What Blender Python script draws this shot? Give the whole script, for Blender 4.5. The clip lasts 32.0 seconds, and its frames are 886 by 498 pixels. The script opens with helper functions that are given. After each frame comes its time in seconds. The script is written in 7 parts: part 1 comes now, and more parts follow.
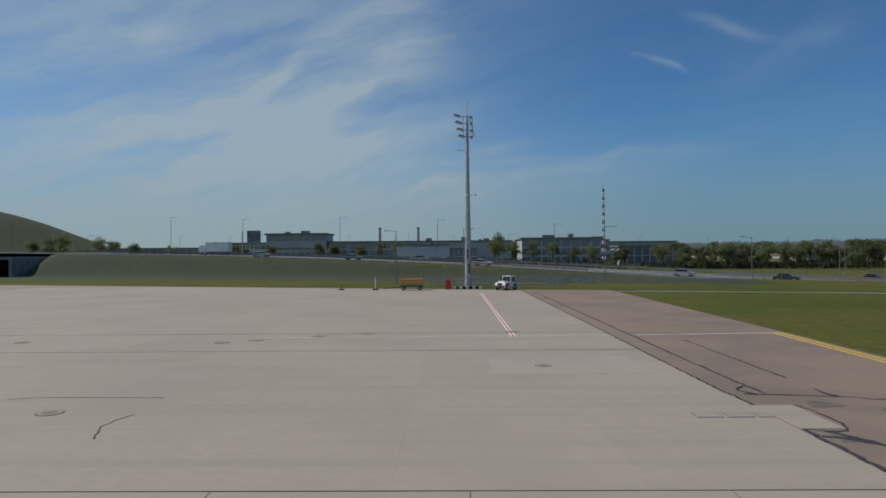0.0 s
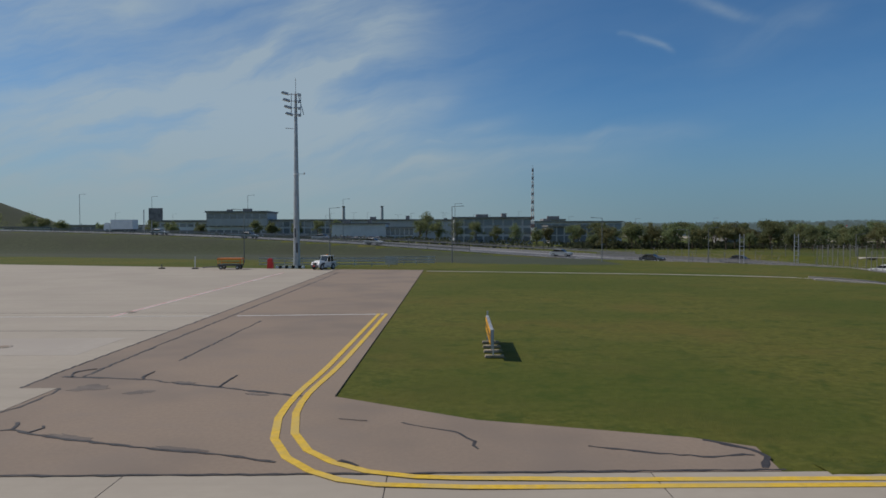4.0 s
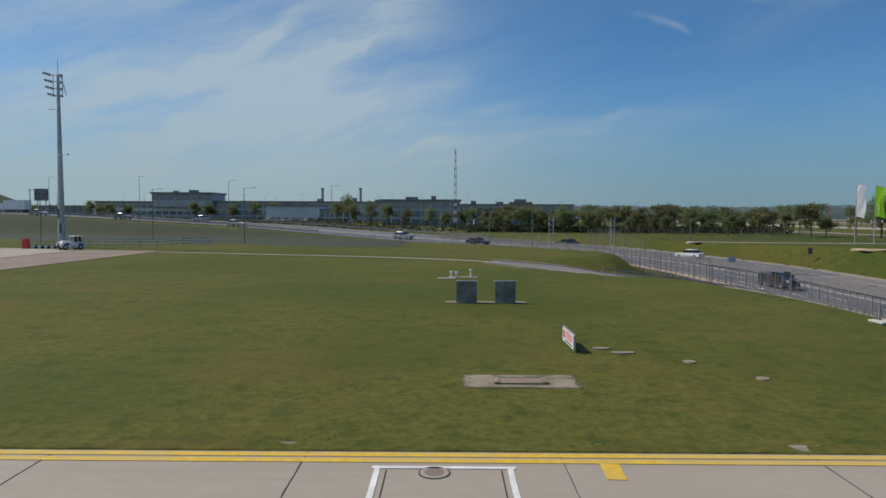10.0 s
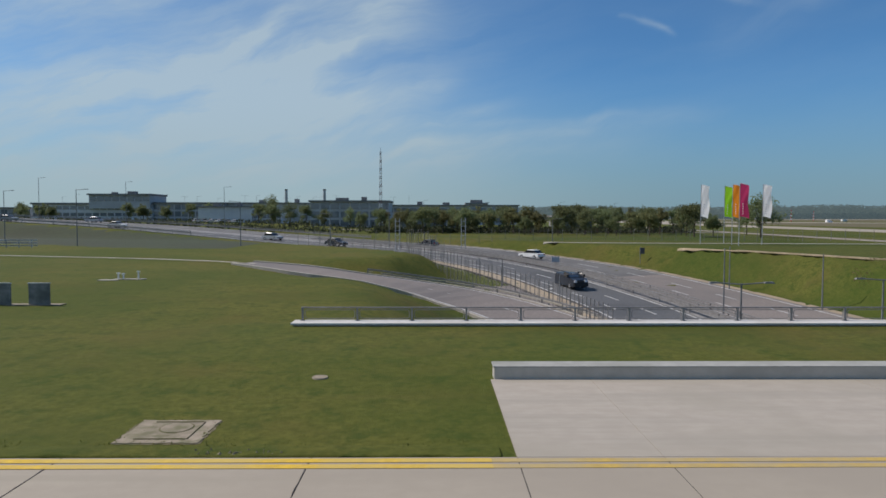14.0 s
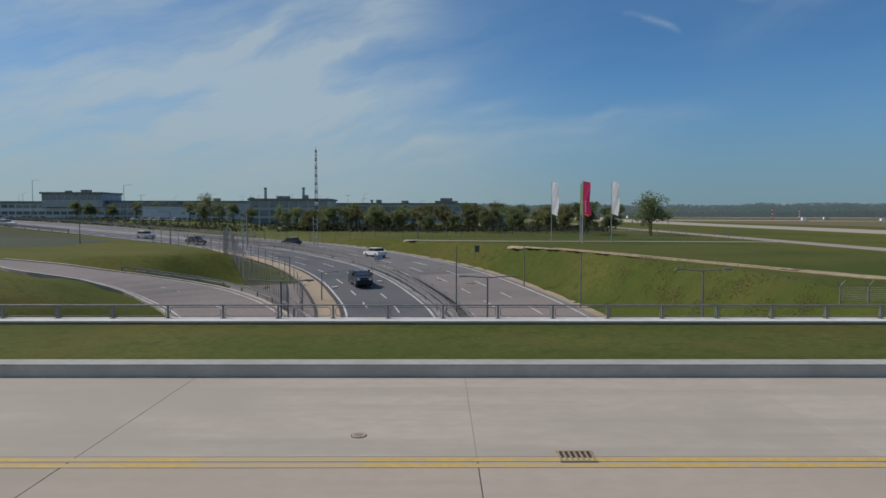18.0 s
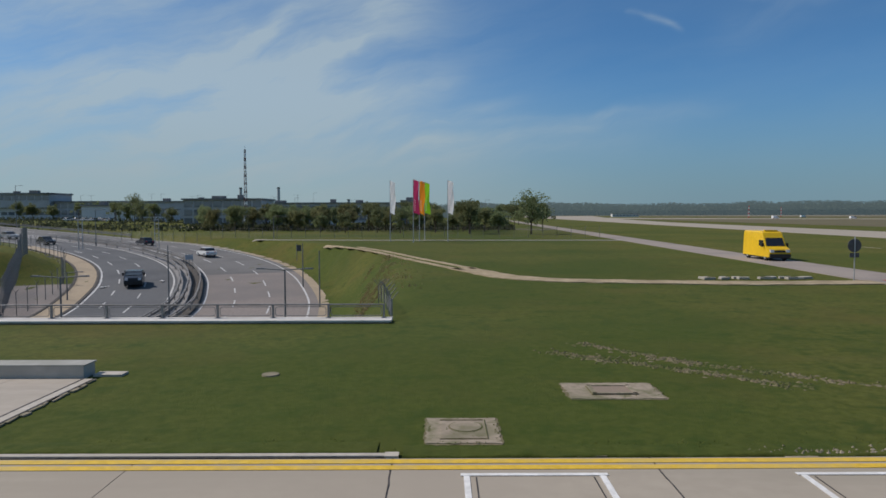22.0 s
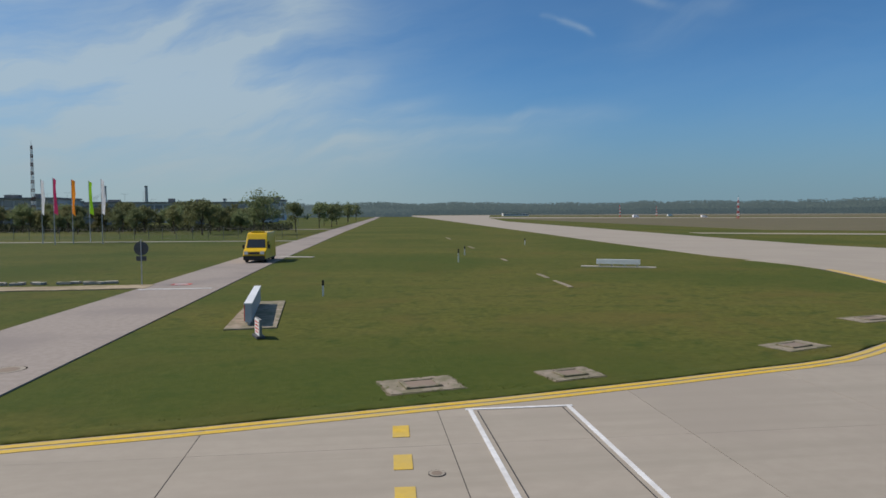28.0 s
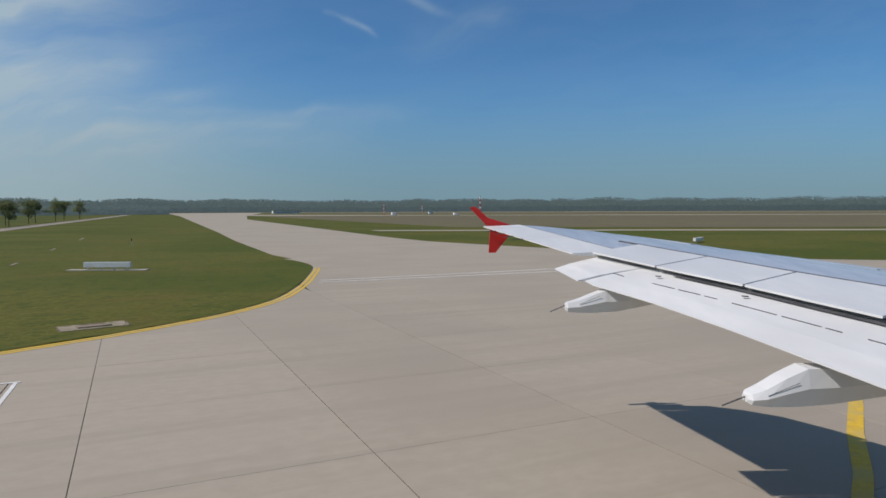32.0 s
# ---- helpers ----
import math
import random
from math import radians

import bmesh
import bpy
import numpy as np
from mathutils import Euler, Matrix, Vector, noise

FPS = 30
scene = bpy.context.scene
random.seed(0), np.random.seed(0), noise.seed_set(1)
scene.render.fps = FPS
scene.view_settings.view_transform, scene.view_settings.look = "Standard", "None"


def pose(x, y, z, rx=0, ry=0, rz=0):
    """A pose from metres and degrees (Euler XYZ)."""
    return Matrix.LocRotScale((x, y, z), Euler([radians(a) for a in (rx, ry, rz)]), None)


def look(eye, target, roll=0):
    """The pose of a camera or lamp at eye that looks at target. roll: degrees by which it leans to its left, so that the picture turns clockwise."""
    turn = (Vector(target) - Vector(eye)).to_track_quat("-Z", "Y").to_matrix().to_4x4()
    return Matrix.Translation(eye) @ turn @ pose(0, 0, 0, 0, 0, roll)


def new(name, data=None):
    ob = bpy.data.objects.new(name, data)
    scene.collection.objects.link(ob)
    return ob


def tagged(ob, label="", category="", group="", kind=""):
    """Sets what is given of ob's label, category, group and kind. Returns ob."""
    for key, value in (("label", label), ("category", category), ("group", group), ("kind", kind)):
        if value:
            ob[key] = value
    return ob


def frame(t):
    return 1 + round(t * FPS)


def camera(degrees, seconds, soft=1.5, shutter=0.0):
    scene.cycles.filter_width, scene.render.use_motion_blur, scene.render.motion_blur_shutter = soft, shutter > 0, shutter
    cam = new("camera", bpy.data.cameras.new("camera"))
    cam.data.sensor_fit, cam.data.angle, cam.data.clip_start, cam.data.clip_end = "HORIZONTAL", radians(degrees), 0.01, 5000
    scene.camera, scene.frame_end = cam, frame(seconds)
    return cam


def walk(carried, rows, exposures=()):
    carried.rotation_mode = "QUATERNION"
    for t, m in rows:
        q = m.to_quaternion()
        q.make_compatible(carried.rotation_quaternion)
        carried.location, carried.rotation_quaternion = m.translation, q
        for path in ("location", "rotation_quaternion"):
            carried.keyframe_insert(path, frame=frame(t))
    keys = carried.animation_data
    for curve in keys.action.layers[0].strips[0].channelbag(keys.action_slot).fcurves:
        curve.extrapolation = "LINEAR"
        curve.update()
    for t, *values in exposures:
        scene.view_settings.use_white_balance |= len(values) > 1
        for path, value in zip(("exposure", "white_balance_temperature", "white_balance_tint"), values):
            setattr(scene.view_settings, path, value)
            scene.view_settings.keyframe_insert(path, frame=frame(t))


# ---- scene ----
cam = camera(67.4, 32.0, 1.6)
PATH = [
    (0, pose(0.02, -0.21, 4.50, 90.48, 0.43, 0.77)),
    (0.5, pose(2.51, -0.14, 4.51, 89.84, 0.38, 0.54)),
    (1, pose(5.04, -0.08, 4.52, 89.42, 0.32, 0.31)),
    (1.5, pose(7.66, -0.04, 4.52, 89.33, 0.38, 0.01)),
    (2, pose(10.28, -0.02, 4.52, 89.47, 0.44, -0.05)),
    (2.5, pose(12.98, 0.06, 4.50, 89.31, 0.37, -0.18)),
    (3, pose(15.64, 0.13, 4.48, 88.87, 0.30, -0.37)),
    (3.5, pose(18.31, 0.13, 4.52, 88.69, 0.16, -0.58)),
    (5.5, pose(29.38, -0.42, 4.48, 88.00, -0.27, -0.20)),
    (6, pose(32.17, -0.46, 4.48, 87.37, -0.14, 0.09)),
    (6.5, pose(34.84, -0.44, 4.51, 86.98, -0.10, 0.36)),
    (7, pose(37.52, -0.42, 4.54, 86.98, -0.09, 0.45)),
    (7.5, pose(40.38, -0.36, 4.52, 87.08, -0.18, 0.52)),
    (8, pose(43.25, -0.31, 4.50, 86.91, -0.30, 0.51)),
    (8.5, pose(46.20, -0.30, 4.51, 87.33, -0.27, 0.61)),
    (9, pose(49.15, -0.29, 4.51, 87.30, -0.24, 0.62)),
    (9.5, pose(51.82, -0.19, 4.49, 87.18, -0.23, 0.63)),
    (10, pose(54.63, -0.15, 4.47, 87.15, -0.24, 0.44)),
    (10.5, pose(57.54, -0.08, 4.47, 87.09, -0.25, 0.23)),
    (11, pose(60.47, 0.04, 4.47, 87.02, -0.29, 0.02)),
    (11.5, pose(63.22, 0.11, 4.50, 87.01, -0.31, -0.18)),
    (12, pose(66.07, 0.16, 4.51, 87.02, -0.32, -0.43)),
    (12.5, pose(68.91, 0.11, 4.52, 87.07, -0.26, -0.51)),
    (13, pose(71.95, 0.05, 4.53, 87.15, -0.24, -0.68)),
    (13.5, pose(74.98, -0.07, 4.55, 87.10, -0.19, -0.73)),
    (14, pose(77.94, -0.17, 4.56, 87.22, -0.09, -0.65)),
    (14.5, pose(81.09, -0.12, 4.55, 87.20, -0.04, -0.55)),
    (16.5, pose(94.11, 0.06, 4.50, 87.10, -0.32, -0.16)),
    (17, pose(97.41, 0.06, 4.51, 87.15, -0.10, -0.16)),
    (17.5, pose(100.69, 0.05, 4.50, 87.20, -0.08, -0.22)),
    (18, pose(103.96, 0.05, 4.50, 87.08, -0.05, -0.25)),
    (18.5, pose(107.17, 0.07, 4.50, 86.92, -0.11, -0.38)),
    (19, pose(110.38, 0.09, 4.51, 87.03, -0.15, -0.55)),
    (19.5, pose(113.70, 0.11, 4.49, 87.01, -0.04, -0.62)),
    (20, pose(117.10, 0.12, 4.49, 86.95, 0.03, -0.47)),
    (20.5, pose(120.71, 0.10, 4.48, 86.97, 0.09, -0.33)),
    (21, pose(124.14, 0.09, 4.49, 86.91, 0.16, -0.14)),
    (21.5, pose(127.73, 0.13, 4.47, 86.89, 0.16, -0.06)),
    (22, pose(131.35, 0.28, 4.46, 87.01, 0.16, -0.05)),
    (22.5, pose(134.88, 0.31, 4.46, 86.91, 0.20, -0.03)),
    (23, pose(138.65, 0.28, 4.46, 87.03, 0.23, -0.30)),
    (23.5, pose(142.26, 0.35, 4.47, 87.01, 0.18, -0.66)),
    (24, pose(145.72, 0.42, 4.48, 86.90, 0.15, -1.13)),
    (24.5, pose(149.11, 0.52, 4.48, 86.89, 0.13, -1.64)),
    (25, pose(152.55, 0.61, 4.47, 86.76, 0.10, -2.00)),
    (25.5, pose(156.14, 0.56, 4.47, 87.01, 0.09, -2.58)),
    (27.5, pose(169.41, 0.29, 4.43, 87.02, 0.27, -5.82)),
    (28, pose(172.60, -0.07, 4.47, 86.93, 0.24, -6.94)),
    (28.5, pose(175.65, -0.33, 4.48, 86.94, 0.28, -8.33)),
    (29, pose(178.78, -0.65, 4.48, 86.88, 0.30, -10.07)),
    (29.5, pose(181.71, -1.10, 4.49, 86.82, 0.34, -11.81)),
    (30, pose(184.55, -1.62, 4.49, 86.77, 0.35, -13.81)),
    (30.5, pose(187.41, -2.17, 4.50, 86.76, 0.34, -16.43)),
    (31, pose(190.13, -2.72, 4.52, 86.69, 0.36, -19.05)),
    (31.5, pose(192.74, -3.35, 4.50, 86.62, 0.27, -22.08)),
    (32, pose(195.24, -4.00, 4.48, 86.65, 0.18, -25.16)),
]
walk(cam, PATH, exposures=[(0, -0.24), (2, -0.25), (3.5, -0.26), (5.5, -0.05), (9, 0.0), (11, 0.05), (13, 0.12), (14.5, 0.08), (16.5, -0.05), (19, -0.10), (21, -0.14), (22, -0.06), (25, 0.06), (28, 0.04), (32, 0.0)])

random.seed(4)

# ---- light ----
SUN_AZ, SUN_EL = 164.5, 47.0
sun_dir = Vector((math.cos(radians(SUN_AZ)) * math.cos(radians(SUN_EL)), math.sin(radians(SUN_AZ)) * math.cos(radians(SUN_EL)), math.sin(radians(SUN_EL))))
sun = new("sun", bpy.data.lights.new("sun", "SUN"))
sun.data.energy, sun.data.angle, sun.data.color = 3.7, radians(0.6), (1.0, 0.915, 0.86)
sun.matrix_world = look(sun_dir * 100, (0, 0, 0))


class Nodes:
    """Short hand for node trees."""

    def __init__(self, tree):
        self.t = tree
        tree.nodes.clear()

    def n(self, kind, **sets):
        node = self.t.nodes.new(kind)
        for key, value in sets.items():
            if key == "operation":
                node.operation = value
            elif key == "blend":
                node.blend_type = value
            elif key == "data":
                node.data_type = value
        return node

    def link(self, a, b):
        self.t.links.new(a, b)

    def put(self, socket, value):
        if isinstance(value, (int, float, tuple, list)):
            socket.default_value = value
        else:
            self.link(value, socket)

    def m(self, op, a, b=0.0, c=0.0):
        node = self.n("ShaderNodeMath", operation=op)
        for i, v in enumerate((a, b, c)):
            self.put(node.inputs[i], v)
        return node.outputs[0]

    def mix(self, f, a, b, blend="MIX"):
        node = self.n("ShaderNodeMix", data="RGBA", blend=blend)
        self.put(node.inputs[0], f)
        self.put(node.inputs[6], a)
        self.put(node.inputs[7], b)
        return node.outputs[2]

    def noise(self, vec, scale, detail=3.0, rough=0.55, stretch=None):
        if stretch:
            mp = self.n("ShaderNodeMapping")
            mp.inputs["Scale"].default_value = stretch
            self.link(vec, mp.inputs["Vector"])
            vec = mp.outputs[0]
        node = self.n("ShaderNodeTexNoise")
        self.link(vec, node.inputs["Vector"])
        node.inputs["Scale"].default_value, node.inputs["Detail"].default_value, node.inputs["Roughness"].default_value = scale, detail, rough
        return node.outputs["Fac"]

    def ramp(self, f, lo, hi):
        node = self.n("ShaderNodeMapRange")
        node.interpolation_type = "SMOOTHSTEP"
        self.put(node.inputs[0], f)
        node.inputs[1].default_value, node.inputs[2].default_value = lo, hi
        return node.outputs[0]


def build_sky():
    world = bpy.data.worlds.new("sky")
    scene.world = world
    world.use_nodes = True
    g = Nodes(world.node_tree)
    sky = g.n("ShaderNodeTexSky")
    sky.sky_type, sky.sun_disc = "NISHITA", False
    sky.sun_elevation, sky.sun_rotation = radians(SUN_EL), radians(90 - SUN_AZ)
    sky.air_density, sky.dust_density, sky.ozone_density, sky.altitude = 1.0, 0.35, 2.6, 450
    co = g.n("ShaderNodeTexCoord")
    sep = g.n("ShaderNodeSeparateXYZ")
    g.link(co.outputs["Generated"], sep.inputs[0])
    x, y, z = sep.outputs
    den = g.m("MAXIMUM", y, 0.12)
    u, v = g.m("DIVIDE", x, den), g.m("DIVIDE", z, den)
    comb = g.n("ShaderNodeCombineXYZ")
    g.link(u, comb.inputs[0]), g.link(v, comb.inputs[1])
    flow = comb.outputs[0]
    warp = g.noise(flow, 2.6, 5)
    turned = []
    for angle, stretch in ((26, 4.5), (12, 6.0)):
        ca, sa = math.cos(radians(angle)), math.sin(radians(angle))
        cc = g.n("ShaderNodeCombineXYZ")
        g.link(g.m("ADD", g.m("MULTIPLY", u, ca), g.m("MULTIPLY", v, sa)), cc.inputs[0])
        bent = g.m("ADD", g.m("MULTIPLY", g.m("SUBTRACT", g.m("MULTIPLY", v, ca), g.m("MULTIPLY", u, sa)), stretch), g.m("MULTIPLY", warp, 0.9))
        g.link(bent, cc.inputs[1])
        turned.append(cc.outputs[0])
    fine = g.noise(turned[0], 2.2, 7, 0.52)
    hair = g.noise(turned[1], 4.5, 8, 0.60)
    soft = g.noise(turned[1], 1.15, 6, 0.50)
    uu = g.m("ADD", u, g.m("MULTIPLY", g.m("SUBTRACT", soft, 0.5), 0.10))
    vv = g.m("ADD", v, g.m("MULTIPLY", g.m("SUBTRACT", warp, 0.5), 0.075))
    total = None
    # cirrus streaks: start, end (tangents of bearing and height), width, bow, strength
    for u0, v0, u1, v1, wid, bow, amp in (
        (-0.03, 0.37, -0.36, 0.13, 0.075, 0.02, 0.46), (-0.17, 0.34, -0.58, 0.19, 0.045, 0.03, 0.34), (-0.40, 0.36, -0.90, 0.27, 0.050, 0.02, 0.28),
        (0.03, 0.197, -0.22, 0.165, 0.020, 0.010, 0.34), (0.12, 0.162, -0.16, 0.118, 0.011, 0.004, 0.30), (0.30, 0.150, -0.02, 0.132, 0.007, 0.003, 0.20),
        (-0.14, 0.198, -0.66, 0.150, 0.042, 0.0, 0.36), (-0.02, 0.128, -0.72, 0.105, 0.040, 0.0, 0.34), (0.10, 0.078, -0.90, 0.062, 0.038, 0.0, 0.26),
        (0.268, 0.300, 0.300, 0.296, 0.004, 0.002, 0.20), (0.298, 0.295, 0.345, 0.278, 0.006, 0.004, 0.34), (0.40, 0.26, 0.59, 0.34, 0.022, 0.0, 0.16), (0.35, 0.36, 0.49, 0.315, 0.008, 0.003, 0.20),
        (0.42, 0.152, 0.02, 0.112, 0.017, 0.005, 0.15), (0.34, 0.100, -0.12, 0.088, 0.020, 0.0, 0.20), (0.24, 0.128, -0.10, 0.100, 0.012, 0.004, 0.17)):
        du, dv = u1 - u0, v1 - v0
        ln = math.hypot(du, dv)
        pu, pv = g.m("SUBTRACT", uu, u0), g.m("SUBTRACT", vv, v0)
        along = g.m("ADD", g.m("MULTIPLY", pu, du / ln ** 2), g.m("MULTIPLY", pv, dv / ln ** 2))
        off = g.m("ADD", g.m("MULTIPLY", pu, -dv / ln), g.m("MULTIPLY", pv, du / ln))
        arc = g.m("MULTIPLY", g.m("MULTIPLY", along, g.m("SUBTRACT", 1.0, along)), 4 * bow)
        d = g.m("DIVIDE", g.m("SUBTRACT", off, arc), wid)
        body = g.m("EXPONENT", g.m("MULTIPLY", g.m("MULTIPLY", d, d), -1.0))
        ends = g.m("MULTIPLY", g.ramp(along, -0.15, 0.18), g.ramp(along, 1.2, 0.75))
        one = g.m("MULTIPLY", g.m("MULTIPLY", body, ends), amp)
        total = one if total is None else g.m("ADD", total, one)
    grain = g.m("MULTIPLY", g.m("ADD", 0.36, g.m("MULTIPLY", g.ramp(fine, 0.30, 0.70), 0.90)), g.m("ADD", 0.66, g.m("MULTIPLY", g.ramp(hair, 0.30, 0.70), 0.52)))
    left = g.ramp(uu, 0.26, -0.28)
    veil = g.m("MULTIPLY", g.m("ADD", 0.38, g.m("MULTIPLY", g.ramp(g.m("ADD", g.m("MULTIPLY", soft, 0.6), g.m("MULTIPLY", hair, 0.4)), 0.34, 0.64), 0.90)), g.m("ADD", 0.05, g.m("MULTIPLY", left, 0.36)))
    cover = g.m("MINIMUM", g.m("ADD", g.m("MULTIPLY", total, grain), veil), 0.80)
    tint = g.mix(1.0, sky.outputs[0], (0.47, 0.84, 1.12, 1.0), "MULTIPLY")
    cloudy = g.mix(cover, tint, (5.2, 6.35, 7.0, 1.0))
    # milky air low down, thinner away from the sun
    air = g.mix(g.ramp(u, -0.25, 0.45), (4.0, 5.0, 5.5, 1.0), (2.15, 3.25, 4.15, 1.0))
    cloudy = g.mix(g.m("MULTIPLY", g.ramp(z, 0.20, 0.0), 0.80), cloudy, air)
    bg = g.n("ShaderNodeBackground")
    bg.inputs["Strength"].default_value = 0.080
    g.link(cloudy, bg.inputs[0])
    out = g.n("ShaderNodeOutputWorld")
    g.link(bg.outputs[0], out.inputs[0])


build_sky()


# ---- materials ----
def material(name, c1, c2, scale=4.0, rough=0.8, bump=0.2, depth=0.02, c3=None, big=0.08, spread=0.0, metal=0.0, space="Object", spec=0.35, mid=None, stretch=None, streak=None):
    """Two-scale procedural surface: c1 to c2 by fine grain, c3 in broad stains, spread varies the tone from piece to piece."""
    mt = bpy.data.materials.new(name)
    mt.use_nodes = True
    g = Nodes(mt.node_tree)
    if space == "World":
        vec = g.n("ShaderNodeNewGeometry").outputs["Position"]
    else:
        vec = g.n("ShaderNodeTexCoord").outputs["Object"]
    f = g.noise(vec, scale, 5, 0.6, stretch)
    col = g.mix(g.ramp(f, 0.3, 0.7), (*c1, 1), (*c2, 1))
    if mid:
        col = g.mix(g.m("MULTIPLY", g.ramp(g.noise(vec, mid[0], 4), 0.45, 0.7), mid[2]), col, (*mid[1], 1))
    if streak:
        col = g.mix(g.m("MULTIPLY", g.ramp(g.noise(vec, 1.1, 5, 0.6, (0.05, 1.0, 1.0)), 0.46, 0.68), 0.55), col, (*streak, 1))
    if c3:
        col = g.mix(g.m("MULTIPLY", g.ramp(g.noise(vec, big, 3), 0.42, 0.66), 0.8), col, (*c3, 1))
    if spread:
        info = g.n("ShaderNodeObjectInfo").outputs["Random"]
        val = g.m("ADD", 1 - spread, g.m("MULTIPLY", info, 2 * spread))
        hsv = g.n("ShaderNodeHueSaturation")
        g.link(val, hsv.inputs["Value"]), g.link(col, hsv.inputs["Color"])
        col = hsv.outputs[0]
    p = g.n("ShaderNodeBsdfPrincipled")
    g.link(col, p.inputs["Base Color"])
    p.inputs["Metallic"].default_value, p.inputs["Specular IOR Level"].default_value = metal, spec
    g.link(g.m("ADD", rough - 0.08, g.m("MULTIPLY", f, 0.16)), p.inputs["Roughness"])
    if bump:
        b = g.n("ShaderNodeBump")
        b.inputs["Strength"].default_value, b.inputs["Distance"].default_value = bump, depth
        g.link(f, b.inputs["Height"]), g.link(b.outputs[0], p.inputs["Normal"])
    out = g.n("ShaderNodeOutputMaterial")
    g.link(p.outputs[0], out.inputs[0])
    return mt


def grass_material():
    mt = bpy.data.materials.new("grass")
    mt.use_nodes = True
    g = Nodes(mt.node_tree)
    vec = g.n("ShaderNodeNewGeometry").outputs["Position"]
    fine = g.noise(vec, 3.2, 9, 0.80)
    tuft = g.noise(vec, 0.9, 6, 0.72)
    patch = g.noise(vec, 0.17, 5, 0.62)
    field = g.noise(vec, 0.040, 4, 0.6)
    mow = g.noise(vec, 0.50, 6, 0.68, (0.16, 1.0, 1.0))
    lush = g.noise(vec, 0.085, 4, 0.55, (0.6, 1.0, 1.0))
    col = g.mix(g.ramp(fine, 0.30, 0.70), (0.066, 0.072, 0.013, 1), (0.144, 0.139, 0.030, 1))
    col = g.mix(g.m("MULTIPLY", g.ramp(tuft, 0.48, 0.66), 0.70), col, (0.040, 0.064, 0.012, 1))
    col = g.mix(g.m("MULTIPLY", g.ramp(mow, 0.48, 0.70), 0.36), col, (0.138, 0.112, 0.034, 1))
    col = g.mix(g.m("MULTIPLY", g.ramp(patch, 0.49, 0.66), 0.45), col, (0.124, 0.096, 0.026, 1))
    col = g.mix(g.m("MULTIPLY", g.ramp(field, 0.43, 0.60), 0.55), col, (0.050, 0.076, 0.011, 1))
    col = g.mix(g.m("MULTIPLY", g.ramp(lush, 0.50, 0.66), 0.42), col, (0.054, 0.080, 0.013, 1))
    along = g.n("ShaderNodeSeparateXYZ")
    g.link(vec, along.inputs[0])
    # slightly darker, bluer grass tone between about x 84 and 168
    darker_span = g.m("MULTIPLY", g.ramp(along.outputs[0], 168.0, 146.0), g.ramp(g.m("ADD", along.outputs[0], g.m("MULTIPLY", g.m("SUBTRACT", field, 0.5), 60.0)), 84.0, 128.0))
    col = g.mix(darker_span, col, (0.82, 0.89, 0.93, 1), "MULTIPLY")
    p = g.n("ShaderNodeBsdfPrincipled")
    g.link(col, p.inputs["Base Color"])
    p.inputs["Roughness"].default_value, p.inputs["Specular IOR Level"].default_value = 0.9, 0.1
    b = g.n("ShaderNodeBump")
    b.inputs["Strength"].default_value, b.inputs["Distance"].default_value = 0.6, 0.09
    g.link(g.m("ADD", g.m("MULTIPLY", fine, 0.6), g.m("MULTIPLY", tuft, 0.9)), b.inputs["Height"]), g.link(b.outputs[0], p.inputs["Normal"])
    out = g.n("ShaderNodeOutputMaterial")
    g.link(p.outputs[0], out.inputs[0])
    return mt


def plain(name, c, rough=0.5, metal=0.0, spec=0.5):
    return material(name, tuple(x * 0.93 for x in c), tuple(min(1, x * 1.05) for x in c), 3.0, rough, 0.0, 0.01, tuple(x * 0.88 for x in c), 0.7, 0.0, metal, spec=spec)


def glass_material(name, c):
    mt = bpy.data.materials.new(name)
    mt.use_nodes = True
    p = mt.node_tree.nodes["Principled BSDF"]
    p.inputs["Base Color"].default_value, p.inputs["Roughness"].default_value, p.inputs["Specular IOR Level"].default_value = (*c, 1), 0.06, 0.9
    return mt


def cloth_material(name, c):
    mt = bpy.data.materials.new(name)
    mt.use_nodes = True
    g = Nodes(mt.node_tree)
    fold = g.noise(g.n("ShaderNodeTexCoord").outputs["Object"], 1.2, 3)
    col = g.mix(fold, tuple(x * 0.9 for x in c) + (1,), (*c, 1))
    a, b, both, out = g.n("ShaderNodeBsdfDiffuse"), g.n("ShaderNodeBsdfTranslucent"), g.n("ShaderNodeMixShader"), g.n("ShaderNodeOutputMaterial")
    g.link(col, a.inputs[0]), g.link(col, b.inputs[0])
    both.inputs[0].default_value = 0.5
    g.link(a.outputs[0], both.inputs[1]), g.link(b.outputs[0], both.inputs[2]), g.link(both.outputs[0], out.inputs[0])
    return mt


GRASS = grass_material()
CONCRETE = material("concrete", (0.345, 0.299, 0.235), (0.376, 0.328, 0.259), 3.2, 0.85, 0.12, 0.008, (0.325, 0.281, 0.223), 0.11, 0.03, space="World", mid=(0.35, (0.362, 0.313, 0.247), 0.5), stretch=(0.7, 1, 1), streak=(0.303, 0.268, 0.208))
PATCH = material("patch_concrete", (0.36, 0.318, 0.262), (0.39, 0.346, 0.288), 3.2, 0.85, 0.12, 0.008, (0.345, 0.302, 0.25), 0.2, space="World")
BRIDGE_CONCRETE = material("bridge_concrete", (0.372, 0.326, 0.268), (0.416, 0.368, 0.306), 2.8, 0.85, 0.13, 0.008, (0.335, 0.300, 0.240), 0.15, 0.03, space="World", stretch=(0.6, 1, 1), streak=(0.305, 0.277, 0.228))
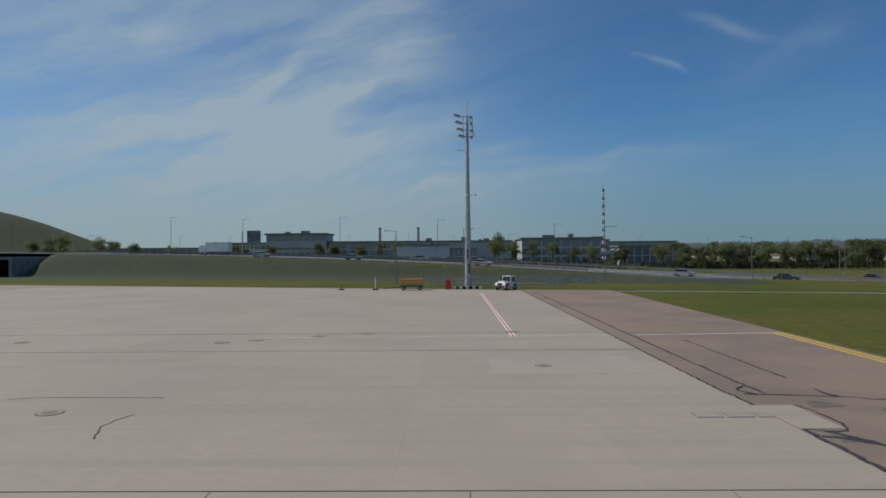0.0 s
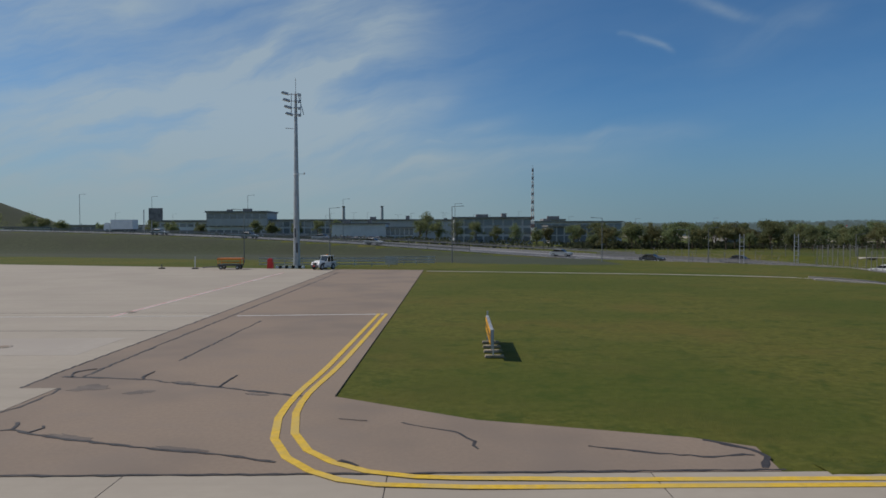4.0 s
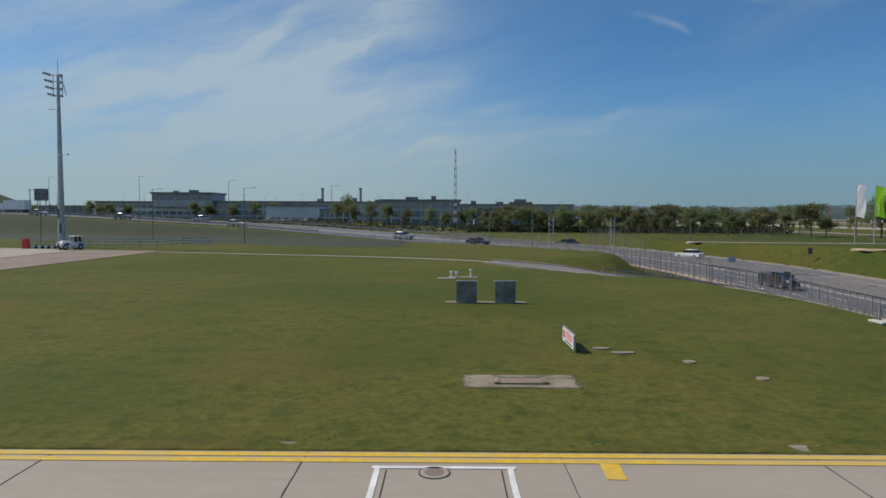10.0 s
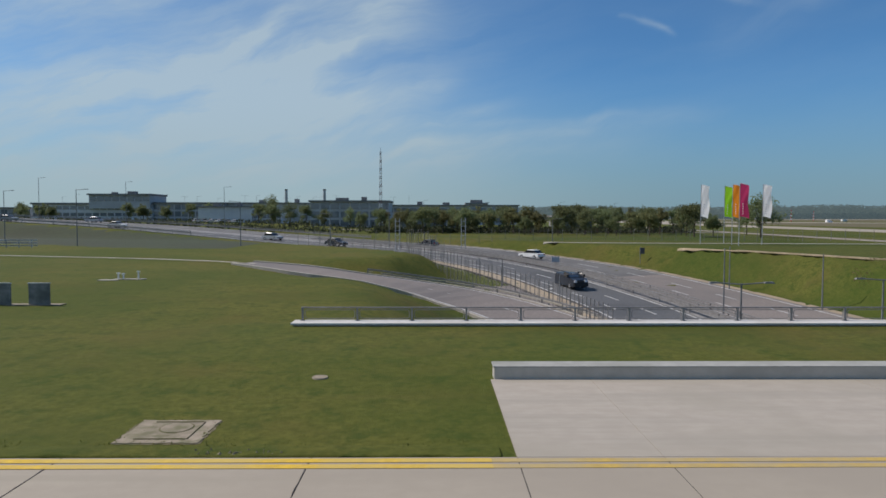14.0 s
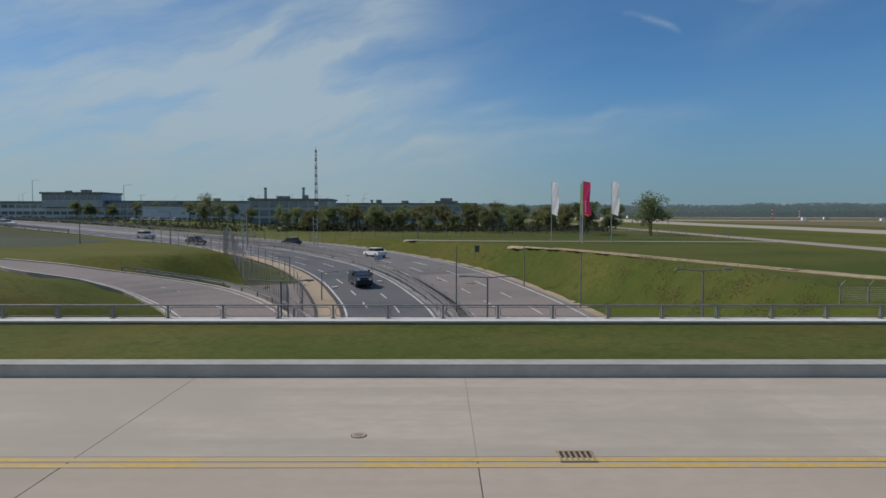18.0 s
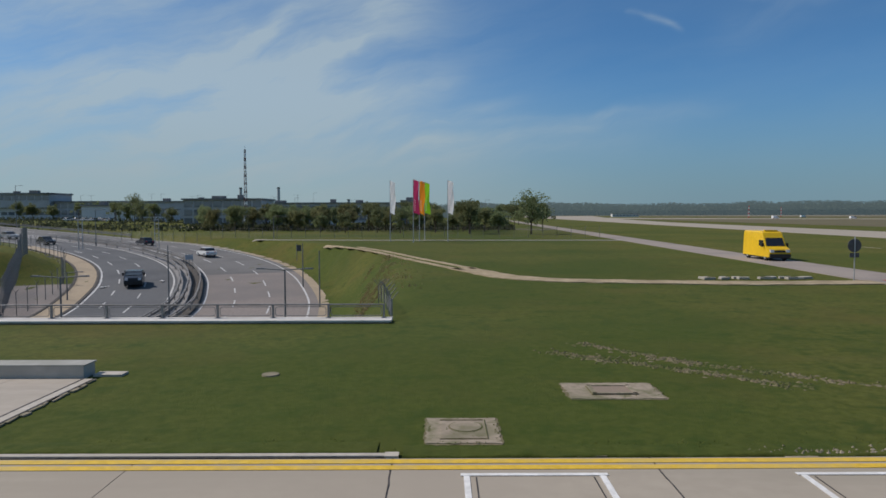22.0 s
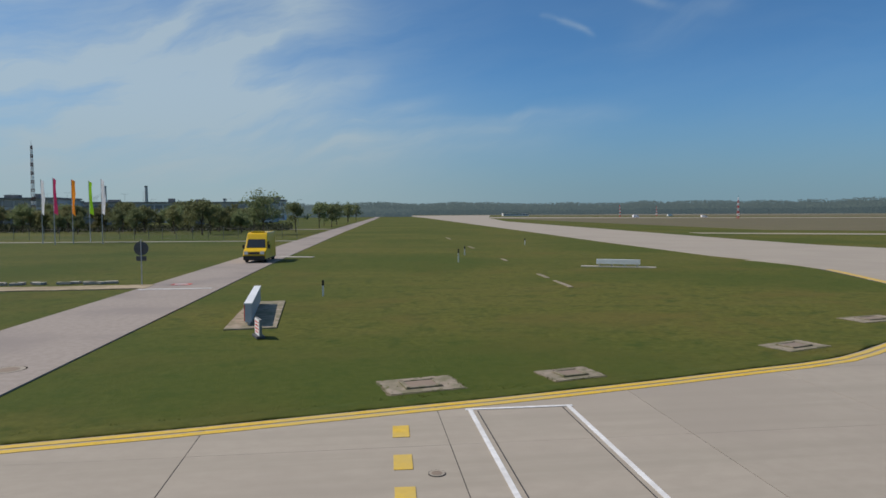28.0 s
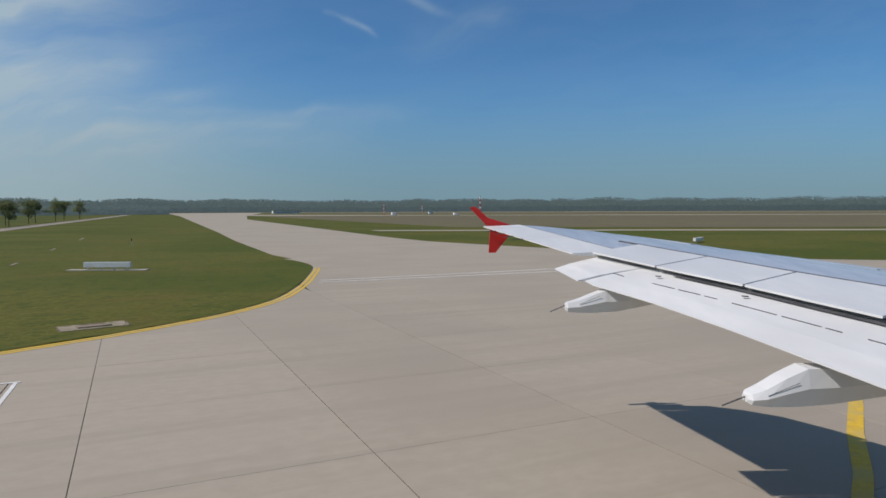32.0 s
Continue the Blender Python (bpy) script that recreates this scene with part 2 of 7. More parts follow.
JOINT_PALE = material("pale_joint_filler", (0.27, 0.232, 0.188), (0.32, 0.277, 0.226), 3.0, 0.9, 0.1, space="World")
JOINT = material("joint_filler", (0.05, 0.045, 0.04), (0.10, 0.09, 0.08), 3.0, 0.9, 0.1, space="World")
OLD_ASPHALT = material("old_asphalt", (0.238, 0.181, 0.132), (0.268, 0.206, 0.151), 9.0, 0.9, 0.2, 0.006, (0.188, 0.150, 0.118), 0.15, space="World", mid=(0.5, (0.224, 0.180, 0.143), 0.5))
STAIN = material("bitumen_stain", (0.135, 0.112, 0.094), (0.175, 0.145, 0.120), 5.0, 0.88, 0.2, 0.006, (0.11, 0.094, 0.082), 0.6, space="World")
TAR = material("tar", (0.03, 0.027, 0.025), (0.07, 0.06, 0.055), 6.0, 0.6, 0.2, space="World")
ROAD_ASPHALT = material("road_asphalt", (0.09, 0.093, 0.096), (0.13, 0.133, 0.136), 5.0, 0.88, 0.2, 0.01, (0.08, 0.083, 0.087), 0.15, space="World")
ROAD_GREY = material("worn_road_asphalt", (0.135, 0.130, 0.124), (0.180, 0.174, 0.166), 5.0, 0.88, 0.2, 0.01, (0.115, 0.112, 0.108), 0.10, space="World", stretch=(0.5, 1, 1))
ROAD_CONCRETE = material("road_concrete", (0.20, 0.17, 0.15), (0.255, 0.222, 0.20), 4.0, 0.88, 0.2, 0.01, (0.165, 0.15, 0.14), 0.06, space="World")
SERVICE = material("service_asphalt", (0.28, 0.237, 0.198), (0.335, 0.287, 0.243), 4.0, 0.88, 0.2, 0.01, (0.24, 0.205, 0.18), 0.15, space="World")
SHOULDER = material("ochre_paving", (0.33, 0.26, 0.175), (0.40, 0.32, 0.22), 4.0, 0.88, 0.2, space="World", c3=(0.29, 0.235, 0.165), big=0.3)
DIRT = material("dirt", (0.33, 0.255, 0.16), (0.45, 0.355, 0.235), 3.0, 0.95, 0.5, 0.03, (0.24, 0.19, 0.11), 0.5, space="World", mid=(1.6, (0.16, 0.16, 0.06), 0.45))
YELLOW = material("yellow_paint", (0.58, 0.37, 0.03), (0.72, 0.47, 0.045), 6.0, 0.7, 0.1, c3=(0.55, 0.40, 0.11), big=0.8, space="World", mid=(2.5, (0.46, 0.34, 0.14), 0.45))
WORN_YELLOW = material("worn_yellow_paint", (0.44, 0.31, 0.09), (0.55, 0.37, 0.08), 5.0, 0.75, 0.1, c3=(0.40, 0.33, 0.20), big=0.30, space="World", mid=(1.6, (0.38, 0.32, 0.21), 0.55))
WHITE_LINE = material("white_line_paint", (0.62, 0.61, 0.58), (0.82, 0.81, 0.78), 6.0, 0.7, 0.1, c3=(0.60, 0.58, 0.54), big=0.8, space="World")
ROAD_PAINT = material("road_marking_paint", (0.46, 0.455, 0.44), (0.62, 0.615, 0.60), 6.0, 0.7, 0.1, c3=(0.42, 0.41, 0.39), big=0.8, space="World")
RED_LINE = material("red_line_paint", (0.50, 0.07, 0.05), (0.58, 0.12, 0.09), 6.0, 0.7, 0.1, space="World")
PALE = material("pale_concrete", (0.38, 0.345, 0.29), (0.48, 0.44, 0.38), 4.0, 0.88, 0.3, 0.01, (0.40, 0.36, 0.29), 0.6, 0.06, space="World")
WALL_GREY = material("weathered_concrete", (0.21, 0.205, 0.20), (0.29, 0.28, 0.27), 3.0, 0.85, 0.2, 0.01, (0.17, 0.165, 0.16), 0.5, space="World")
STEEL = material("galvanised_steel", (0.40, 0.41, 0.42), (0.52, 0.53, 0.54), 2.0, 0.5, 0.05, metal=0.5, c3=(0.36, 0.36, 0.36), big=0.6)
DARK_STEEL = material("dark_steel", (0.07, 0.07, 0.075), (0.11, 0.11, 0.115), 3.0, 0.55, 0.05, metal=0.2)
POLE_GREY = material("pole_grey", (0.17, 0.175, 0.18), (0.24, 0.245, 0.25), 2.0, 0.6, 0.05, metal=0.2, c3=(0.15, 0.15, 0.15), big=0.6)
RAIL = material("weathered_rail", (0.20, 0.19, 0.18), (0.28, 0.27, 0.26), 3.0, 0.6, 0.05, metal=0.3)
WHITE = plain("white_paint", (0.78, 0.78, 0.76), 0.4)
WING = material("wing_grey_paint", (0.66, 0.66, 0.65), (0.71, 0.71, 0.70), 1.5, 0.35, 0.0, c3=(0.62, 0.62, 0.61), big=0.5, stretch=(3, 0.6, 1))
# box grey, with the blue of reflected sky put into the colour
WING_BOX = material("wing_box_sky_tint", (0.42, 0.45, 0.49), (0.47, 0.50, 0.54), 1.5, 0.22, 0.0, c3=(0.40, 0.43, 0.47), big=0.5, stretch=(3, 0.6, 1))
RED = plain("red_paint", (0.60, 0.022, 0.02), 0.35)
ORANGE = plain("orange_paint", (0.70, 0.20, 0.02), 0.5)
VAN_YELLOW = plain("van_yellow", (0.80, 0.50, 0.015), 0.3)
SIGN_YELLOW = plain("sign_yellow", (0.78, 0.38, 0.02), 0.5)
COVER = material("overgrown_concrete", (0.265, 0.216, 0.158), (0.350, 0.293, 0.222), 5.0, 0.92, 0.4, 0.02, (0.17, 0.155, 0.09), 0.9, 0.06, space="World", mid=(2.4, (0.105, 0.112, 0.040), 0.80))
SOIL = material("grassy_soil", (0.13, 0.105, 0.055), (0.23, 0.195, 0.125), 4.0, 0.95, 0.5, 0.03, (0.075, 0.085, 0.022), 0.9, space="World", mid=(2.0, (0.065, 0.078, 0.02), 0.9))
DARK_GRASS = material("dark_grass", (0.034, 0.044, 0.019), (0.058, 0.068, 0.032), 1.4, 0.95, 0.5, 0.08, (0.042, 0.047, 0.025), 0.05, space="World", mid=(0.25, (0.038, 0.050, 0.019), 0.6))
DRY_GRASS = material("dry_grass", (0.105, 0.090, 0.042), (0.165, 0.140, 0.072), 1.2, 0.95, 0.3, 0.05, (0.12, 0.10, 0.055), 0.02, space="World", mid=(0.1, (0.09, 0.088, 0.034), 0.6))
BLACK = plain("black_rubber", (0.02, 0.02, 0.02), 0.7)
DARK_PAINT = plain("dark_car_paint", (0.03, 0.035, 0.045), 0.25)
SILVER = plain("silver_car_paint", (0.42, 0.43, 0.44), 0.3, 0.4)
GREY_PANEL = material("grey_panel", (0.20, 0.197, 0.188), (0.28, 0.276, 0.264), 5.0, 0.8, 0.1, 0.01, (0.12, 0.12, 0.112), 1.1, spec=0.2)
SIGN_BACK = plain("sign_back", (0.42, 0.45, 0.49), 0.5)
FACADE = material("light_facade", (0.62, 0.63, 0.65), (0.68, 0.69, 0.71), 0.6, 0.7, 0.0, c3=(0.56, 0.57, 0.59), big=0.1)
FACADE_DARK = material("dark_facade", (0.44, 0.45, 0.465), (0.50, 0.51, 0.525), 0.6, 0.6, 0.0, c3=(0.39, 0.40, 0.415), big=0.1)
ROOF = material("flat_roof", (0.20, 0.20, 0.20), (0.26, 0.26, 0.26), 1.0, 0.9, 0.0, c3=(0.17, 0.17, 0.17), big=0.1)
GLASS = glass_material("facade_glass", (0.16, 0.185, 0.21))
CAR_GLASS = glass_material("car_glass", (0.02, 0.022, 0.025))
BARK = material("bark", (0.06, 0.045, 0.03), (0.11, 0.085, 0.06), 8.0, 0.9, 0.4)
LAMP_GLASS = plain("lamp_glass", (0.75, 0.76, 0.78), 0.15)


def leaf_material(name, a, b, haze_glow=None):
    mt = bpy.data.materials.new(name)
    mt.use_nodes = True
    g = Nodes(mt.node_tree)
    geo = g.n("ShaderNodeNewGeometry")
    info = g.n("ShaderNodeObjectInfo").outputs["Random"]
    col = g.mix(geo.outputs["Random Per Island"], (*a, 1), (*b, 1))
    hsv = g.n("ShaderNodeHueSaturation")
    g.link(g.m("ADD", 0.485, g.m("MULTIPLY", info, 0.03)), hsv.inputs["Hue"])
    g.link(g.m("ADD", 0.8, g.m("MULTIPLY", info, 0.4)), hsv.inputs["Value"])
    g.link(col, hsv.inputs["Color"])
    p, tr, both = g.n("ShaderNodeBsdfDiffuse"), g.n("ShaderNodeBsdfTranslucent"), g.n("ShaderNodeMixShader")
    g.link(hsv.outputs[0], p.inputs[0]), g.link(hsv.outputs[0], tr.inputs[0])
    both.inputs[0].default_value = 0.55
    g.link(p.outputs[0], both.inputs[1]), g.link(tr.outputs[0], both.inputs[2])
    out = g.n("ShaderNodeOutputMaterial")
    g.link(both.outputs[0], out.inputs[0])
    # emission added to the leaf colour as painted haze
    if haze_glow:
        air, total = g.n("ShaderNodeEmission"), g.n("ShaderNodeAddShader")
        air.inputs[0].default_value = (*haze_glow, 1)
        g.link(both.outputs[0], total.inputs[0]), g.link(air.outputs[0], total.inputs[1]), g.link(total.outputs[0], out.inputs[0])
    return mt


LEAF = leaf_material("leaf_green", (0.165, 0.200, 0.095), (0.250, 0.270, 0.140))
LEAF_WARM = leaf_material("leaf_autumn", (0.185, 0.190, 0.090), (0.26, 0.255, 0.125))
# last colour is the emitted haze of the distant leaves
LEAF_FAR = leaf_material("leaf_far_haze", (0.10, 0.125, 0.10), (0.14, 0.165, 0.125), (0.050, 0.070, 0.082))
LEAF_DUSK = leaf_material("leaf_dark_bush", (0.060, 0.076, 0.045), (0.098, 0.112, 0.066))
LEAF_DRY = leaf_material("leaf_dry", (0.16, 0.125, 0.065), (0.25, 0.20, 0.11))
BLADE = leaf_material("grass_blade", (0.10, 0.125, 0.030), (0.20, 0.215, 0.065))


# ---- mesh helpers ----
class Build:
    """Collects vertices and faces of one mesh."""

    def __init__(self):
        self.v, self.f = [], []

    def add(self, verts, faces):
        k = len(self.v)
        self.v += [tuple(p) for p in verts]
        self.f += [tuple(i + k for i in f) for f in faces]
        return self

    def box(self, c, s, rz=0.0, taper=1.0, rx=0.0, ry=0.0):
        m = pose(*c, rx, ry, rz)
        out = []
        for z in (-0.5, 0.5):
            k = 1.0 if z < 0 else taper
            for x, y in ((-0.5, -0.5), (0.5, -0.5), (0.5, 0.5), (-0.5, 0.5)):
                out.append(m @ Vector((x * s[0] * k, y * s[1] * k, z * s[2])))
        return self.add(out, ((3, 2, 1, 0), (4, 5, 6, 7), (0, 1, 5, 4), (1, 2, 6, 5), (2, 3, 7, 6), (3, 0, 4, 7)))

    def tube(self, a, b, r0, r1=None, n=8, caps=True):
        a, b = Vector(a), Vector(b)
        r1 = r0 if r1 is None else r1
        q = (b - a).to_track_quat("Z", "Y")
        out = []
        for p, r in ((a, r0), (b, r1)):
            out += [p + q @ Vector((r * math.cos(2 * math.pi * i / n), r * math.sin(2 * math.pi * i / n), 0)) for i in range(n)]
        faces = [(i, (i + 1) % n, n + (i + 1) % n, n + i) for i in range(n)]
        if caps:
            faces += [tuple(range(n - 1, -1, -1)), tuple(range(n, 2 * n))]
        return self.add(out, faces)

    def loft(self, rings, closed=True, caps=True):
        n = len(rings[0])
        out = [p for r in rings for p in r]
        faces = []
        for k in range(len(rings) - 1):
            for i in range(n if closed else n - 1):
                j = (i + 1) % n
                faces.append((k * n + i, k * n + j, (k + 1) * n + j, (k + 1) * n + i))
        if caps and closed:
            faces += [tuple(range(n - 1, -1, -1)), tuple(range((len(rings) - 1) * n, len(rings) * n))]
        return self.add(out, faces)

    def prism(self, outline, z0, z1):
        n = len(outline)
        return self.loft([[(x, y, z0) for x, y in outline], [(x, y, z1) for x, y in outline]])

    def mesh(self, name, mat, smooth=False):
        me = bpy.data.meshes.new(name)
        me.from_pydata(self.v, [], self.f)
        me.materials.append(mat)
        if smooth:
            me.polygons.foreach_set("use_smooth", [True] * len(me.polygons))
        me.update()
        return me


def part(name, b, mat, parent=None, label="", smooth=False):
    ob = new(name, b.mesh(name, mat, smooth) if isinstance(b, Build) else b)
    if parent is not None:
        ob.parent = parent
    if label:
        ob["label"] = label
    return ob


def thing(name, at, label, category, group="", kind="", rz=0.0):
    ob = new(name)
    ob.matrix_world = pose(*at, 0, 0, rz)
    return tagged(ob, label, category, group, kind)


def setting(name, b, mat, label, category):
    return tagged(part(name, b, mat), label, category, "", "structure")


def spline(points, step=2.0):
    """Even Catmull-Rom samples through the points, of any dimension."""
    P = [np.array(p, float) for p in points]
    P = [2 * P[0] - P[1]] + P + [2 * P[-1] - P[-2]]
    out = []
    for i in range(1, len(P) - 2):
        a, b, c, d = P[i - 1:i + 3]
        n = max(1, int(np.linalg.norm((c - b)[:2]) / step))
        for k in range(n):
            t = k / n
            out.append(0.5 * ((2 * b) + (c - a) * t + (2 * a - 5 * b + 4 * c - d) * t * t + (3 * b - a - 3 * c + d) * t ** 3))
    out.append(P[-2])
    return np.array(out)


def normals(line):
    """Unit vectors to the left of the line's run, in plan."""
    d = np.gradient(line[:, :2], axis=0)
    d /= np.linalg.norm(d, axis=1)[:, None]
    return np.stack([-d[:, 1], d[:, 0]], 1)


def ribbon(line, lo, hi, dz, thick=0.03, first=0, last=None):
    """A band along the line between two offsets to its left (numbers or one per sample), with a little thickness."""
    nr = normals(line)
    last = len(line) if last is None else last
    lo = np.broadcast_to(lo, len(line))
    hi = np.broadcast_to(hi, len(line))
    rings = []
    for i in range(first, last):
        a, c = line[i, :2] + nr[i] * lo[i], line[i, :2] + nr[i] * hi[i]
        z = line[i, 2] + dz
        rings.append([(a[0], a[1], z), (c[0], c[1], z), (c[0], c[1], z - thick), (a[0], a[1], z - thick)])
    return Build().loft(rings)


# ---- plan: the sunken road, its slip road and the terrain ----
MAIN = spline([(106.63, 14.13, -6.46), (106.51, 41.06, -6.08), (105.31, 63.53, -5.33), (101.3, 78.97, -4.25), (97.05, 89.25, -3.35), (92.23, 97.46, -2.65), (86.13, 105.19, -2.04), (77.94, 113.5, -1.38), (66.61, 124.07, -0.92),
               (51.03, 135.25, -0.29), (30.08, 147.68, 0.77), (-1.61, 161.23, 2.48), (-54.7, 175.35, 4.43), (-131.15, 190.55, 5.95), (-297.38, 243.15, 8.23)], 2.5)
SLIP = spline([(92.02, 24.82, -6.68, 4.2), (89.41, 48.77, -5.12, 4.2), (85.43, 57.21, -4.01, 4.4), (79.32, 62.6, -2.9, 4.6), (73.15, 64.08, -1.86, 4.2), (66.95, 63.94, -0.92, 3.4), (58.73, 66.41, -0.24, 1.6), (45.42, 72.03, 0, 0.45), (30.07, 76.54, 0, 0.3), (19.84, 79.21, 0, 0.5)], 2.0)


def smooth(t):
    t = np.clip(t, 0, 1)
    return t * t * (3 - 2 * t)


def nearest(line, x, y):
    d = np.full(x.shape, 1e9)
    z = np.zeros(x.shape)
    side = np.zeros(x.shape)
    w = np.zeros(x.shape)
    nr = normals(line)
    for i in range(len(line)):
        dx, dy = x - line[i, 0], y - line[i, 1]
        r = np.hypot(dx, dy)
        k = r < d
        d[k], z[k] = r[k], line[i, 2]
        side[k] = (dx * nr[i, 0] + dy * nr[i, 1])[k]
        w[k] = line[i, 3] if line.shape[1] > 3 else 0
    return d, z, side, w


def gore_width(z):
    """Extra paved width between the road and its slip road, by the road's level."""
    return np.interp(z, [-6.0, -5.7, -5.45, -5.05, -4.3, -3.8, -3.2, -2.6], [0, 1.5, 3.6, 7.0, 9.0, 8.0, 3.0, 0])


def terrain(x, y):
    base = 2.2 * smooth((y - 162) / 72) * smooth((70 - x) / 95)
    hill = np.hypot((x + 325) / 128, (y - 439) / 110)
    base = base + 36 * smooth(1.0 - hill) ** 0.9
    d, z, side, _ = nearest(MAIN, x, y)
    half = np.where(side > 0, 13.4 + gore_width(z), 15.6)
    w = smooth(1 - (d - half) / np.where(side > 0, 3 + 2.1 * np.abs(z - base), 1.0 + 0.92 * np.abs(z - base)))
    zz = base * (1 - w) + z * w
    d, z, side, hw = nearest(SLIP, x, y)
    w = smooth(1 - (d - hw - 0.3) / (1.5 + 1.9 * np.abs(z - zz)))
    gentle = np.clip(1 - (d - hw - 0.3) / (1.5 + np.minimum(7 * np.abs(z), 11)), 0, 1) * smooth((y - 28) / 10)
    w = np.where((side > 0) & (y < 75), np.maximum(w, 0.6 * gentle + 0.4 * smooth(gentle)), w)
    zz = zz - 0.30 * smooth(1 - (d - hw) / 2.2) * smooth((-0.05 - z) / 0.8)
    w = w * smooth((-0.03 - z) / 0.5)
    zz = zz * (1 - w) + np.minimum(z, zz) * w
    cut = (x > -121.5) & (x < -103.5) & (y > 151) & (y < 210)
    zz = np.where(cut, -0.3, zz)
    verge = 0.17 * smooth((y - 20) / 6.5) * smooth((x - 66) / 6) * smooth((136 - x) / 6) * (y < 27.3)
    return np.where(y < 27.3, 0.0, zz) - 0.03 + verge


def dark_turf(x, y):
    """Where the darker turf lies: the embankment and the hill."""
    d, z, side, _ = nearest(MAIN, x, y)
    bank = (side > 0) & (d > 13.0) & (y > 97 + 3 * np.sin(x * 0.11)) & (d < 46 - 2 * np.sin(x * 0.07)) & (x < 50)
    hill = np.hypot((x + 325) / 128, (y - 439) / 110) < 0.97
    return bank | hill


def build_ground():
    xs = np.concatenate([[-3500, -2000, -1200, -800], np.arange(-560, -140, 14), np.arange(-140, 150, 2.0), np.arange(150, 260, 6), [300, 360, 450, 600, 900, 1300, 2000, 3500]])
    ys = np.concatenate([[-1500, -400, -100, -20, 0, 12, 20, 27.2, 27.4], np.arange(29, 215, 2.0), np.arange(215, 570, 12), [650, 800, 1000, 1400, 2000, 3500]])
    X, Y = np.meshgrid(xs, ys)
    Z = terrain(X, Y)
    n = len(xs)
    b = Build()
    b.v = list(zip(X.ravel().tolist(), Y.ravel().tolist(), Z.ravel().tolist()))
    b.f = [(j * n + i, j * n + i + 1, (j + 1) * n + i + 1, (j + 1) * n + i) for j in range(len(ys) - 1) for i in range(n - 1)]
    ob = part("ground", b, GRASS, smooth=True)
    ob.data.materials.append(DARK_GRASS)
    # cells wholly within the darker turf take the second material
    rough = dark_turf(X, Y)
    cell = rough[:-1, :-1] & rough[1:, :-1] & rough[:-1, 1:] & rough[1:, 1:]
    ob.data.polygons.foreach_set("material_index", np.where(cell, 1, 0).ravel().tolist())
    return tagged(ob, "mown green airfield grass with dry yellowish patches", "grass", "", "structure")


ground = build_ground()


# main road: two carriageways, median, shoulder and markings
road = setting("road", ribbon(MAIN, 1.5, 10.6, 0.06, 0.2), ROAD_ASPHALT, "dark grey asphalt carriageway of a sunken road", "road")
carriageway = setting("road_carriageway", ribbon(MAIN, -13.9, -1.6, 0.06, 0.2, 0, 29), ROAD_CONCRETE, "brownish concrete carriageway beside the asphalt one", "road")
part("asphalt_surface", ribbon(MAIN, -13.9, -1.6, 0.06, 0.2, 28), ROAD_GREY, carriageway, "grey asphalt stretch of the carriageway")
setting("road_median", ribbon(MAIN, -1.6, 1.5, 0.09, 0.2), WALL_GREY, "narrow grey median between two carriageways", "median")
part("dark_verge", ribbon(MAIN, -1.6, -0.2, 0.10, 0.2, 0, 50), JOINT, carriageway, "dark asphalt verge under the rails")
part("shoulder", ribbon(MAIN, 10.6, 13.2, 0.07, 0.2, 8, 46), SHOULDER, road, "ochre paved shoulder strip")
for off in (10.62, 13.1):
    part("kerb", ribbon(MAIN, off - 0.16, off + 0.16, 0.12, 0.2, 8, 44), JOINT, road, "dark kerb beside the shoulder")
lay_by = np.interp(np.arange(len(MAIN)), [34, 37, 40, 46], [-14.0, -15.9, -15.7, -14.0])
part("lay_by", ribbon(MAIN, lay_by, -13.9, 0.075, 0.2, 34, 47), CONCRETE, carriageway, "pale paved wedge where a lane leaves the road")
part("shoulder", ribbon(MAIN, -15.0, -13.9, 0.065, 0.2, 6, 44), SHOULDER, carriageway, "tan paved shoulder strip")


def dashes(line, off, dz, mat, parent, width=0.16, dash=1.2, period=2.85, first=6.0, last=90.0, name="lane_dash"):
    """Broken line; dash and period count the line's own samples. off: one offset, or offsets at both ends."""
    nr = normals(line)
    at = np.arange(len(line))
    lo, hi = off if isinstance(off, tuple) else (off, off)
    i = first
    while i + dash < min(last, len(line) - 1):
        rings = []
        for k in np.linspace(i, i + dash, 4):
            p = np.array([np.interp(k, at, line[:, c]) for c in range(3)])
            n = np.array([np.interp(k, at, nr[:, c]) for c in range(2)])
            o = lo + (hi - lo) * (k - first) / (last - first)
            a, c, z = p[:2] + n * (o - width / 2), p[:2] + n * (o + width / 2), p[2] + dz
            rings.append([(a[0], a[1], z), (c[0], c[1], z), (c[0], c[1], z - 0.012), (a[0], a[1], z - 0.012)])
        part(name, Build().loft(rings), mat, parent)
        i += period


for off, par in ((10.2, road), (1.9, road), (-2.0, carriageway), (-12.9, carriageway)):
    part("edge_line", ribbon(MAIN, off - 0.10, off + 0.10, 0.085, 0.012), ROAD_PAINT, par)
dashes(MAIN, (7.5, 8.6), 0.085, ROAD_PAINT, road, first=6.6, last=42.0)
dashes(MAIN, (4.8, 5.4), 0.085, ROAD_PAINT, road, first=5.6, last=42.0)
dashes(MAIN, (-9.2, -8.2), 0.085, ROAD_PAINT, carriageway, first=7.7, last=42.0)
dashes(MAIN, (-5.5, -4.6), 0.085, ROAD_PAINT, carriageway, first=6.1, last=42.0)
for off, par in ((8.6, road), (5.4, road), (-8.2, carriageway)):
    dashes(MAIN, off, 0.085, ROAD_PAINT, par, first=42.6, last=86.0)
extra = gore_width(MAIN[:, 2])
idx = [i for i in range(len(MAIN)) if extra[i] > 0.2 and MAIN[i, 2] < -3.7]
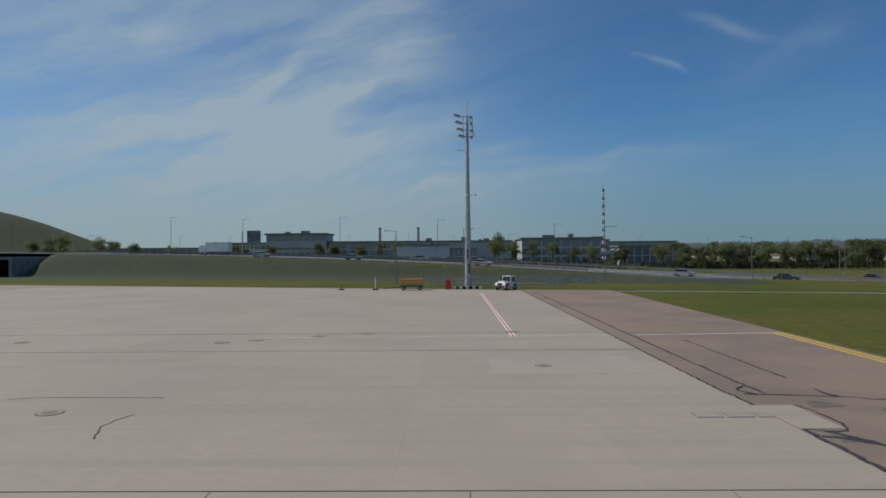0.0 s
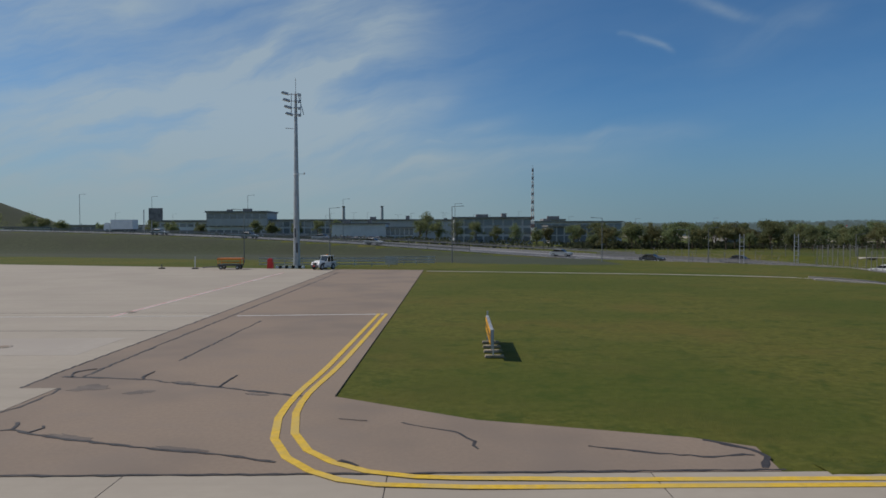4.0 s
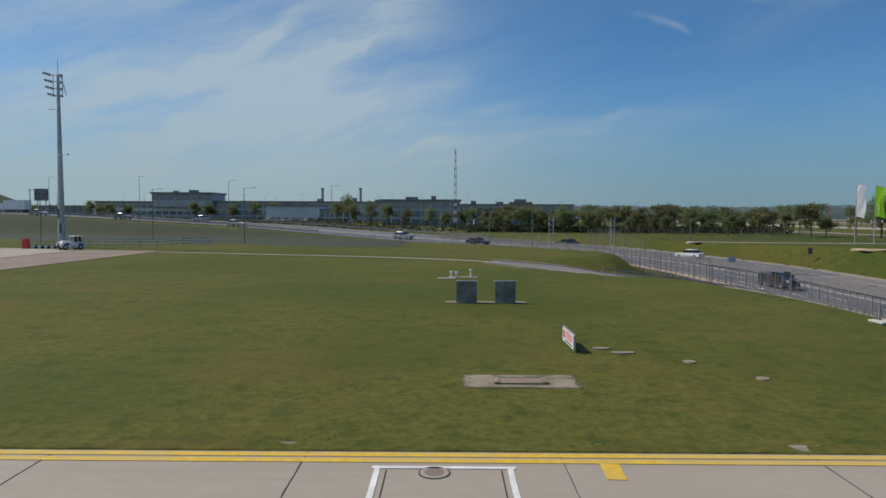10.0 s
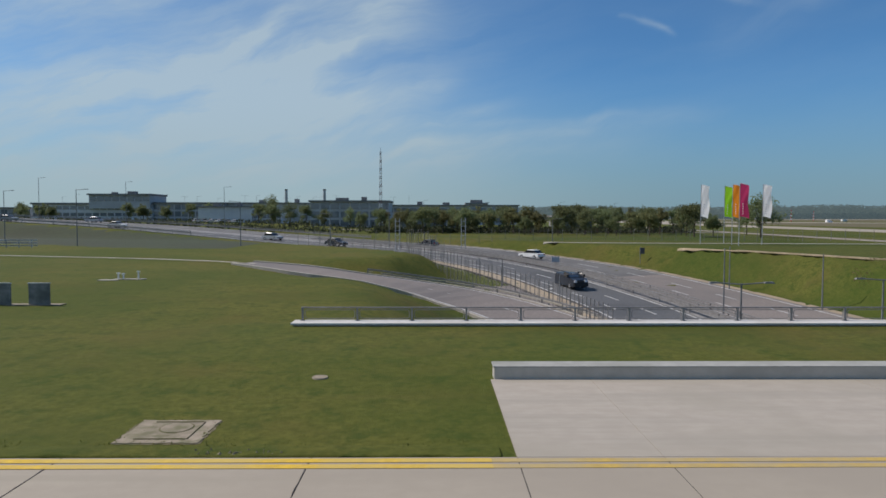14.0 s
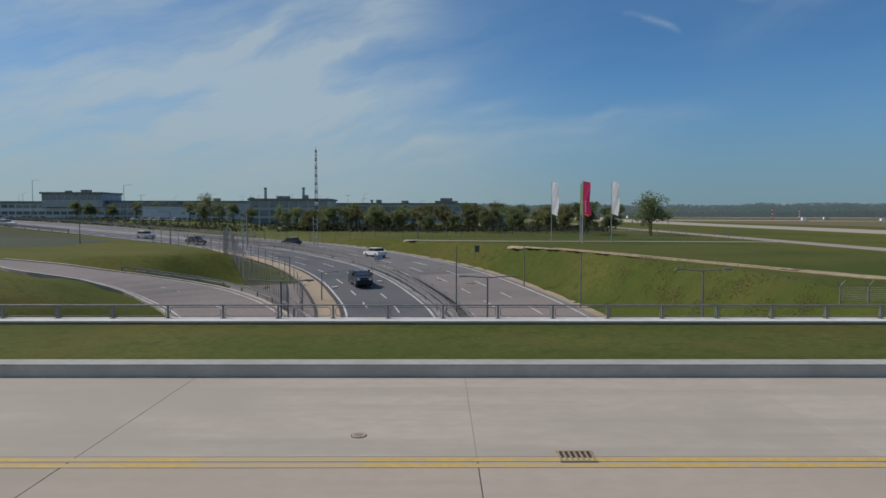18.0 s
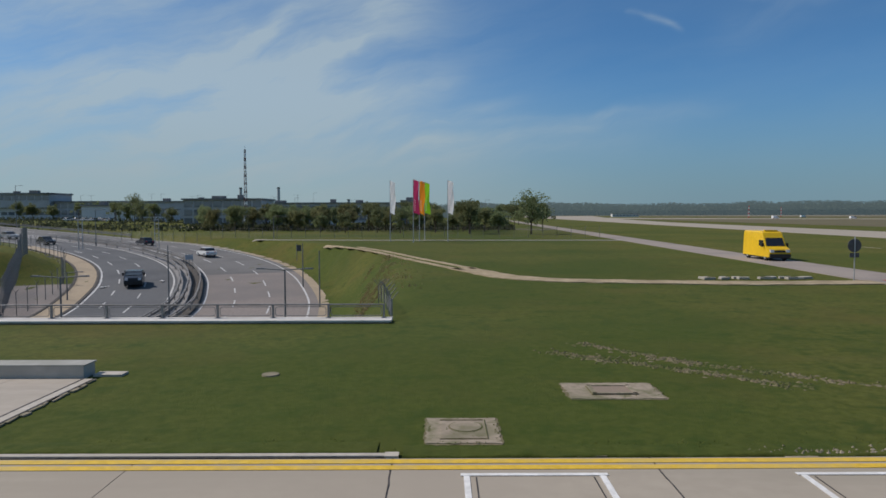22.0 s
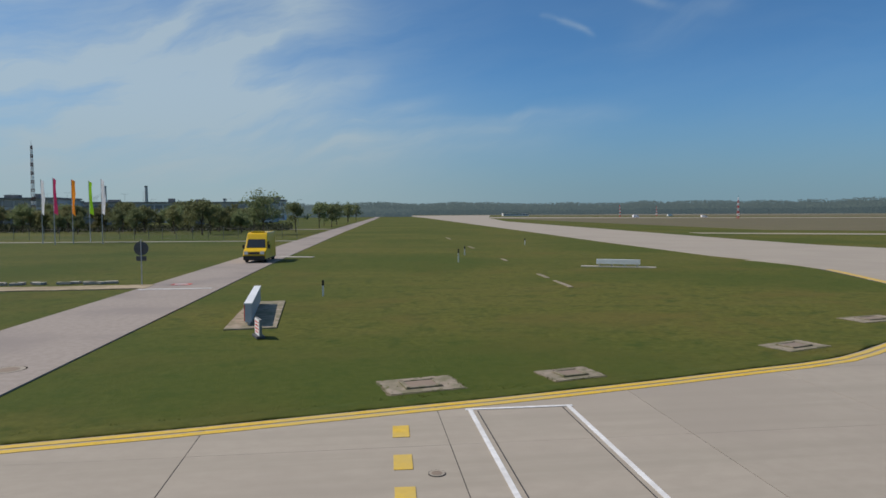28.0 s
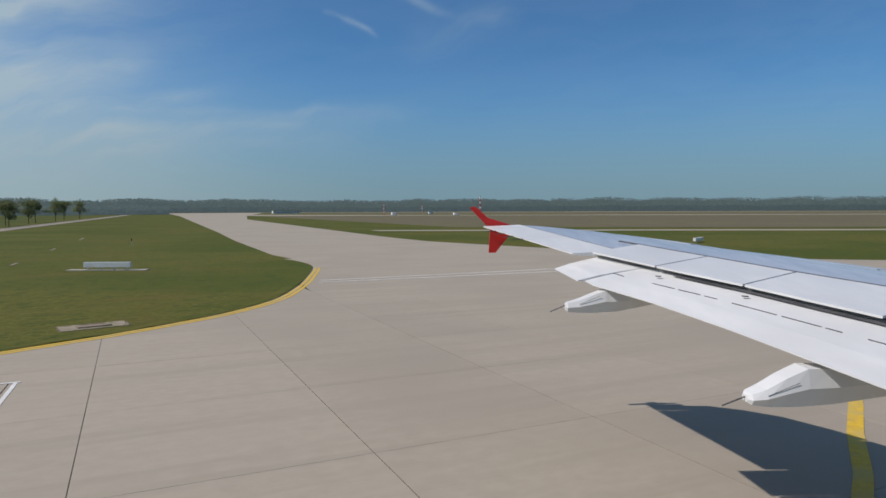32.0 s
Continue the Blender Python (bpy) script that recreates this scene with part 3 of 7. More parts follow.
part("gore", ribbon(MAIN, 13.2, 13.2 + extra, 0.06, 0.2, idx[0], idx[-1] + 1), ROAD_CONCRETE, road, "grey brown paved wedge beside the slip road")
sw = SLIP[:, 3]
wide = int(np.argmax(sw < 1.5))
slip = setting("slip_road", ribbon(SLIP, -sw, sw, 0.16, 0.3, 0, wide), ROAD_CONCRETE, "brownish concrete slip road curving down to the underpass", "road")
part("edge_line", ribbon(SLIP, sw - 0.50, sw - 0.35, 0.18, 0.012, 0, wide - 6), ROAD_PAINT, slip)
part("edge_line", ribbon(SLIP, 0.35 - sw, 0.50 - sw, 0.18, 0.012, 0, wide - 6), ROAD_PAINT, slip)
part("kerb", ribbon(SLIP, sw, sw + 0.35, 0.26, 0.4, 0, wide), PALE, slip, "pale concrete kerb")
part("kerb", ribbon(SLIP, -sw - 0.35, -sw, 0.26, 0.4, 0, wide), PALE, slip, "pale concrete kerb")
dashes(SLIP, 0.0, 0.18, ROAD_PAINT, slip, 0.14, 1.0, 4.0, 8.0, wide - 6.0)


def lane_arrow(i, off, turn):
    """White arrow in the lane: a shaft along the road and a head that points ahead or to a side."""
    nr = normals(MAIN)[i]
    ahead = np.array((nr[1], -nr[0])) * -1.0
    o, z = MAIN[i, :2] + nr * off, MAIN[i, 2] + 0.075
    if turn:
        outline = [(-0.10, -2.2), (0.10, -2.2), (0.10, 0.2), (0.75 * turn, 0.9), (0.95 * turn, 0.55), (1.25 * turn, 1.75), (0.35 * turn, 1.75), (0.60 * turn, 1.35), (-0.10, 0.6)]
    else:
        outline = [(-0.10, -2.2), (0.10, -2.2), (0.10, 0.7), (0.45, 0.7), (0.0, 2.2), (-0.45, 0.7), (-0.10, 0.7)]
    pts = [o + nr * a * 0.72 + ahead * c * 0.72 for a, c in outline]
    if turn < 0:
        pts = pts[::-1]
    part("lane_arrow", Build().loft([[(q[0], q[1], z) for q in pts], [(q[0], q[1], z + 0.012) for q in pts]]), ROAD_PAINT, road)


for i, off, turn in ((26, 9.1, 1), (27, 6.3, 1), (27, 3.3, 0)):
    lane_arrow(i, off, turn)


def sheet(outline, z, thick=0.05):
    return Build().prism(outline, z - thick, z)


# ---- paved airfield surfaces ----
EDGE = [(129, 12.24), (139, 12.27), (145, 12.40), (150, 12.46), (155, 12.38), (158.2, 12.42), (161, 12.75), (166, 13.68), (168.5, 14.1), (173.1, 15.05), (175.8, 15.58), (180.7, 16.75), (183.5, 17.5), (187, 18.5), (191.1, 20.95), (194.2, 22.7), (196.1, 24.0), (198.35, 25.75), (201.35, 29.3), (203.55, 33.9), (205.74, 39.9), (208.35, 48.6), (208.6, 55), (207.6, 64.4), (209.0, 98.8), (211.67, 145.3)]
edge_curve = spline([(*p, 0) for p in EDGE], 1.5)
asphalt_outline = [(8.84, 12.34), (27.54, 12.45), (27.74, 13.88), (26.62, 14.53), (21.98, 15.98), (18.2, 18.34), (18.6, 37.0), (19.4, 81.4), (8.46, 83.46)]
strip = setting("asphalt_strip", sheet(asphalt_outline, 0.012), OLD_ASPHALT, "worn brownish asphalt strip between concrete and grass", "pavement")
service = setting("service_road", sheet([(158.15, 12.29), (163.56, 13.19), (164.43, 60.29), (168.31, 167.91), (181.21, 480.75), (231.58, 1793.19), (224.19, 1792.95), (175.55, 480.72), (163.2, 168.08), (159.77, 60.46)], 0.014), SERVICE, "straight light grey asphalt service road across the grass", "road")
setting("taxiway_north", sheet([(209.0, 56.49), (208.2, 64.4), (209.3, 98.8), (211.88, 145.33), (233.48, 614.87), (256.75, 1388.14), (446.49, 1404.98), (290.58, 617.33), (249.79, 350.47), (234.02, 100.41), (234.02, 83.07), (239.73, 59.4), (248.32, 37.07), (270.89, 18.84), (417.37, 3.73), (420, -60), (215, -60), (208.34, 17.13)], 0.006), CONCRETE, "light concrete taxiway running to the far horizon", "taxiway")
setting("runway_strip", sheet([(233.48, 614.87), (289.39, 596.76), (712.87, 346.82), (1505, 104.5), (1505.73, 126.72), (812.8, 358), (470, 560), (308.74, 760.12), (241.37, 786.1)], 0.010), CONCRETE, "pale concrete strip far across the airfield", "taxiway")
setting("runway", sheet([(-326.74, 2042.16), (842.62, 1299.15), (2409.83, 225.49), (2411.81, 285.65), (1037.52, 1498.71), (-337.12, 2285.99)], 0.02), CONCRETE, "distant pale concrete runway", "runway")
setting("dry_field", sheet([(272.77, 154.21), (345.9, 106.06), (898.58, -66.41), (1600, -300), (1602.04, 10.78), (812, 318), (489.24, 480), (290, 588)], 0.004), DRY_GRASS, "dry brownish airfield grass between the paved strips", "grass")
setting("dry_field_far", sheet([(520.8, 694.82), (813.83, 378.74), (1606.34, 141.51), (2395.95, -176.47), (2409.5, 215.39), (871.77, 1171), (403.56, 1300), (418.69, 1000)], 0.004), DRY_GRASS, "dry brownish airfield grass between the paved strips", "grass")
setting("far_lane", sheet([(244.23, 133.02), (333.56, 85.14), (699.23, -39.59), (699.59, -29.49), (343.6, 89.76), (244.67, 139.77)], 0.012), CONCRETE, "narrow pale paved lane across the airfield grass", "road")


def lane(points, width, mat, name, label, z=0.03, ragged_edge=0.12):
    """A path that lies on the terrain, with uneven edges."""
    rnd = random.Random(int(points[0][0] * 31 + points[0][1]))
    line = spline([(*p, 0) for p in points], 0.8)
    nr = normals(line)
    rings = []
    for i in range(len(line)):
        ring = []
        for off in (-width / 2 + rnd.uniform(-1, 1) * width * ragged_edge, 0.0, width / 2 + rnd.uniform(-1, 1) * width * ragged_edge):
            p = line[i, :2] + nr[i] * off
            ring.append((p[0], p[1], float(terrain(np.array([p[0]]), np.array([p[1]]))[0]) + 0.03 + z))
        ring += [(q[0], q[1], q[2] - 0.10) for q in reversed(ring)]
        rings.append(ring)
    return setting(name, Build().loft(rings), mat, label, "path")


lane([(159.5, 42.9), (151, 42.7), (145, 43.6), (140.2, 44.6), (137.2, 46.2), (135.4, 48.6), (133.9, 52.4), (132.9, 55.2)], 2.2, DIRT, "dirt_track", "trodden bare dirt track through the grass", 0.03, 0.06)
lane([(132.9, 53.4), (131.3, 57.4), (127.4, 68.0), (123.2, 80.0), (118.4, 91.0), (114.0, 98.0)], 0.62, DIRT, "track_rut", "wheel rut of bare dirt in the grass")
lane([(134.0, 54.2), (132.6, 58.0), (128.8, 68.2), (124.6, 80.2), (119.8, 91.5)], 0.62, DIRT, "track_rut", "wheel rut of bare dirt in the grass")
lane([(103, 117.5), (118.3, 115.27), (138.8, 113.95), (161.63, 112.32)], 1.5, PALE, "footpath", "narrow pale path across the far grass", 0.03, 0.02)
lane([(97.6, 119.8), (100, 118.7), (103, 117.5)], 1.5, PALE, "footpath", "narrow pale path across the far grass", 0.03, 0.02)
lane([(60.5, 65.9), (52, 69.3), (45.42, 72.03), (30.07, 76.54), (19.84, 79.21)], 0.6, PALE, "footpath", "thin pale paved strip through the grass", 0.02, 0.1)
lane([(163.98, 70.89), (167.5, 69.69)], 1.2, PALE, "footpath", "short pale paved stub beside the service road")
lane([(40.86, 223.07), (78.07, 211.54), (125.39, 201.05), (164.07, 193.2)], 5.0, SERVICE, "side_road", "pale side road in front of the trees", 0.05, 0.0)

# slabs of concrete, each with open joints over dark filler
taxiway = setting("taxiway", sheet([(-60, -12.6), (209.5, -12.6), (209.8, 20), (209.2, 48)] + [(p[0] + 0.02, p[1] - 0.05) for p in reversed(EDGE[:22])] + [(33, 12.22), (27, 12.45), (-60, 12.45)], -0.006), JOINT, "light concrete taxiway laid in square slabs", "taxiway")
apron = setting("apron", sheet([(-120, 12.5), (8.8, 12.5), (8.5, 83.4), (-120, 123)], -0.006), JOINT_PALE, "wide light concrete parking apron", "apron")
bridge_apron = setting("bridge_apron", sheet([(79.5, 12.2), (121.5, 12.2), (121.5, 18.32), (79.5, 18.32)], -0.006), JOINT_PALE, "pale concrete widening of the taxiway bridge", "apron")

SLABS = {}


def slab(x0, y0, x1, y1, parent, mat, gap=0.008):
    key = (round(x1 - x0, 2), round(y1 - y0, 2), gap, mat.name)
    if key not in SLABS:
        w, d, e = x1 - x0 - gap * 2, y1 - y0 - gap * 0.6, min(0.003, gap)
        SLABS[key] = Build().add([(0, 0, -0.1), (w, 0, -0.1), (w, d, -0.1), (0, d, -0.1), (e, e, 0), (w - e, e, 0), (w - e, d - e, 0), (e, d - e, 0)],
                                 ((4, 5, 6, 7), (0, 1, 5, 4), (1, 2, 6, 5), (2, 3, 7, 6), (3, 0, 4, 7))).mesh("slab", mat)
    ob = part("slab", SLABS[key], mat, parent)
    ob.location = (x0 + gap, y0 + gap * 0.3, random.uniform(0.0, 0.002) if gap else 0.001)
    return ob


# ---- yellow and white airfield markings ----
def marking(name, line, width, mat, parent, z=0.010):
    return part(name, ribbon(line, -width / 2, width / 2, z, 0.008), mat, parent)


def straight(a, b, step=2.0):
    return spline([(*a, 0), (*b, 0)], step)


OUTER = [(18.22, 37.1), (17.85, 26.0), (17.66, 21.8), (17.42, 18.7), (17.50, 16.6), (17.82, 14.96), (18.34, 13.77), (18.97, 13.04), (19.7, 12.52), (20.6, 12.24), (23, 12.10), (30, 12.06), (79, 12.05), (129.6, 12.05)]
INNER = [(17.80, 37.1), (17.46, 26.0), (17.32, 21.8), (17.12, 18.7), (17.16, 16.2), (17.46, 14.55), (18.0, 13.33), (18.62, 12.56), (19.24, 12.10), (19.95, 11.86), (21.6, 11.72), (24, 11.74), (30, 11.76), (79, 11.76), (129.6, 11.76)]
for line, off in ((OUTER, 0.0), (INNER, 0.29)):
    curve = spline([(x, y, 0.012 if x < 24 else 0.0) for x, y in line], 1.0)
    marking("yellow_edge_line", curve[curve[:, 0] < 79.6], 0.19, YELLOW, taxiway, 0.013)
    marking("yellow_edge_line", curve[(curve[:, 0] > 78.6) & (curve[:, 0] < 122.4)], 0.18, WORN_YELLOW, taxiway, 0.011)
    marking("yellow_edge_line", curve[curve[:, 0] > 121.4], 0.19, YELLOW, taxiway, 0.013)
    nr = normals(edge_curve)
    shifted = edge_curve.copy()
    shifted[:, :2] -= nr * (0.19 + off)
    shifted = shifted[shifted[:, 1] < 48.0]
    marking("yellow_edge_line", shifted, 0.19, YELLOW, taxiway, 0.012)
curve = spline([(212.3, 7.4, 0), (211.02, 6.14, 0), (208.24, 4.31, 0), (205.14, 2.19, 0), (200.54, 0.11, 0)], 1.0)
marking("yellow_centre_line", curve, 0.30, YELLOW, taxiway, 0.014)
for x, y in ((57.53, 11.3), (173.33, 13.35), (173.27, 11.66), (173.22, 10.2)):
    marking("yellow_dash", straight((x, y - 0.36), (x + 0.03, y + 0.36), 0.5), 0.34, YELLOW, taxiway, 0.012)


def stand_box(x0, x1, y1, depth=11.0, lean=0.0):
    """White rectangle painted on the taxiway, open towards the aircraft."""
    for a, b in (((x0, y1), (x0 + lean, y1 - depth)), ((x1, y1), (x1 + lean, y1 - depth)), ((x0 - 0.1, y1), (x1 + 0.1, y1))):
        marking("white_box_line", straight(a, b, 1.0), 0.105, WHITE_LINE, taxiway, 0.012 if a[1] != b[1] else 0.016)
    for x, s in ((x0, 1), (x1, -1)):
        marking("saw_cut", straight((x + s * 0.16, y1 - 0.1), (x + s * 0.16 + lean, y1 - depth), 1.0), 0.019, TAR, taxiway, 0.010)


for x0, x1, y1 in ((53.4, 55.75, 11.43), (131.75, 134.07, 11.43), (137.5, 139.77, 11.43), (174.99, 177.3, 14.67), (190.05, 192.4, 16.3)):
    stand_box(x0, x1, y1, lean=-0.32 if x0 > 185 else 0.0)
marking("white_guide_line", straight((10.1, 36.4), (18.1, 37.0)), 0.14, WHITE_LINE, strip, 0.02)
marking("white_guide_line", straight((-10.3, 36.1), (8.7, 36.4)), 0.08, WHITE_LINE, apron, 0.012)
for a, b in (((205.8, 36.6), (226, 36.0)), ((206.2, 37.7), (226, 37.9))):
    marking("faded_white_line", straight(a, b), 0.2, WHITE_LINE, taxiway, 0.016)
# red and white clearance line on the apron
redline = straight((3.35, 36.07), (3.38, 76.55), 1.0)
marking("white_line_border", redline, 0.27, WHITE_LINE, apron, 0.010)
marking("red_clearance_line", redline, 0.09, RED_LINE, apron, 0.016)


def crack(points, width, parent, name="tar_seam", z=0.018, wobble=0.05):
    rnd = random.Random(len(points) * 7 + int(points[0][0] * 10))
    line = spline([(*p, 0) for p in points], 0.22)
    line[:, 0] += [rnd.uniform(-wobble, wobble) for _ in line]
    line[:, 1] += [rnd.uniform(-wobble, wobble) for _ in line]
    w = np.array([width * rnd.uniform(0.35, 1.15) for _ in line]) / 2
    return part(name, ribbon(line, -w, w, z, 0.006), TAR, parent)


crack([(8.89, 12.39), (8.87, 16.69)], 0.14, strip)
crack([(8.87, 16.74), (10.02, 16.75), (10.06, 19.47), (8.85, 19.46), (8.74, 40.77), (8.52, 81.86)], 0.10, strip)
crack([(9.9, 21.01), (9.8, 30.39), (9.72, 76.54)], 0.14, strip)
crack([(9.29, 20.97), (11.84, 20.57), (13.3, 19.98), (15.35, 19.2), (17.42, 18.28)], 0.17, strip)
crack([(11.95, 34.33), (11.9, 23.59)], 0.12, strip)
# broad tar smears with branches, poured over the broken corner
for layer, (pts, wide) in enumerate((([(9.40, 16.60), (9.75, 15.8), (10.05, 15.14), (10.62, 13.76), (11.02, 12.55)], 0.30), ([(10.53, 13.94), (10.53, 13.19), (10.29, 12.69)], 0.12), ([(10.4, 14.32), (10.63, 15.04), (11.25, 15.32)], 0.11),
                  ([(11.25, 15.32), (11.85, 15.01), (13.46, 14.4), (15.31, 13.84), (16.57, 13.52), (17.87, 13.03)], 0.13), ([(10.75, 13.41), (11.4, 13.23), (12.0, 13.29)], 0.09), ([(9.95, 15.36), (9.32, 15.97), (8.95, 16.1)], 0.15),
                  ([(11.25, 15.32), (11.15, 15.7), (11.0, 15.9)], 0.09), ([(11.80, 15.05), (11.9, 15.4), (11.8, 15.6)], 0.08), ([(11.21, 13.3), (11.4, 12.9), (11.5, 12.6)], 0.08), ([(10.84, 13.08), (10.43, 12.87), (9.78, 12.64)], 0.16),
                  ([(14.68, 19.5), (14.62, 20.2), (14.68, 21.1)], 0.09), ([(11.95, 20.56), (11.8, 21.1), (11.85, 21.7)], 0.09), ([(18.67, 16.07), (19.38, 15.91)], 0.05), ([(19.1, 13.1), (19.5, 12.8)], 0.12), ([(9.6, 20.9), (9.3, 21.6), (9.7, 22.2)], 0.10))):
    crack(pts, wide, strip, z=0.0185 + 0.0012 * layer, wobble=0.03)
rnd = random.Random(4)
for x, y, w, d, rz in ((10.9, 19.5, 1.3, 0.9, 0.2), (12.6, 18.9, 0.9, 0.5, 0.4), (9.5, 15.9, 0.8, 0.9, 0.0), (10.3, 14.6, 0.5, 1.4, 0.3), (13.0, 14.7, 1.7, 0.35, -0.35), (9.7, 13.0, 1.1, 0.45, 0.1), (10.9, 12.95, 0.6, 0.5, 0.0), (15.6, 13.9, 1.5, 0.25, -0.25), (13.4, 20.1, 0.9, 0.35, -0.3), (16.0, 18.6, 0.8, 0.25, -0.3)):
    rim = []
    for k in range(26):
        a = 2 * math.pi * k / 26
        r = 0.5 * rnd.uniform(0.55, 1.1)
        px, py = w * r * math.cos(a), d * r * math.sin(a)
        rim.append((x + px * math.cos(rz) - py * math.sin(rz), y + px * math.sin(rz) + py * math.cos(rz)))
    part("bitumen_stain", Build().prism(rim, 0.006, 0.0175), STAIN, strip)
crack([(8.84, 12.41), (17.98, 12.41), (27.64, 12.52)], 0.09, strip, wobble=0.02)
crack([(24.2, 13.93), (26.33, 13.29), (27.44, 13.37)], 0.10, strip)
crack([(20.17, 15.77), (21.58, 14.84), (21.89, 13.82)], 0.08, strip)
crack([(27.34, 12.6), (27.64, 13.47), (26.83, 14.4)], 0.22, strip)
for x in (33.5, 37.32, 42.3, 47.25, 52.0, 61.44, 66.0, 70.9, 75.6, 130.44, 135.13, 145.05, 150.0, 155.0):
    crack([(x, 4.0 if x < 80 else 10.2), (x + 0.01, 9.0 if x < 80 else 10.8), (x - 0.01, 10.8 if x < 80 else 11.5), (x, 12.2)], 0.026, taxiway, "joint_tar", 0.007, 0.008)
tongue = sheet([(8.82, 16.79), (9.97, 16.8), (9.96, 19.42), (8.8, 19.41)], 0.022)
part("concrete_tongue", tongue, CONCRETE, apron)

for a, b in (((185.4, 47.5), (185.3, 44.4)), ((185.25, 42.6), (185.1, 38.6)), ((186.2, 64.0), (186.1, 61.0)), ((186.9, 88.5), (186.8, 84.0)), ((188.0, 122.0), (187.9, 114.0))):
    lane([a, ((a[0] + b[0]) / 2, (a[1] + b[1]) / 2), b], 0.28, COVER, "plate_row", "pale concrete plates set flush in the grass", 0.01, 0.1)

for y0 in (31.0, 37.9):
    crack([(-60, y0), (-30, y0 + 0.05), (-5, y0), (8.6, y0 + 0.02)], 0.07, apron, "apron_joint", 0.006, 0.015)


# ---- taxiway bridge: parapet, railing, kerb wall ----
def build_parapet():
    top = thing("bridge_parapet", (72.1, 26.5, 0), "pale concrete bridge parapet with a weathered metal railing", "railing")
    part("beam", Build().box((28.6, 0.5, 0.02), (57.0, 0.84, 0.36)), PALE, top, "weathered concrete beam")
    part("coping", Build().box((28.6, 0.46, 0.225), (57.2, 0.92, 0.07)), PALE_COPING, top, "pale concrete coping")
    part("rail", Build().tube((0.3, 0.72, 0.80), (56.9, 0.72, 0.80), 0.034), RAIL, top)
    corner = []
    for cx, cz, a0 in ((0.94, 0.62, 0), (-0.94, 0.62, 90), (-0.94, 0.44, 180), (0.94, 0.44, 270)):
        corner += [(cx + 0.09 * math.cos(math.radians(a0 + d)), 0.72, cz + 0.09 * math.sin(math.radians(a0 + d))) for d in (0, 45, 90)]
    hoop = Build()
    for a, c in zip(corner, corner[1:] + corner[:1]):
        hoop.tube(a, c, 0.015, n=5, caps=False)
    hoop = hoop.mesh("panel_hoop", RAIL)
    for k in range(25):
        ob = part("panel_hoop", hoop, RAIL, top)
        ob.location = (0.35 + (k + 0.5) * 2.26, 0, 0)
    post = Build().box((0, 0.72, 0.52), (0.08, 0.08, 0.56)).box((0, 0.72, 0.265), (0.2, 0.2, 0.02)).mesh("post", RAIL)
    for k in range(26):
        ob = part("post", post, RAIL, top)
        ob.location = (0.35 + k * 2.26, 0, 0)


PALE_COPING = material("pale_coping", (0.56, 0.54, 0.50), (0.66, 0.64, 0.60), 4.0, 0.85, 0.2, 0.01, (0.50, 0.47, 0.42), 0.5, space="World")
KERB_CAP = material("kerb_cap", (0.32, 0.315, 0.285), (0.38, 0.372, 0.338), 4.0, 0.88, 0.2, 0.01, (0.28, 0.28, 0.24), 0.6, space="World")
DARK_WALL = material("stained_concrete", (0.44, 0.41, 0.355), (0.50, 0.468, 0.41), 3.0, 0.85, 0.2, 0.01, (0.38, 0.355, 0.31), 0.5, space="World", mid=(0.6, (0.30, 0.28, 0.245), 0.4))
build_parapet()
kerb_wall = thing("kerb_wall", (79.6, 18.3, 0), "low grey concrete kerb wall along the bridge edge", "wall")
part("upstand", Build().box((20.95, 0.3, 0.15), (41.9, 0.6, 0.36)), DARK_WALL, kerb_wall)
part("cap", Build().box((20.95, 0.325, 0.345), (41.96, 0.66, 0.035)), KERB_CAP, kerb_wall, "pale cap slab")
step = thing("end_block", (121.6, 18.75, 0), "small concrete end block in the grass", "block")
part("block", Build().box((0.42, 0, 0.0), (0.80, 0.40, 0.07)), PALE, step)
gutter = thing("edge_gutter", (121.62, 12.26, 0), "dark drainage gutter at the concrete edge", "gutter")
part("border", Build().box((0.10, 2.95, -0.005), (0.24, 5.9, 0.05)), PALE, gutter, "pale concrete border strip")
for dx in (-0.045, 0.235):
    part("channel", Build().box((dx, 2.95, 0.0), (0.05, 5.9, 0.045)), TAR, gutter)
for k in range(14):
    part("broken_edge", Build().box((0.31 + 0.03 * math.sin(k * 2.3), 0.3 + k * 0.41 + 0.1 * math.sin(k * 3.1), -0.005), (0.09 + 0.05 * math.sin(k * 1.3), 0.40 + 0.12 * math.sin(k * 2.9), 0.040), 8 * math.sin(k * 1.7)), COVER, gutter)
rim_strip = thing("kerb_strip", (121.8, 12.24, 0), "narrow pale concrete rim beside the yellow lines", "kerb")
part("groove", Build().box((4.25, 0.035, -0.012), (8.5, 0.05, 0.04)), TAR, rim_strip)
part("rim", Build().box((4.25, 0.13, 0.0), (8.5, 0.14, 0.05)), PALE, rim_strip)
part("end_stone", Build().box((8.6, 0.12, 0.005), (0.26, 0.22, 0.06)), PALE, rim_strip)


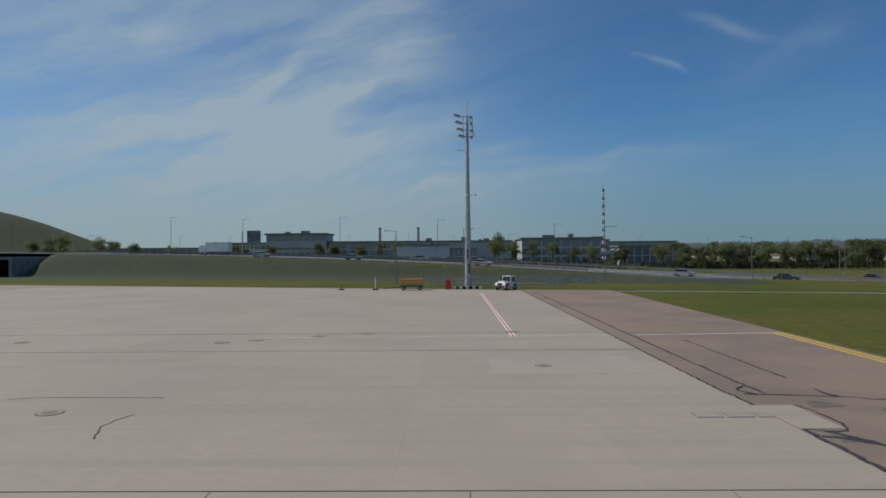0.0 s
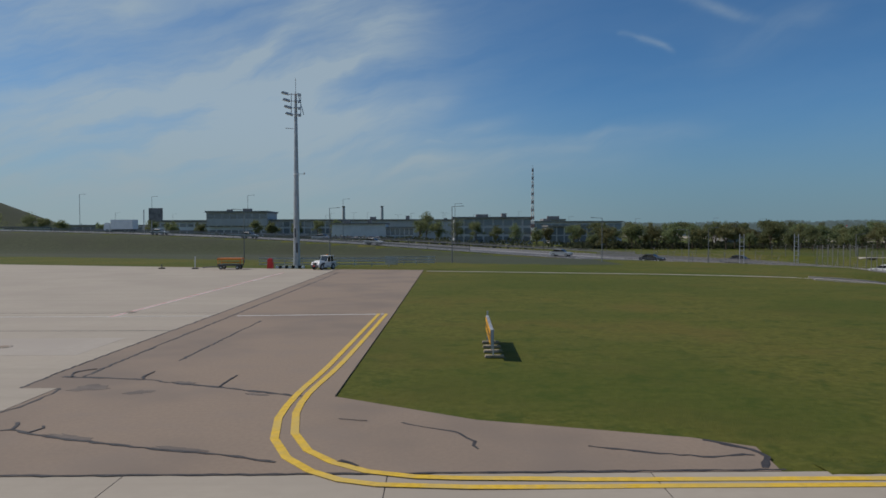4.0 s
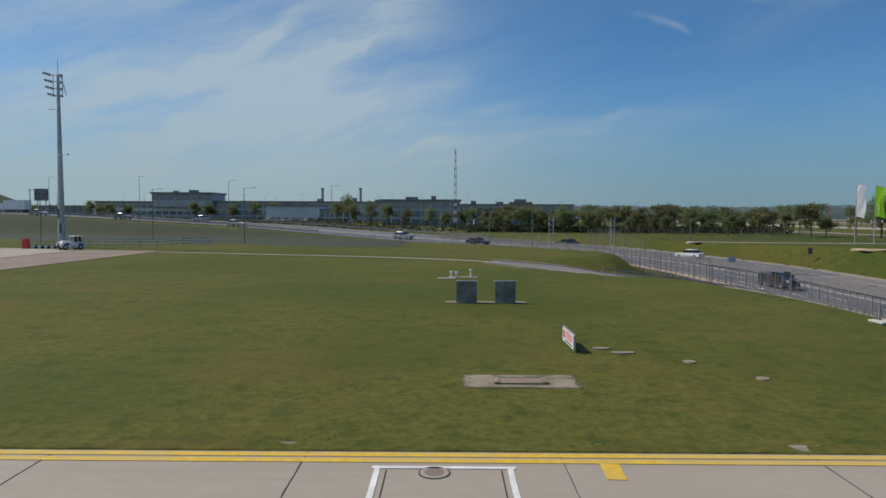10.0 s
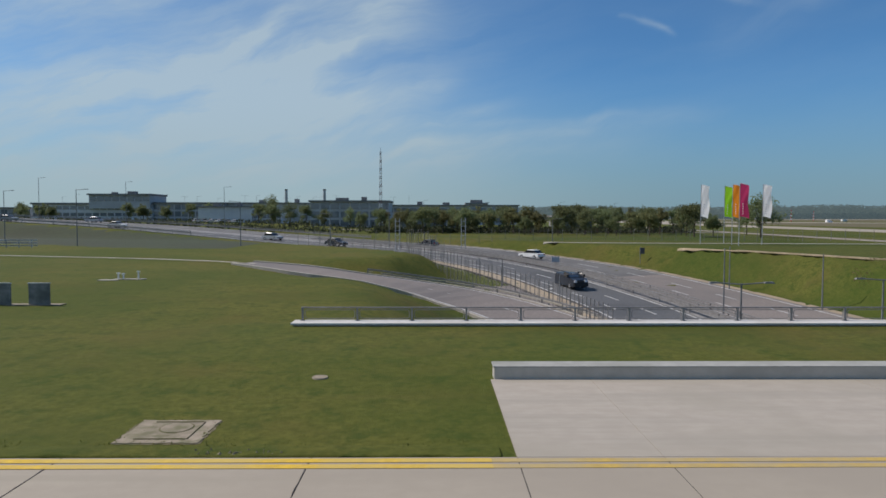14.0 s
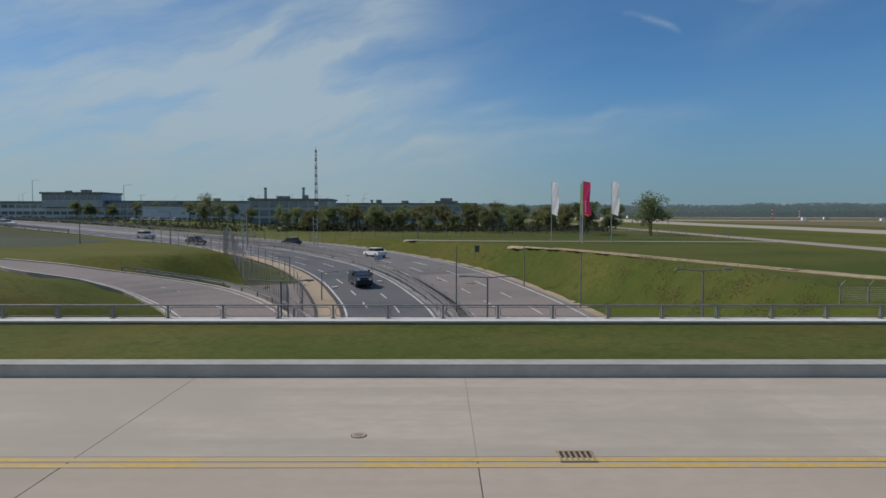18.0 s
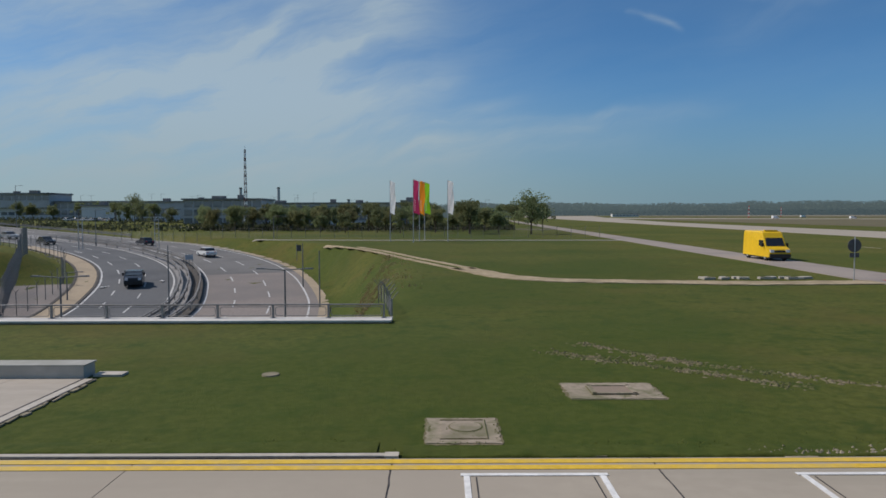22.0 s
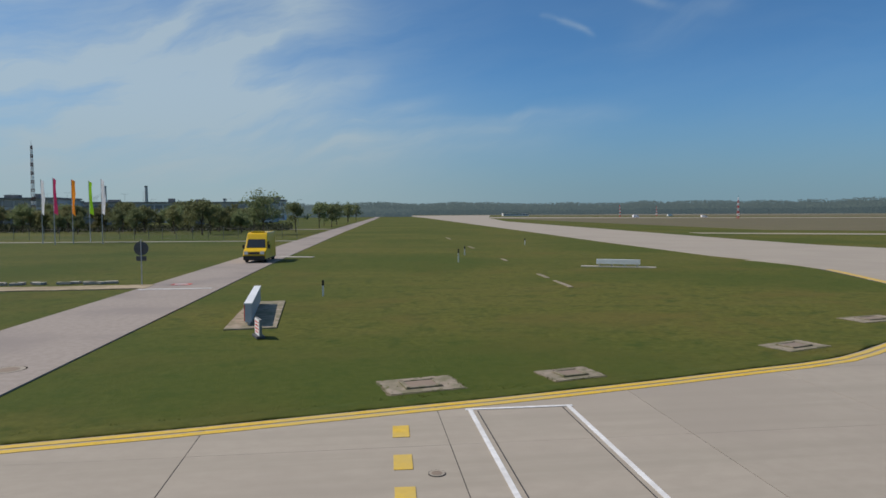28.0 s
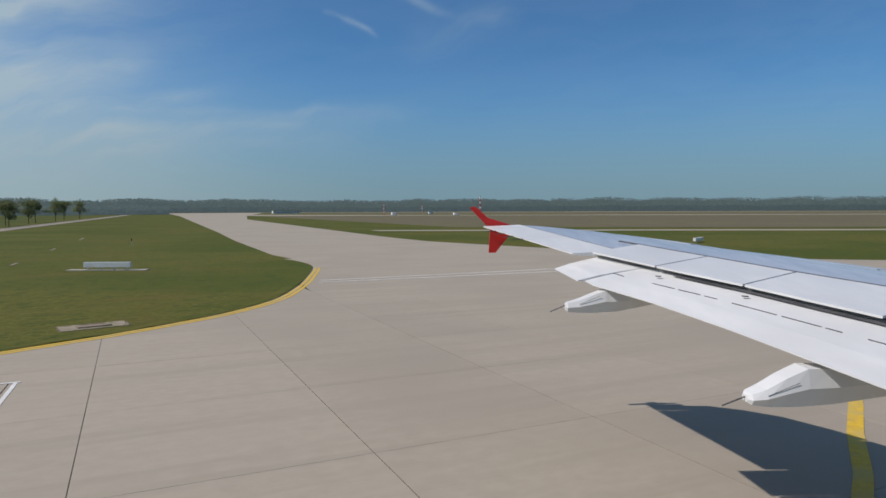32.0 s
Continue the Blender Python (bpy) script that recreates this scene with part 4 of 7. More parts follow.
# ---- road furniture ----
def guard_rail(off, first, last, label):
    line = MAIN[first:last]
    nr = normals(MAIN)[first:last]
    top = tagged(new("guard_rail"), label, "guard rail", "guard rails of the road")
    o = (line[0, 0] + nr[0, 0] * off, line[0, 1] + nr[0, 1] * off, line[0, 2])
    top.location = o
    rail = [[], []]
    for i in range(len(line)):
        p = np.array((line[i, 0] + nr[i, 0] * off, line[i, 1] + nr[i, 1] * off, line[i, 2])) - o
        for k, (z0, z1) in enumerate(((0.50, 0.80), (0.95, 1.03))):
            a, b = p[:2] - nr[i] * 0.05, p[:2] + nr[i] * 0.05
            rail[k].append([(a[0], a[1], p[2] + z0), (b[0], b[1], p[2] + z0), (b[0], b[1], p[2] + z1), (a[0], a[1], p[2] + z1)])
        if i % 2 == 0:
            ob = part("post", POST, RAIL, top)
            ob.location = p
    part("rail", Build().loft(rail[0]), RAIL, top)
    part("rail", Build().loft(rail[1]), RAIL, top)


POST = Build().box((0, 0, 0.5), (0.10, 0.10, 1.0)).mesh("post", RAIL)
guard_rail(1.15, 6, 52, "grey steel guard rail along the road median")
guard_rail(-1.15, 6, 52, "grey steel guard rail along the road median")
guard_rail(0.2, 6, 34, "grey steel guard rail along the road median")
slip_rail = tagged(new("guard_rail"), "pale steel guard rail round the bend of the slip road", "guard rail", "guard rails of the road")
slip_rail.location = SLIP[10, :3]
nr = normals(SLIP)
for z0, z1 in ((0.34, 0.50), (0.0, 0.16)):
    rings = []
    for i in range(10, 25):
        c = SLIP[i, :2] - nr[i] * (SLIP[i, 3] + (0.95 if z0 else 1.5)) - SLIP[10, :2]
        z, e = SLIP[i, 2] - SLIP[10, 2] + 0.2, nr[i] * 0.06
        rings.append([(*(c - e), z + z0), (*(c + e), z + z0), (*(c + e), z + z1), (*(c - e), z + z1)])
    part("rail" if z0 else "kerb", Build().loft(rings), RAIL if z0 else PALE, slip_rail)
for i in range(10, 25):
    c = SLIP[i, :2] - nr[i] * (SLIP[i, 3] + 1.04) - SLIP[10, :2]
    part("post", POST, RAIL, slip_rail).location = (c[0], c[1], SLIP[i, 2] - SLIP[10, 2] - 0.4)
guard_rail(11.0, 60, 112, "grey steel guard rail at the embankment edge")
guard_rail(-14.2, 50, 112, "grey steel guard rail on the far road edge")


def road_point(y, off):
    """Place and bearing on the main road where its middle line reaches y."""
    i = int(np.argmin(np.abs(MAIN[:, 1] - y)))
    nr = normals(MAIN)[i]
    p = MAIN[i, :2] + nr * off
    return p[0], p[1], MAIN[i, 2] + 0.06, math.degrees(math.atan2(-nr[0], nr[1]))


def lamp_post(at, height, arms, label="slender grey steel street lamp post"):
    top = thing("street_lamp", at, label, "street lamp", "street lamps")
    part("pole", Build().tube((0, 0, -0.3), (0, 0, height), 0.085, 0.05, 8), POLE_GREY, top)
    for sx in arms:
        part("arm", Build().tube((0, 0, height - 0.05), (sx * 1.4, 0, height + 0.05), 0.035), POLE_GREY, top)
        part("lamp_head", Build().box((sx * 1.55, 0, height + 0.05), (0.6, 0.22, 0.09), 0, 0.8), RAIL, top)
    return top


def ground_z(x, y):
    return float(terrain(np.array([float(x)]), np.array([float(y)]))[0])


for x, y, ztop, arms in ((121.13, 43.16, 0.93, (-1, 1)), (85.98, 79.41, -0.5, (-1,)), (95.13, 36.81, 0.84, (-1, 1)), (105.5, 62.72, 1.6, ()), (118.6, 68.85, 0.74, ()), (114.27, 81.25, 0.99, ()), (107.0, 42.43, 0.55, (-1, 1)), (91.31, 70.8, -1.6, (1,)),
                         (-8.59, 102.5, 8.2, (-1,)), (23.38, 101.59, 8.6, (1,)), (47.2, 104.94, 6.9, (-1,)), (2.14, 117.61, 9.0, (1,)), (69.68, 118.5, 5.4, (1,)), (61.23, 105.55, 5.0, (-1,)), (99.88, 124.2, 4.2, (1,))):
    z = ground_z(x, y)
    lamp_post((x, y, z), ztop - z, arms)
for k in range(9):
    i = 66 + k * 11
    if i < len(MAIN):
        nr = normals(MAIN)[i]
        x, y = MAIN[i, :2] - nr * 14.0
        z = ground_z(x, y)
        lamp_post((x, y, z), 10.5 + 0.4 * (k % 3), (1,), "tall grey road lamp beside the embankment road")
for x, y, h in ((-24.77, 287.95, 11), (24.74, 290.04, 12), (73.31, 262.23, 11), (96.73, 252.17, 10), (124.34, 246.78, 10), (148.16, 260.21, 10), (8.13, 336.32, 13), (-81.15, 296.32, 12), (-126.21, 306.37, 12), (46.72, 334.31, 13)):
    z = ground_z(x, y)
    lamp_post((x, y, z), h, (1,), "distant thin street lamp among the buildings")


for k in range(15):
    x, y = -118 + 13.2 * k + 3 * math.sin(k * 2.1), 352 + 6 * math.sin(k * 1.3)
    z = ground_z(x, y)
    lamp_post((x, y, z), 15.0 + 0.8 * math.sin(k * 1.9) - z, (1, -1) if k % 2 else (1,), "small thin lamp above the roofs of the offices")


def fence(points, height, label, angled=True, step=2.5, strands=8):
    line = spline([(*p, 0) for p in points], step)
    line[:, 2] = terrain(line[:, 0], line[:, 1]) + 0.03
    top = tagged(new("wire_fence"), label, "fence", "security fences")
    top.location = line[0, :3]
    o = line[0, :3]
    post = Build().box((0, 0, height / 2 - 0.1), (0.06, 0.06, height + 0.2))
    if angled:
        post.tube((0, 0, height), (0.28, 0, height + 0.35), 0.02, n=5).tube((0, 0, height), (-0.28, 0, height + 0.35), 0.02, n=5)
    post = post.mesh("post", RAIL)
    for i in range(len(line)):
        ob = part("post", post, RAIL, top)
        ob.location = line[i, :3] - o
    for k in range(strands):
        w = Build()
        z = height * (k + 0.5) / strands
        for i in range(len(line) - 1):
            w.tube(line[i, :3] - o + (0, 0, z), line[i + 1, :3] - o + (0, 0, z), 0.009, n=4, caps=False)
        tagged(part("wire_mesh", w, RAIL, top), "", "", "", "stuff")
    return top


def offset_points(off, idx):
    nr = normals(MAIN)
    return [tuple(MAIN[i, :2] + nr[i] * off) for i in idx]


fence(offset_points(14.3, range(12, 48, 5)), 2.3, "dark weathered wire mesh fence on steel posts")
fence([(92.0, 52.0), (89.2, 63.0), (83.0, 74.5), (77.0, 86.0), (74.0, 92.0)], 3.6, "tall dark close-meshed wire fence between the two roads", False, 0.8, 14)
fence([(129.2, 28.2), (128.6, 33.0), (127.6, 39.0)], 0.85, "wire fence with angled post tops beside the slope", True, 1.6)
fence([(65.69, 136.1), (86.46, 129.01), (113.37, 126.96), (139.11, 125.31), (160.69, 124.19)], 2.0, "thin wire fence in front of the trees")

marker = thing("median_marker", (95.2, 94.9, ground_z(95.2, 94.9)), "cluster of slim grey posts with a narrow board on the median", "sign")
for k in range(3):
    part("post", Build().tube((k * 0.45 - 0.45, 0, -0.2), (k * 0.45 - 0.45, 0, 1.9), 0.05, n=6), POLE_GREY, marker)
part("board", Build().box((0, -0.06, 1.35), (1.1, 0.04, 0.7)), SIGN_BACK, marker)
post_sign = thing("post_sign", (109.25, 100.87, ground_z(109.25, 100.87)), "small sign board on a thin post, dark from behind", "sign")
part("post", Build().tube((0, 0, -0.2), (0, 0, 2.9), 0.05, n=6), POLE_GREY, post_sign)
part("board", Build().box((0.3, 0.05, 2.3), (0.75, 0.04, 0.95)), DARK_STEEL, post_sign)

# rails behind the apron
for x0, x1, y, n in ((-3.3, 15.7, 91.0, 8), (13.6, 20.8, 95.8, 4)):
    top = thing("barrier_rail", (x0, y, ground_z(x0, y)), "low grey steel barrier rail behind the apron", "barrier", "apron barriers")
    for z in (0.35, 0.75, 1.15):
        part("rail", Build().box(((x1 - x0) / 2, 0, z), (x1 - x0, 0.06, 0.16)), STEEL, top)
    for k in range(n):
        part("post", Build().box(((x1 - x0) * (k + 0.5) / n, 0.06, 0.6), (0.09, 0.09, 1.3)), STEEL, top)

# underpass under the embankment road
portal = thing("underpass", (-112.47, 171.7, -0.3), "dark concrete underpass below the embankment road", "underpass")
part("side_wall", Build().box((-8.6, 6, 2.2), (0.8, 46, 5.2)), WALL_GREY, portal)
part("side_wall", Build().box((8.6, 6, 2.2), (0.8, 46, 5.2)), WALL_GREY, portal)
part("deck", Build().box((0, 6, 4.70), (18, 30, 0.7), -9.0), WALL_GREY, portal, "grey concrete deck")
part("back_wall", Build().box((0, 29, 2.2), (18, 0.6, 5.2)), WALL_GREY, portal)


# ---- floodlight mast ----
def build_mast():
    top = thing("floodlight_mast", (2.2, 89.6, 0), "tall tapered galvanised steel floodlight mast on the apron edge", "light mast")
    rings = []
    for z, r in ((0, 0.50), (0.4, 0.48), (2.0, 0.45), (12.5, 0.31), (22.0, 0.18), (23.2, 0.16)):
        rings.append([(r * math.cos(a * math.pi / 6), r * math.sin(a * math.pi / 6), z) for a in range(12)])
    part("pole", Build().loft(rings), STEEL, top, smooth=False)
    part("base_plate", Build().tube((0, 0, 0), (0, 0, 0.12), 0.95, 0.95, 12), WALL_GREY, top)
    part("collar", Build().tube((0, 0, 12.4), (0, 0, 12.55), 0.37, 0.37, 12), WHITE, top)
    part("sensor", Build().tube((0.3, 0, 12.48), (1.1, 0, 12.5), 0.03).box((1.1, 0, 12.55), (0.18, 0.14, 0.26)), WHITE, top)
    part("door_panel", Build().box((0.12, -0.44, 2.6), (0.28, 0.10, 1.3)), DARK_STEEL, top)
    part("door_panel", Build().box((-0.1, -0.42, 4.6), (0.22, 0.10, 1.2)), DARK_STEEL, top)
    part("conduit", Build().tube((0.28, -0.42, 0.1), (0.15, -0.30, 9.0), 0.04), STEEL, top)
    part("antenna", Build().tube((0, 0, 23.0), (0, 0, 25.3), 0.05, 0.03), STEEL, top)
    frame_b = Build()
    for sx in (-0.55, 0.7):
        frame_b.tube((sx, -0.2, 20.2), (sx, -0.2, 23.2), 0.05)
    for z in (20.4, 21.3, 22.2, 23.1):
        frame_b.tube((-1.0, -0.2, z), (0.75, -0.2, z), 0.05)
    frame_b.tube((0.25, 0.1, 23.3), (1.05, 0.1, 20.4), 0.05)
    part("head_frame", frame_b, STEEL, top)
    part("bracket", Build().tube((-1.4, -0.1, 18.6), (0.1, 0, 18.5), 0.04), STEEL, top)
    for k in range(4):
        lamp = part("floodlight", Build().box((-1.35 + k * 0.18, -0.25, 23.25 - k * 0.92), (1.0, 0.6, 0.24), 12, 0.8, 0, 14), STEEL, top)
        part("lens", Build().box((-1.38 + k * 0.18, -0.28, 23.11 - k * 0.92), (0.8, 0.45, 0.06), 12, 1, 0, 14), LAMP_GLASS, lamp)
        part("floodlight", Build().box((0.55, -0.3, 23.0 - k * 0.9), (0.35, 0.5, 0.30), 0, 0.8), STEEL, top)


build_mast()

# striped barrier and red box at the mast, cart, tow tractor
barrier = thing("striped_barrier", (0.33, 86.37, 0), "low black and white striped kerb barrier at the mast foot", "barrier")
for k in range(9):
    part("block", Build().box((k * 0.42, 0, 0.17), (0.40, 0.35, 0.34), 0, 0.9), WHITE if k % 2 == 0 else BLACK, barrier)
hydrant = thing("red_container", (-0.49, 86.16, 0), "upright red equipment container on the apron", "container")
part("body", Build().box((0, 0, 0.6), (0.75, 0.6, 1.2), 0, 0.85), RED, hydrant)
part("lid", Build().box((0, 0, 1.24), (0.5, 0.45, 0.16), 0, 0.7), RED, hydrant)
for x in (-14.3, -9.85):
    cone = thing("marker_post", (x, 85.2 + 0.5 * (x < -10), 0), "small dark marker foot with a pole on the apron", "marker")
    part("foot", Build().box((0, 0, 0.08), (0.8, 0.4, 0.16), 0, 0.8), BLACK, cone)
    part("stem", Build().tube((0, 0, 0.1), (0, 0, 1.6 if x > -10 else 0.6), 0.06), WHITE if x > -10 else DARK_STEEL, cone)


def wheel_mesh(r, w):
    return Build().tube((0, -w / 2, 0), (0, w / 2, 0), r, r, 14)


def add_wheel(top, at, r, w):
    tyre = part("wheel", wheel_mesh(r, w), BLACK, top)
    tyre.location = at
    part("rim", Build().tube((0, -w / 2 - 0.01, 0), (0, w / 2 + 0.01, 0), r * 0.55, r * 0.55, 10), STEEL, tyre)


cart = thing("baggage_cart", (-5.11, 84.59, 0), "orange topped flat baggage cart with drawbar", "cart")
part("bed", Build().box((0, 0, 0.55), (2.9, 1.5, 0.18)), DARK_STEEL, cart)
part("canopy", Build().box((0, 0, 1.30), (3.1, 1.6, 0.24), 0, 0.94), ORANGE, cart, "orange canopy")
for sx in (-1.4, 1.4):
    for sy in (-0.7, 0.7):
        part("post", Build().tube((sx, sy, 0.5), (sx, sy, 1.3), 0.04), ORANGE, cart)
        add_wheel(cart, (sx * 0.75, sy, 0.24), 0.24, 0.16)
for sy in (-0.7, 0.7):
    part("side_bar", Build().tube((-1.4, sy, 0.86), (1.4, sy, 0.86), 0.03), ORANGE, cart)
part("drawbar", Build().tube((-1.4, 0, 0.4), (-3.6, 0.1, 0.2), 0.06), DARK_STEEL, cart)


def build_tractor():
    top = thing("tow_tractor", (6.82, 83.58, 0), "white airport tow tractor parked on the apron edge", "tractor", rz=232)
    top.scale = (0.68, 0.76, 0.82)
    low = [(-2.1, 0.35), (2.1, 0.35), (2.15, 0.75), (1.9, 1.15), (0.4, 1.2), (-2.0, 1.2), (-2.15, 0.8)]
    part("chassis", Build().loft([[(x, -0.95, z) for x, z in low], [(x, 0.95, z) for x, z in low]]), WHITE, top)
    cab = [(-1.7, 1.2), (-0.1, 1.2), (-0.3, 2.05), (-1.55, 2.05)]
    part("cab_glass", Build().loft([[(x, -0.8, z) for x, z in cab], [(x, 0.8, z) for x, z in cab]]), CAR_GLASS, top)
    part("cab_roof", Build().box((-0.92, 0, 2.09), (1.5, 1.75, 0.09)), WHITE, top)
    for x, z in ((-1.66, -1.55), (-0.12, -0.3), (-0.9, -0.92)):
        for sy in (-0.82, 0.82):
            part("pillar", Build().tube((x, sy, 1.2), (z, sy, 2.05), 0.05), WHITE, top)
    part("bumper", Build().box((2.15, 0, 0.55), (0.2, 1.7, 0.35)), DARK_STEEL, top)
    part("beacon", Build().tube((-0.9, 0, 2.13), (-0.9, 0, 2.32), 0.08), ORANGE, top)
    for x in (-1.35, 1.35):
        for sy in (-0.9, 0.9):
            add_wheel(top, (x, sy, 0.45), 0.45, 0.32)
    for sy in (-0.6, 0.6):
        part("headlight", Build().box((2.05, sy, 0.95), (0.12, 0.25, 0.16)), LAMP_GLASS, top)
    part("engine_cover", Build().box((1.0, 0, 1.28), (1.3, 1.3, 0.2), 0, 0.85), WHITE, top)
    part("grille", Build().box((2.13, 0, 0.92), (0.08, 0.8, 0.34)), BLACK, top)
    for sy in (-0.955, 0.955):
        part("side_vent", Build().box((1.0, sy, 0.92), (0.7, 0.03, 0.28)), DARK_STEEL, top)
        part("step", Build().box((-0.1, sy, 0.50), (0.7, 0.16, 0.08)), BLACK, top)
        part("fender", Build().box((-1.35, sy * 0.98, 0.96), (1.15, 0.30, 0.10), 0, 0.9), DARK_STEEL, top)
        part("mirror", Build().box((-0.05, sy * 1.12, 1.75), (0.08, 0.20, 0.30)), BLACK, top)
    part("drawbar_hook", Build().box((2.32, 0, 0.55), (0.22, 0.22, 0.2)), RED, top)
    part("front_step", Build().box((2.2, 0, 0.40), (0.24, 1.2, 0.12)), BLACK, top)


build_tractor()


# ---- vehicles ----
def build_car(at, rz, paint, label, category="car"):
    top = thing("car", at, label, category, "vehicles on the road", rz=rz)
    side = [(-2.15, 0.35), (2.15, 0.35), (2.2, 0.65), (1.95, 0.82), (1.05, 0.92), (-1.6, 0.95), (-2.15, 0.9), (-2.2, 0.6)]
    part("body", Build().loft([[(x * 0.97, -0.86, z) for x, z in side], [(x, -0.80, z) for x, z in side], [(x, 0.80, z) for x, z in side], [(x * 0.97, 0.86, z) for x, z in side]]), paint, top)
    glass = [(-1.75, 0.92), (1.05, 0.90), (0.35, 1.40), (-1.15, 1.42)]
    part("cabin_glass", Build().loft([[(x, -0.72, z) for x, z in glass], [(x, 0.72, z) for x, z in glass]]), CAR_GLASS, top)
    part("roof", Build().box((-0.40, 0, 1.43), (1.55, 1.36, 0.06), 0, 0.92), paint, top)
    for x in (-1.35, 1.35):
        for sy in (-0.78, 0.78):
            add_wheel(top, (x, sy, 0.32), 0.32, 0.22)
    for sy in (-0.6, 0.6):
        part("headlight", Build().box((2.12, sy, 0.68), (0.12, 0.3, 0.12)), LAMP_GLASS, top)
        part("tail_light", Build().box((-2.15, sy, 0.78), (0.08, 0.28, 0.12)), RED, top)
    return top


def build_van(at, rz, paint, label, name="van", length=5.9, height=2.55, group=""):
    top = thing(name, at, label, "van", group, rz=rz)
    h, l = height, length / 2
    side = [(-l, 0.35), (l, 0.35), (l + 0.05, 0.75), (l - 0.15, 1.08), (l - 0.85, 1.30), (l - 1.65, h - 0.16), (l - 2.0, h), (-l + 0.12, h), (-l, h - 0.2)]
    rings = []
    for y, k in ((-1.0, 0.0), (-0.93, 1.0), (0.93, 1.0), (1.0, 0.0)):
        rings.append([(x if k else x * 0.985, y if z < 1.3 else y * (1 - 0.10 * (z - 1.3) / (h - 1.3)), z if k else min(z, h - 0.1)) for x, z in side])
    part("body", Build().loft(rings), paint, top)
    zt = min(h - 0.24, 2.12)
    ws = [(l - 0.90, 1.36), (l - 0.86 - 0.80 * (zt - 1.30) / (h - 1.46), zt)]
    part("windscreen", Build().add([(ws[0][0] + 0.03, -0.86, ws[0][1]), (ws[0][0] + 0.03, 0.86, ws[0][1]), (ws[1][0] + 0.03, 0.78, ws[1][1]), (ws[1][0] + 0.03, -0.78, ws[1][1]),
                                    (ws[0][0] - 0.05, -0.86, ws[0][1]), (ws[0][0] - 0.05, 0.86, ws[0][1]), (ws[1][0] - 0.05, 0.78, ws[1][1]), (ws[1][0] - 0.05, -0.78, ws[1][1])],
                                   ((0, 1, 2, 3), (7, 6, 5, 4), (0, 4, 5, 1), (1, 5, 6, 2), (2, 6, 7, 3), (3, 7, 4, 0))), CAR_GLASS, top)
    for sy in (-1, 1):
        part("side_window", Build().box((l - 1.75, sy * 0.965, 1.62), (0.95, 0.06, 0.55)), CAR_GLASS, top)
        part("mirror", Build().box((l - 1.1, sy * 1.14, 1.45), (0.14, 0.22, 0.34)), BLACK, top)
        part("headlight", Build().box((l - 0.02, sy * 0.72, 0.92), (0.16, 0.34, 0.26)), LAMP_GLASS, top)
        for x in (-l + 1.1, l - 0.95):
            add_wheel(top, (x, sy * 0.86, 0.36), 0.36, 0.24)
    part("bumper", Build().box((l + 0.04, 0, 0.48), (0.2, 1.9, 0.34)), BLACK, top)
    part("grille", Build().box((l + 0.02, 0, 0.90), (0.1, 0.95, 0.2)), DARK_PAINT, top)
    part("sill", Build().box((0, 0, 0.34), (length * 0.96, 1.92, 0.2)), BLACK, top)
    return top


yellow_van = build_van((162.9, 65.0, 0.02), -92, VAN_YELLOW, "bright yellow delivery van on the grey service road", "delivery_van", 5.9, 2.75)
part("roof_beacon", Build().box((0.9, 0, 2.80), (0.3, 1.2, 0.12)), VAN_YELLOW, yellow_van)
x, y, z, a = road_point(82.2, 6.3)
build_van((x, y, z), a + 180, DARK_PAINT, "dark blue van driving on the asphalt carriageway", "van", 4.3, 1.75, "vehicles on the road")
for y0, off, paint, lab, turn in ((125.6, 7.5, DARK_PAINT, "dark estate car on the curving asphalt carriageway", 180), (137, 6.0, SILVER, "silver car on the embankment road", 180), (102, -6.6, WHITE, "white car on the concrete carriageway", 0),
                                  (157, 8.5, WHITE, "white car on the embankment road", 180), (167.0, 8.0, SILVER, "silver grey car on the embankment road", 180), (173.0, 8.2, WHITE, "white car on the embankment road", 180), (118.5, -5.5, DARK_PAINT, "dark car on the concrete carriageway", 0), (164, -5.5, SILVER, "silver car on the far carriageway", 0)):
    x, y, z, a = road_point(y0, off)
    build_car((x, y, z), a + turn, paint, lab)


for k in range(6):
    x, y = -16.0 + k * 2.7, 262.0 + k * 1.3
    build_car((x, y, float(terrain(np.array([x]), np.array([y]))[0]) + 0.03), 84, (WHITE, SILVER, WHITE)[k % 3], "pale car parked in front of the hall")


def build_lorry(at, rz):
    top = thing("lorry", at, "white box lorry on the far carriageway", "lorry", "vehicles on the road", rz=rz)
    part("cargo_box", Build().box((-1.0, 0, 2.25), (6.6, 2.45, 2.6)), WHITE, top)
    part("cab", Build().loft([[(x, y, z) for x, z in ((2.5, 0.6), (4.4, 0.6), (4.45, 1.6), (4.15, 2.7), (2.5, 2.75))] for y in (-1.15, 1.15)]), WHITE, top)
    part("windscreen", Build().box((4.36, 0, 2.1), (0.1, 2.0, 0.8), 0, 1, 0, -14), CAR_GLASS, top)
    part("chassis", Build().box((0, 0, 0.75), (8.2, 1.1, 0.3)), BLACK, top)
    for x in (-3.0, -1.9, 3.4):
        for sy in (-1.0, 1.0):
            add_wheel(top, (x, sy, 0.48), 0.48, 0.32)


x, y, z, a = road_point(177.6, -6.0)
build_lorry((x, y, z), a)

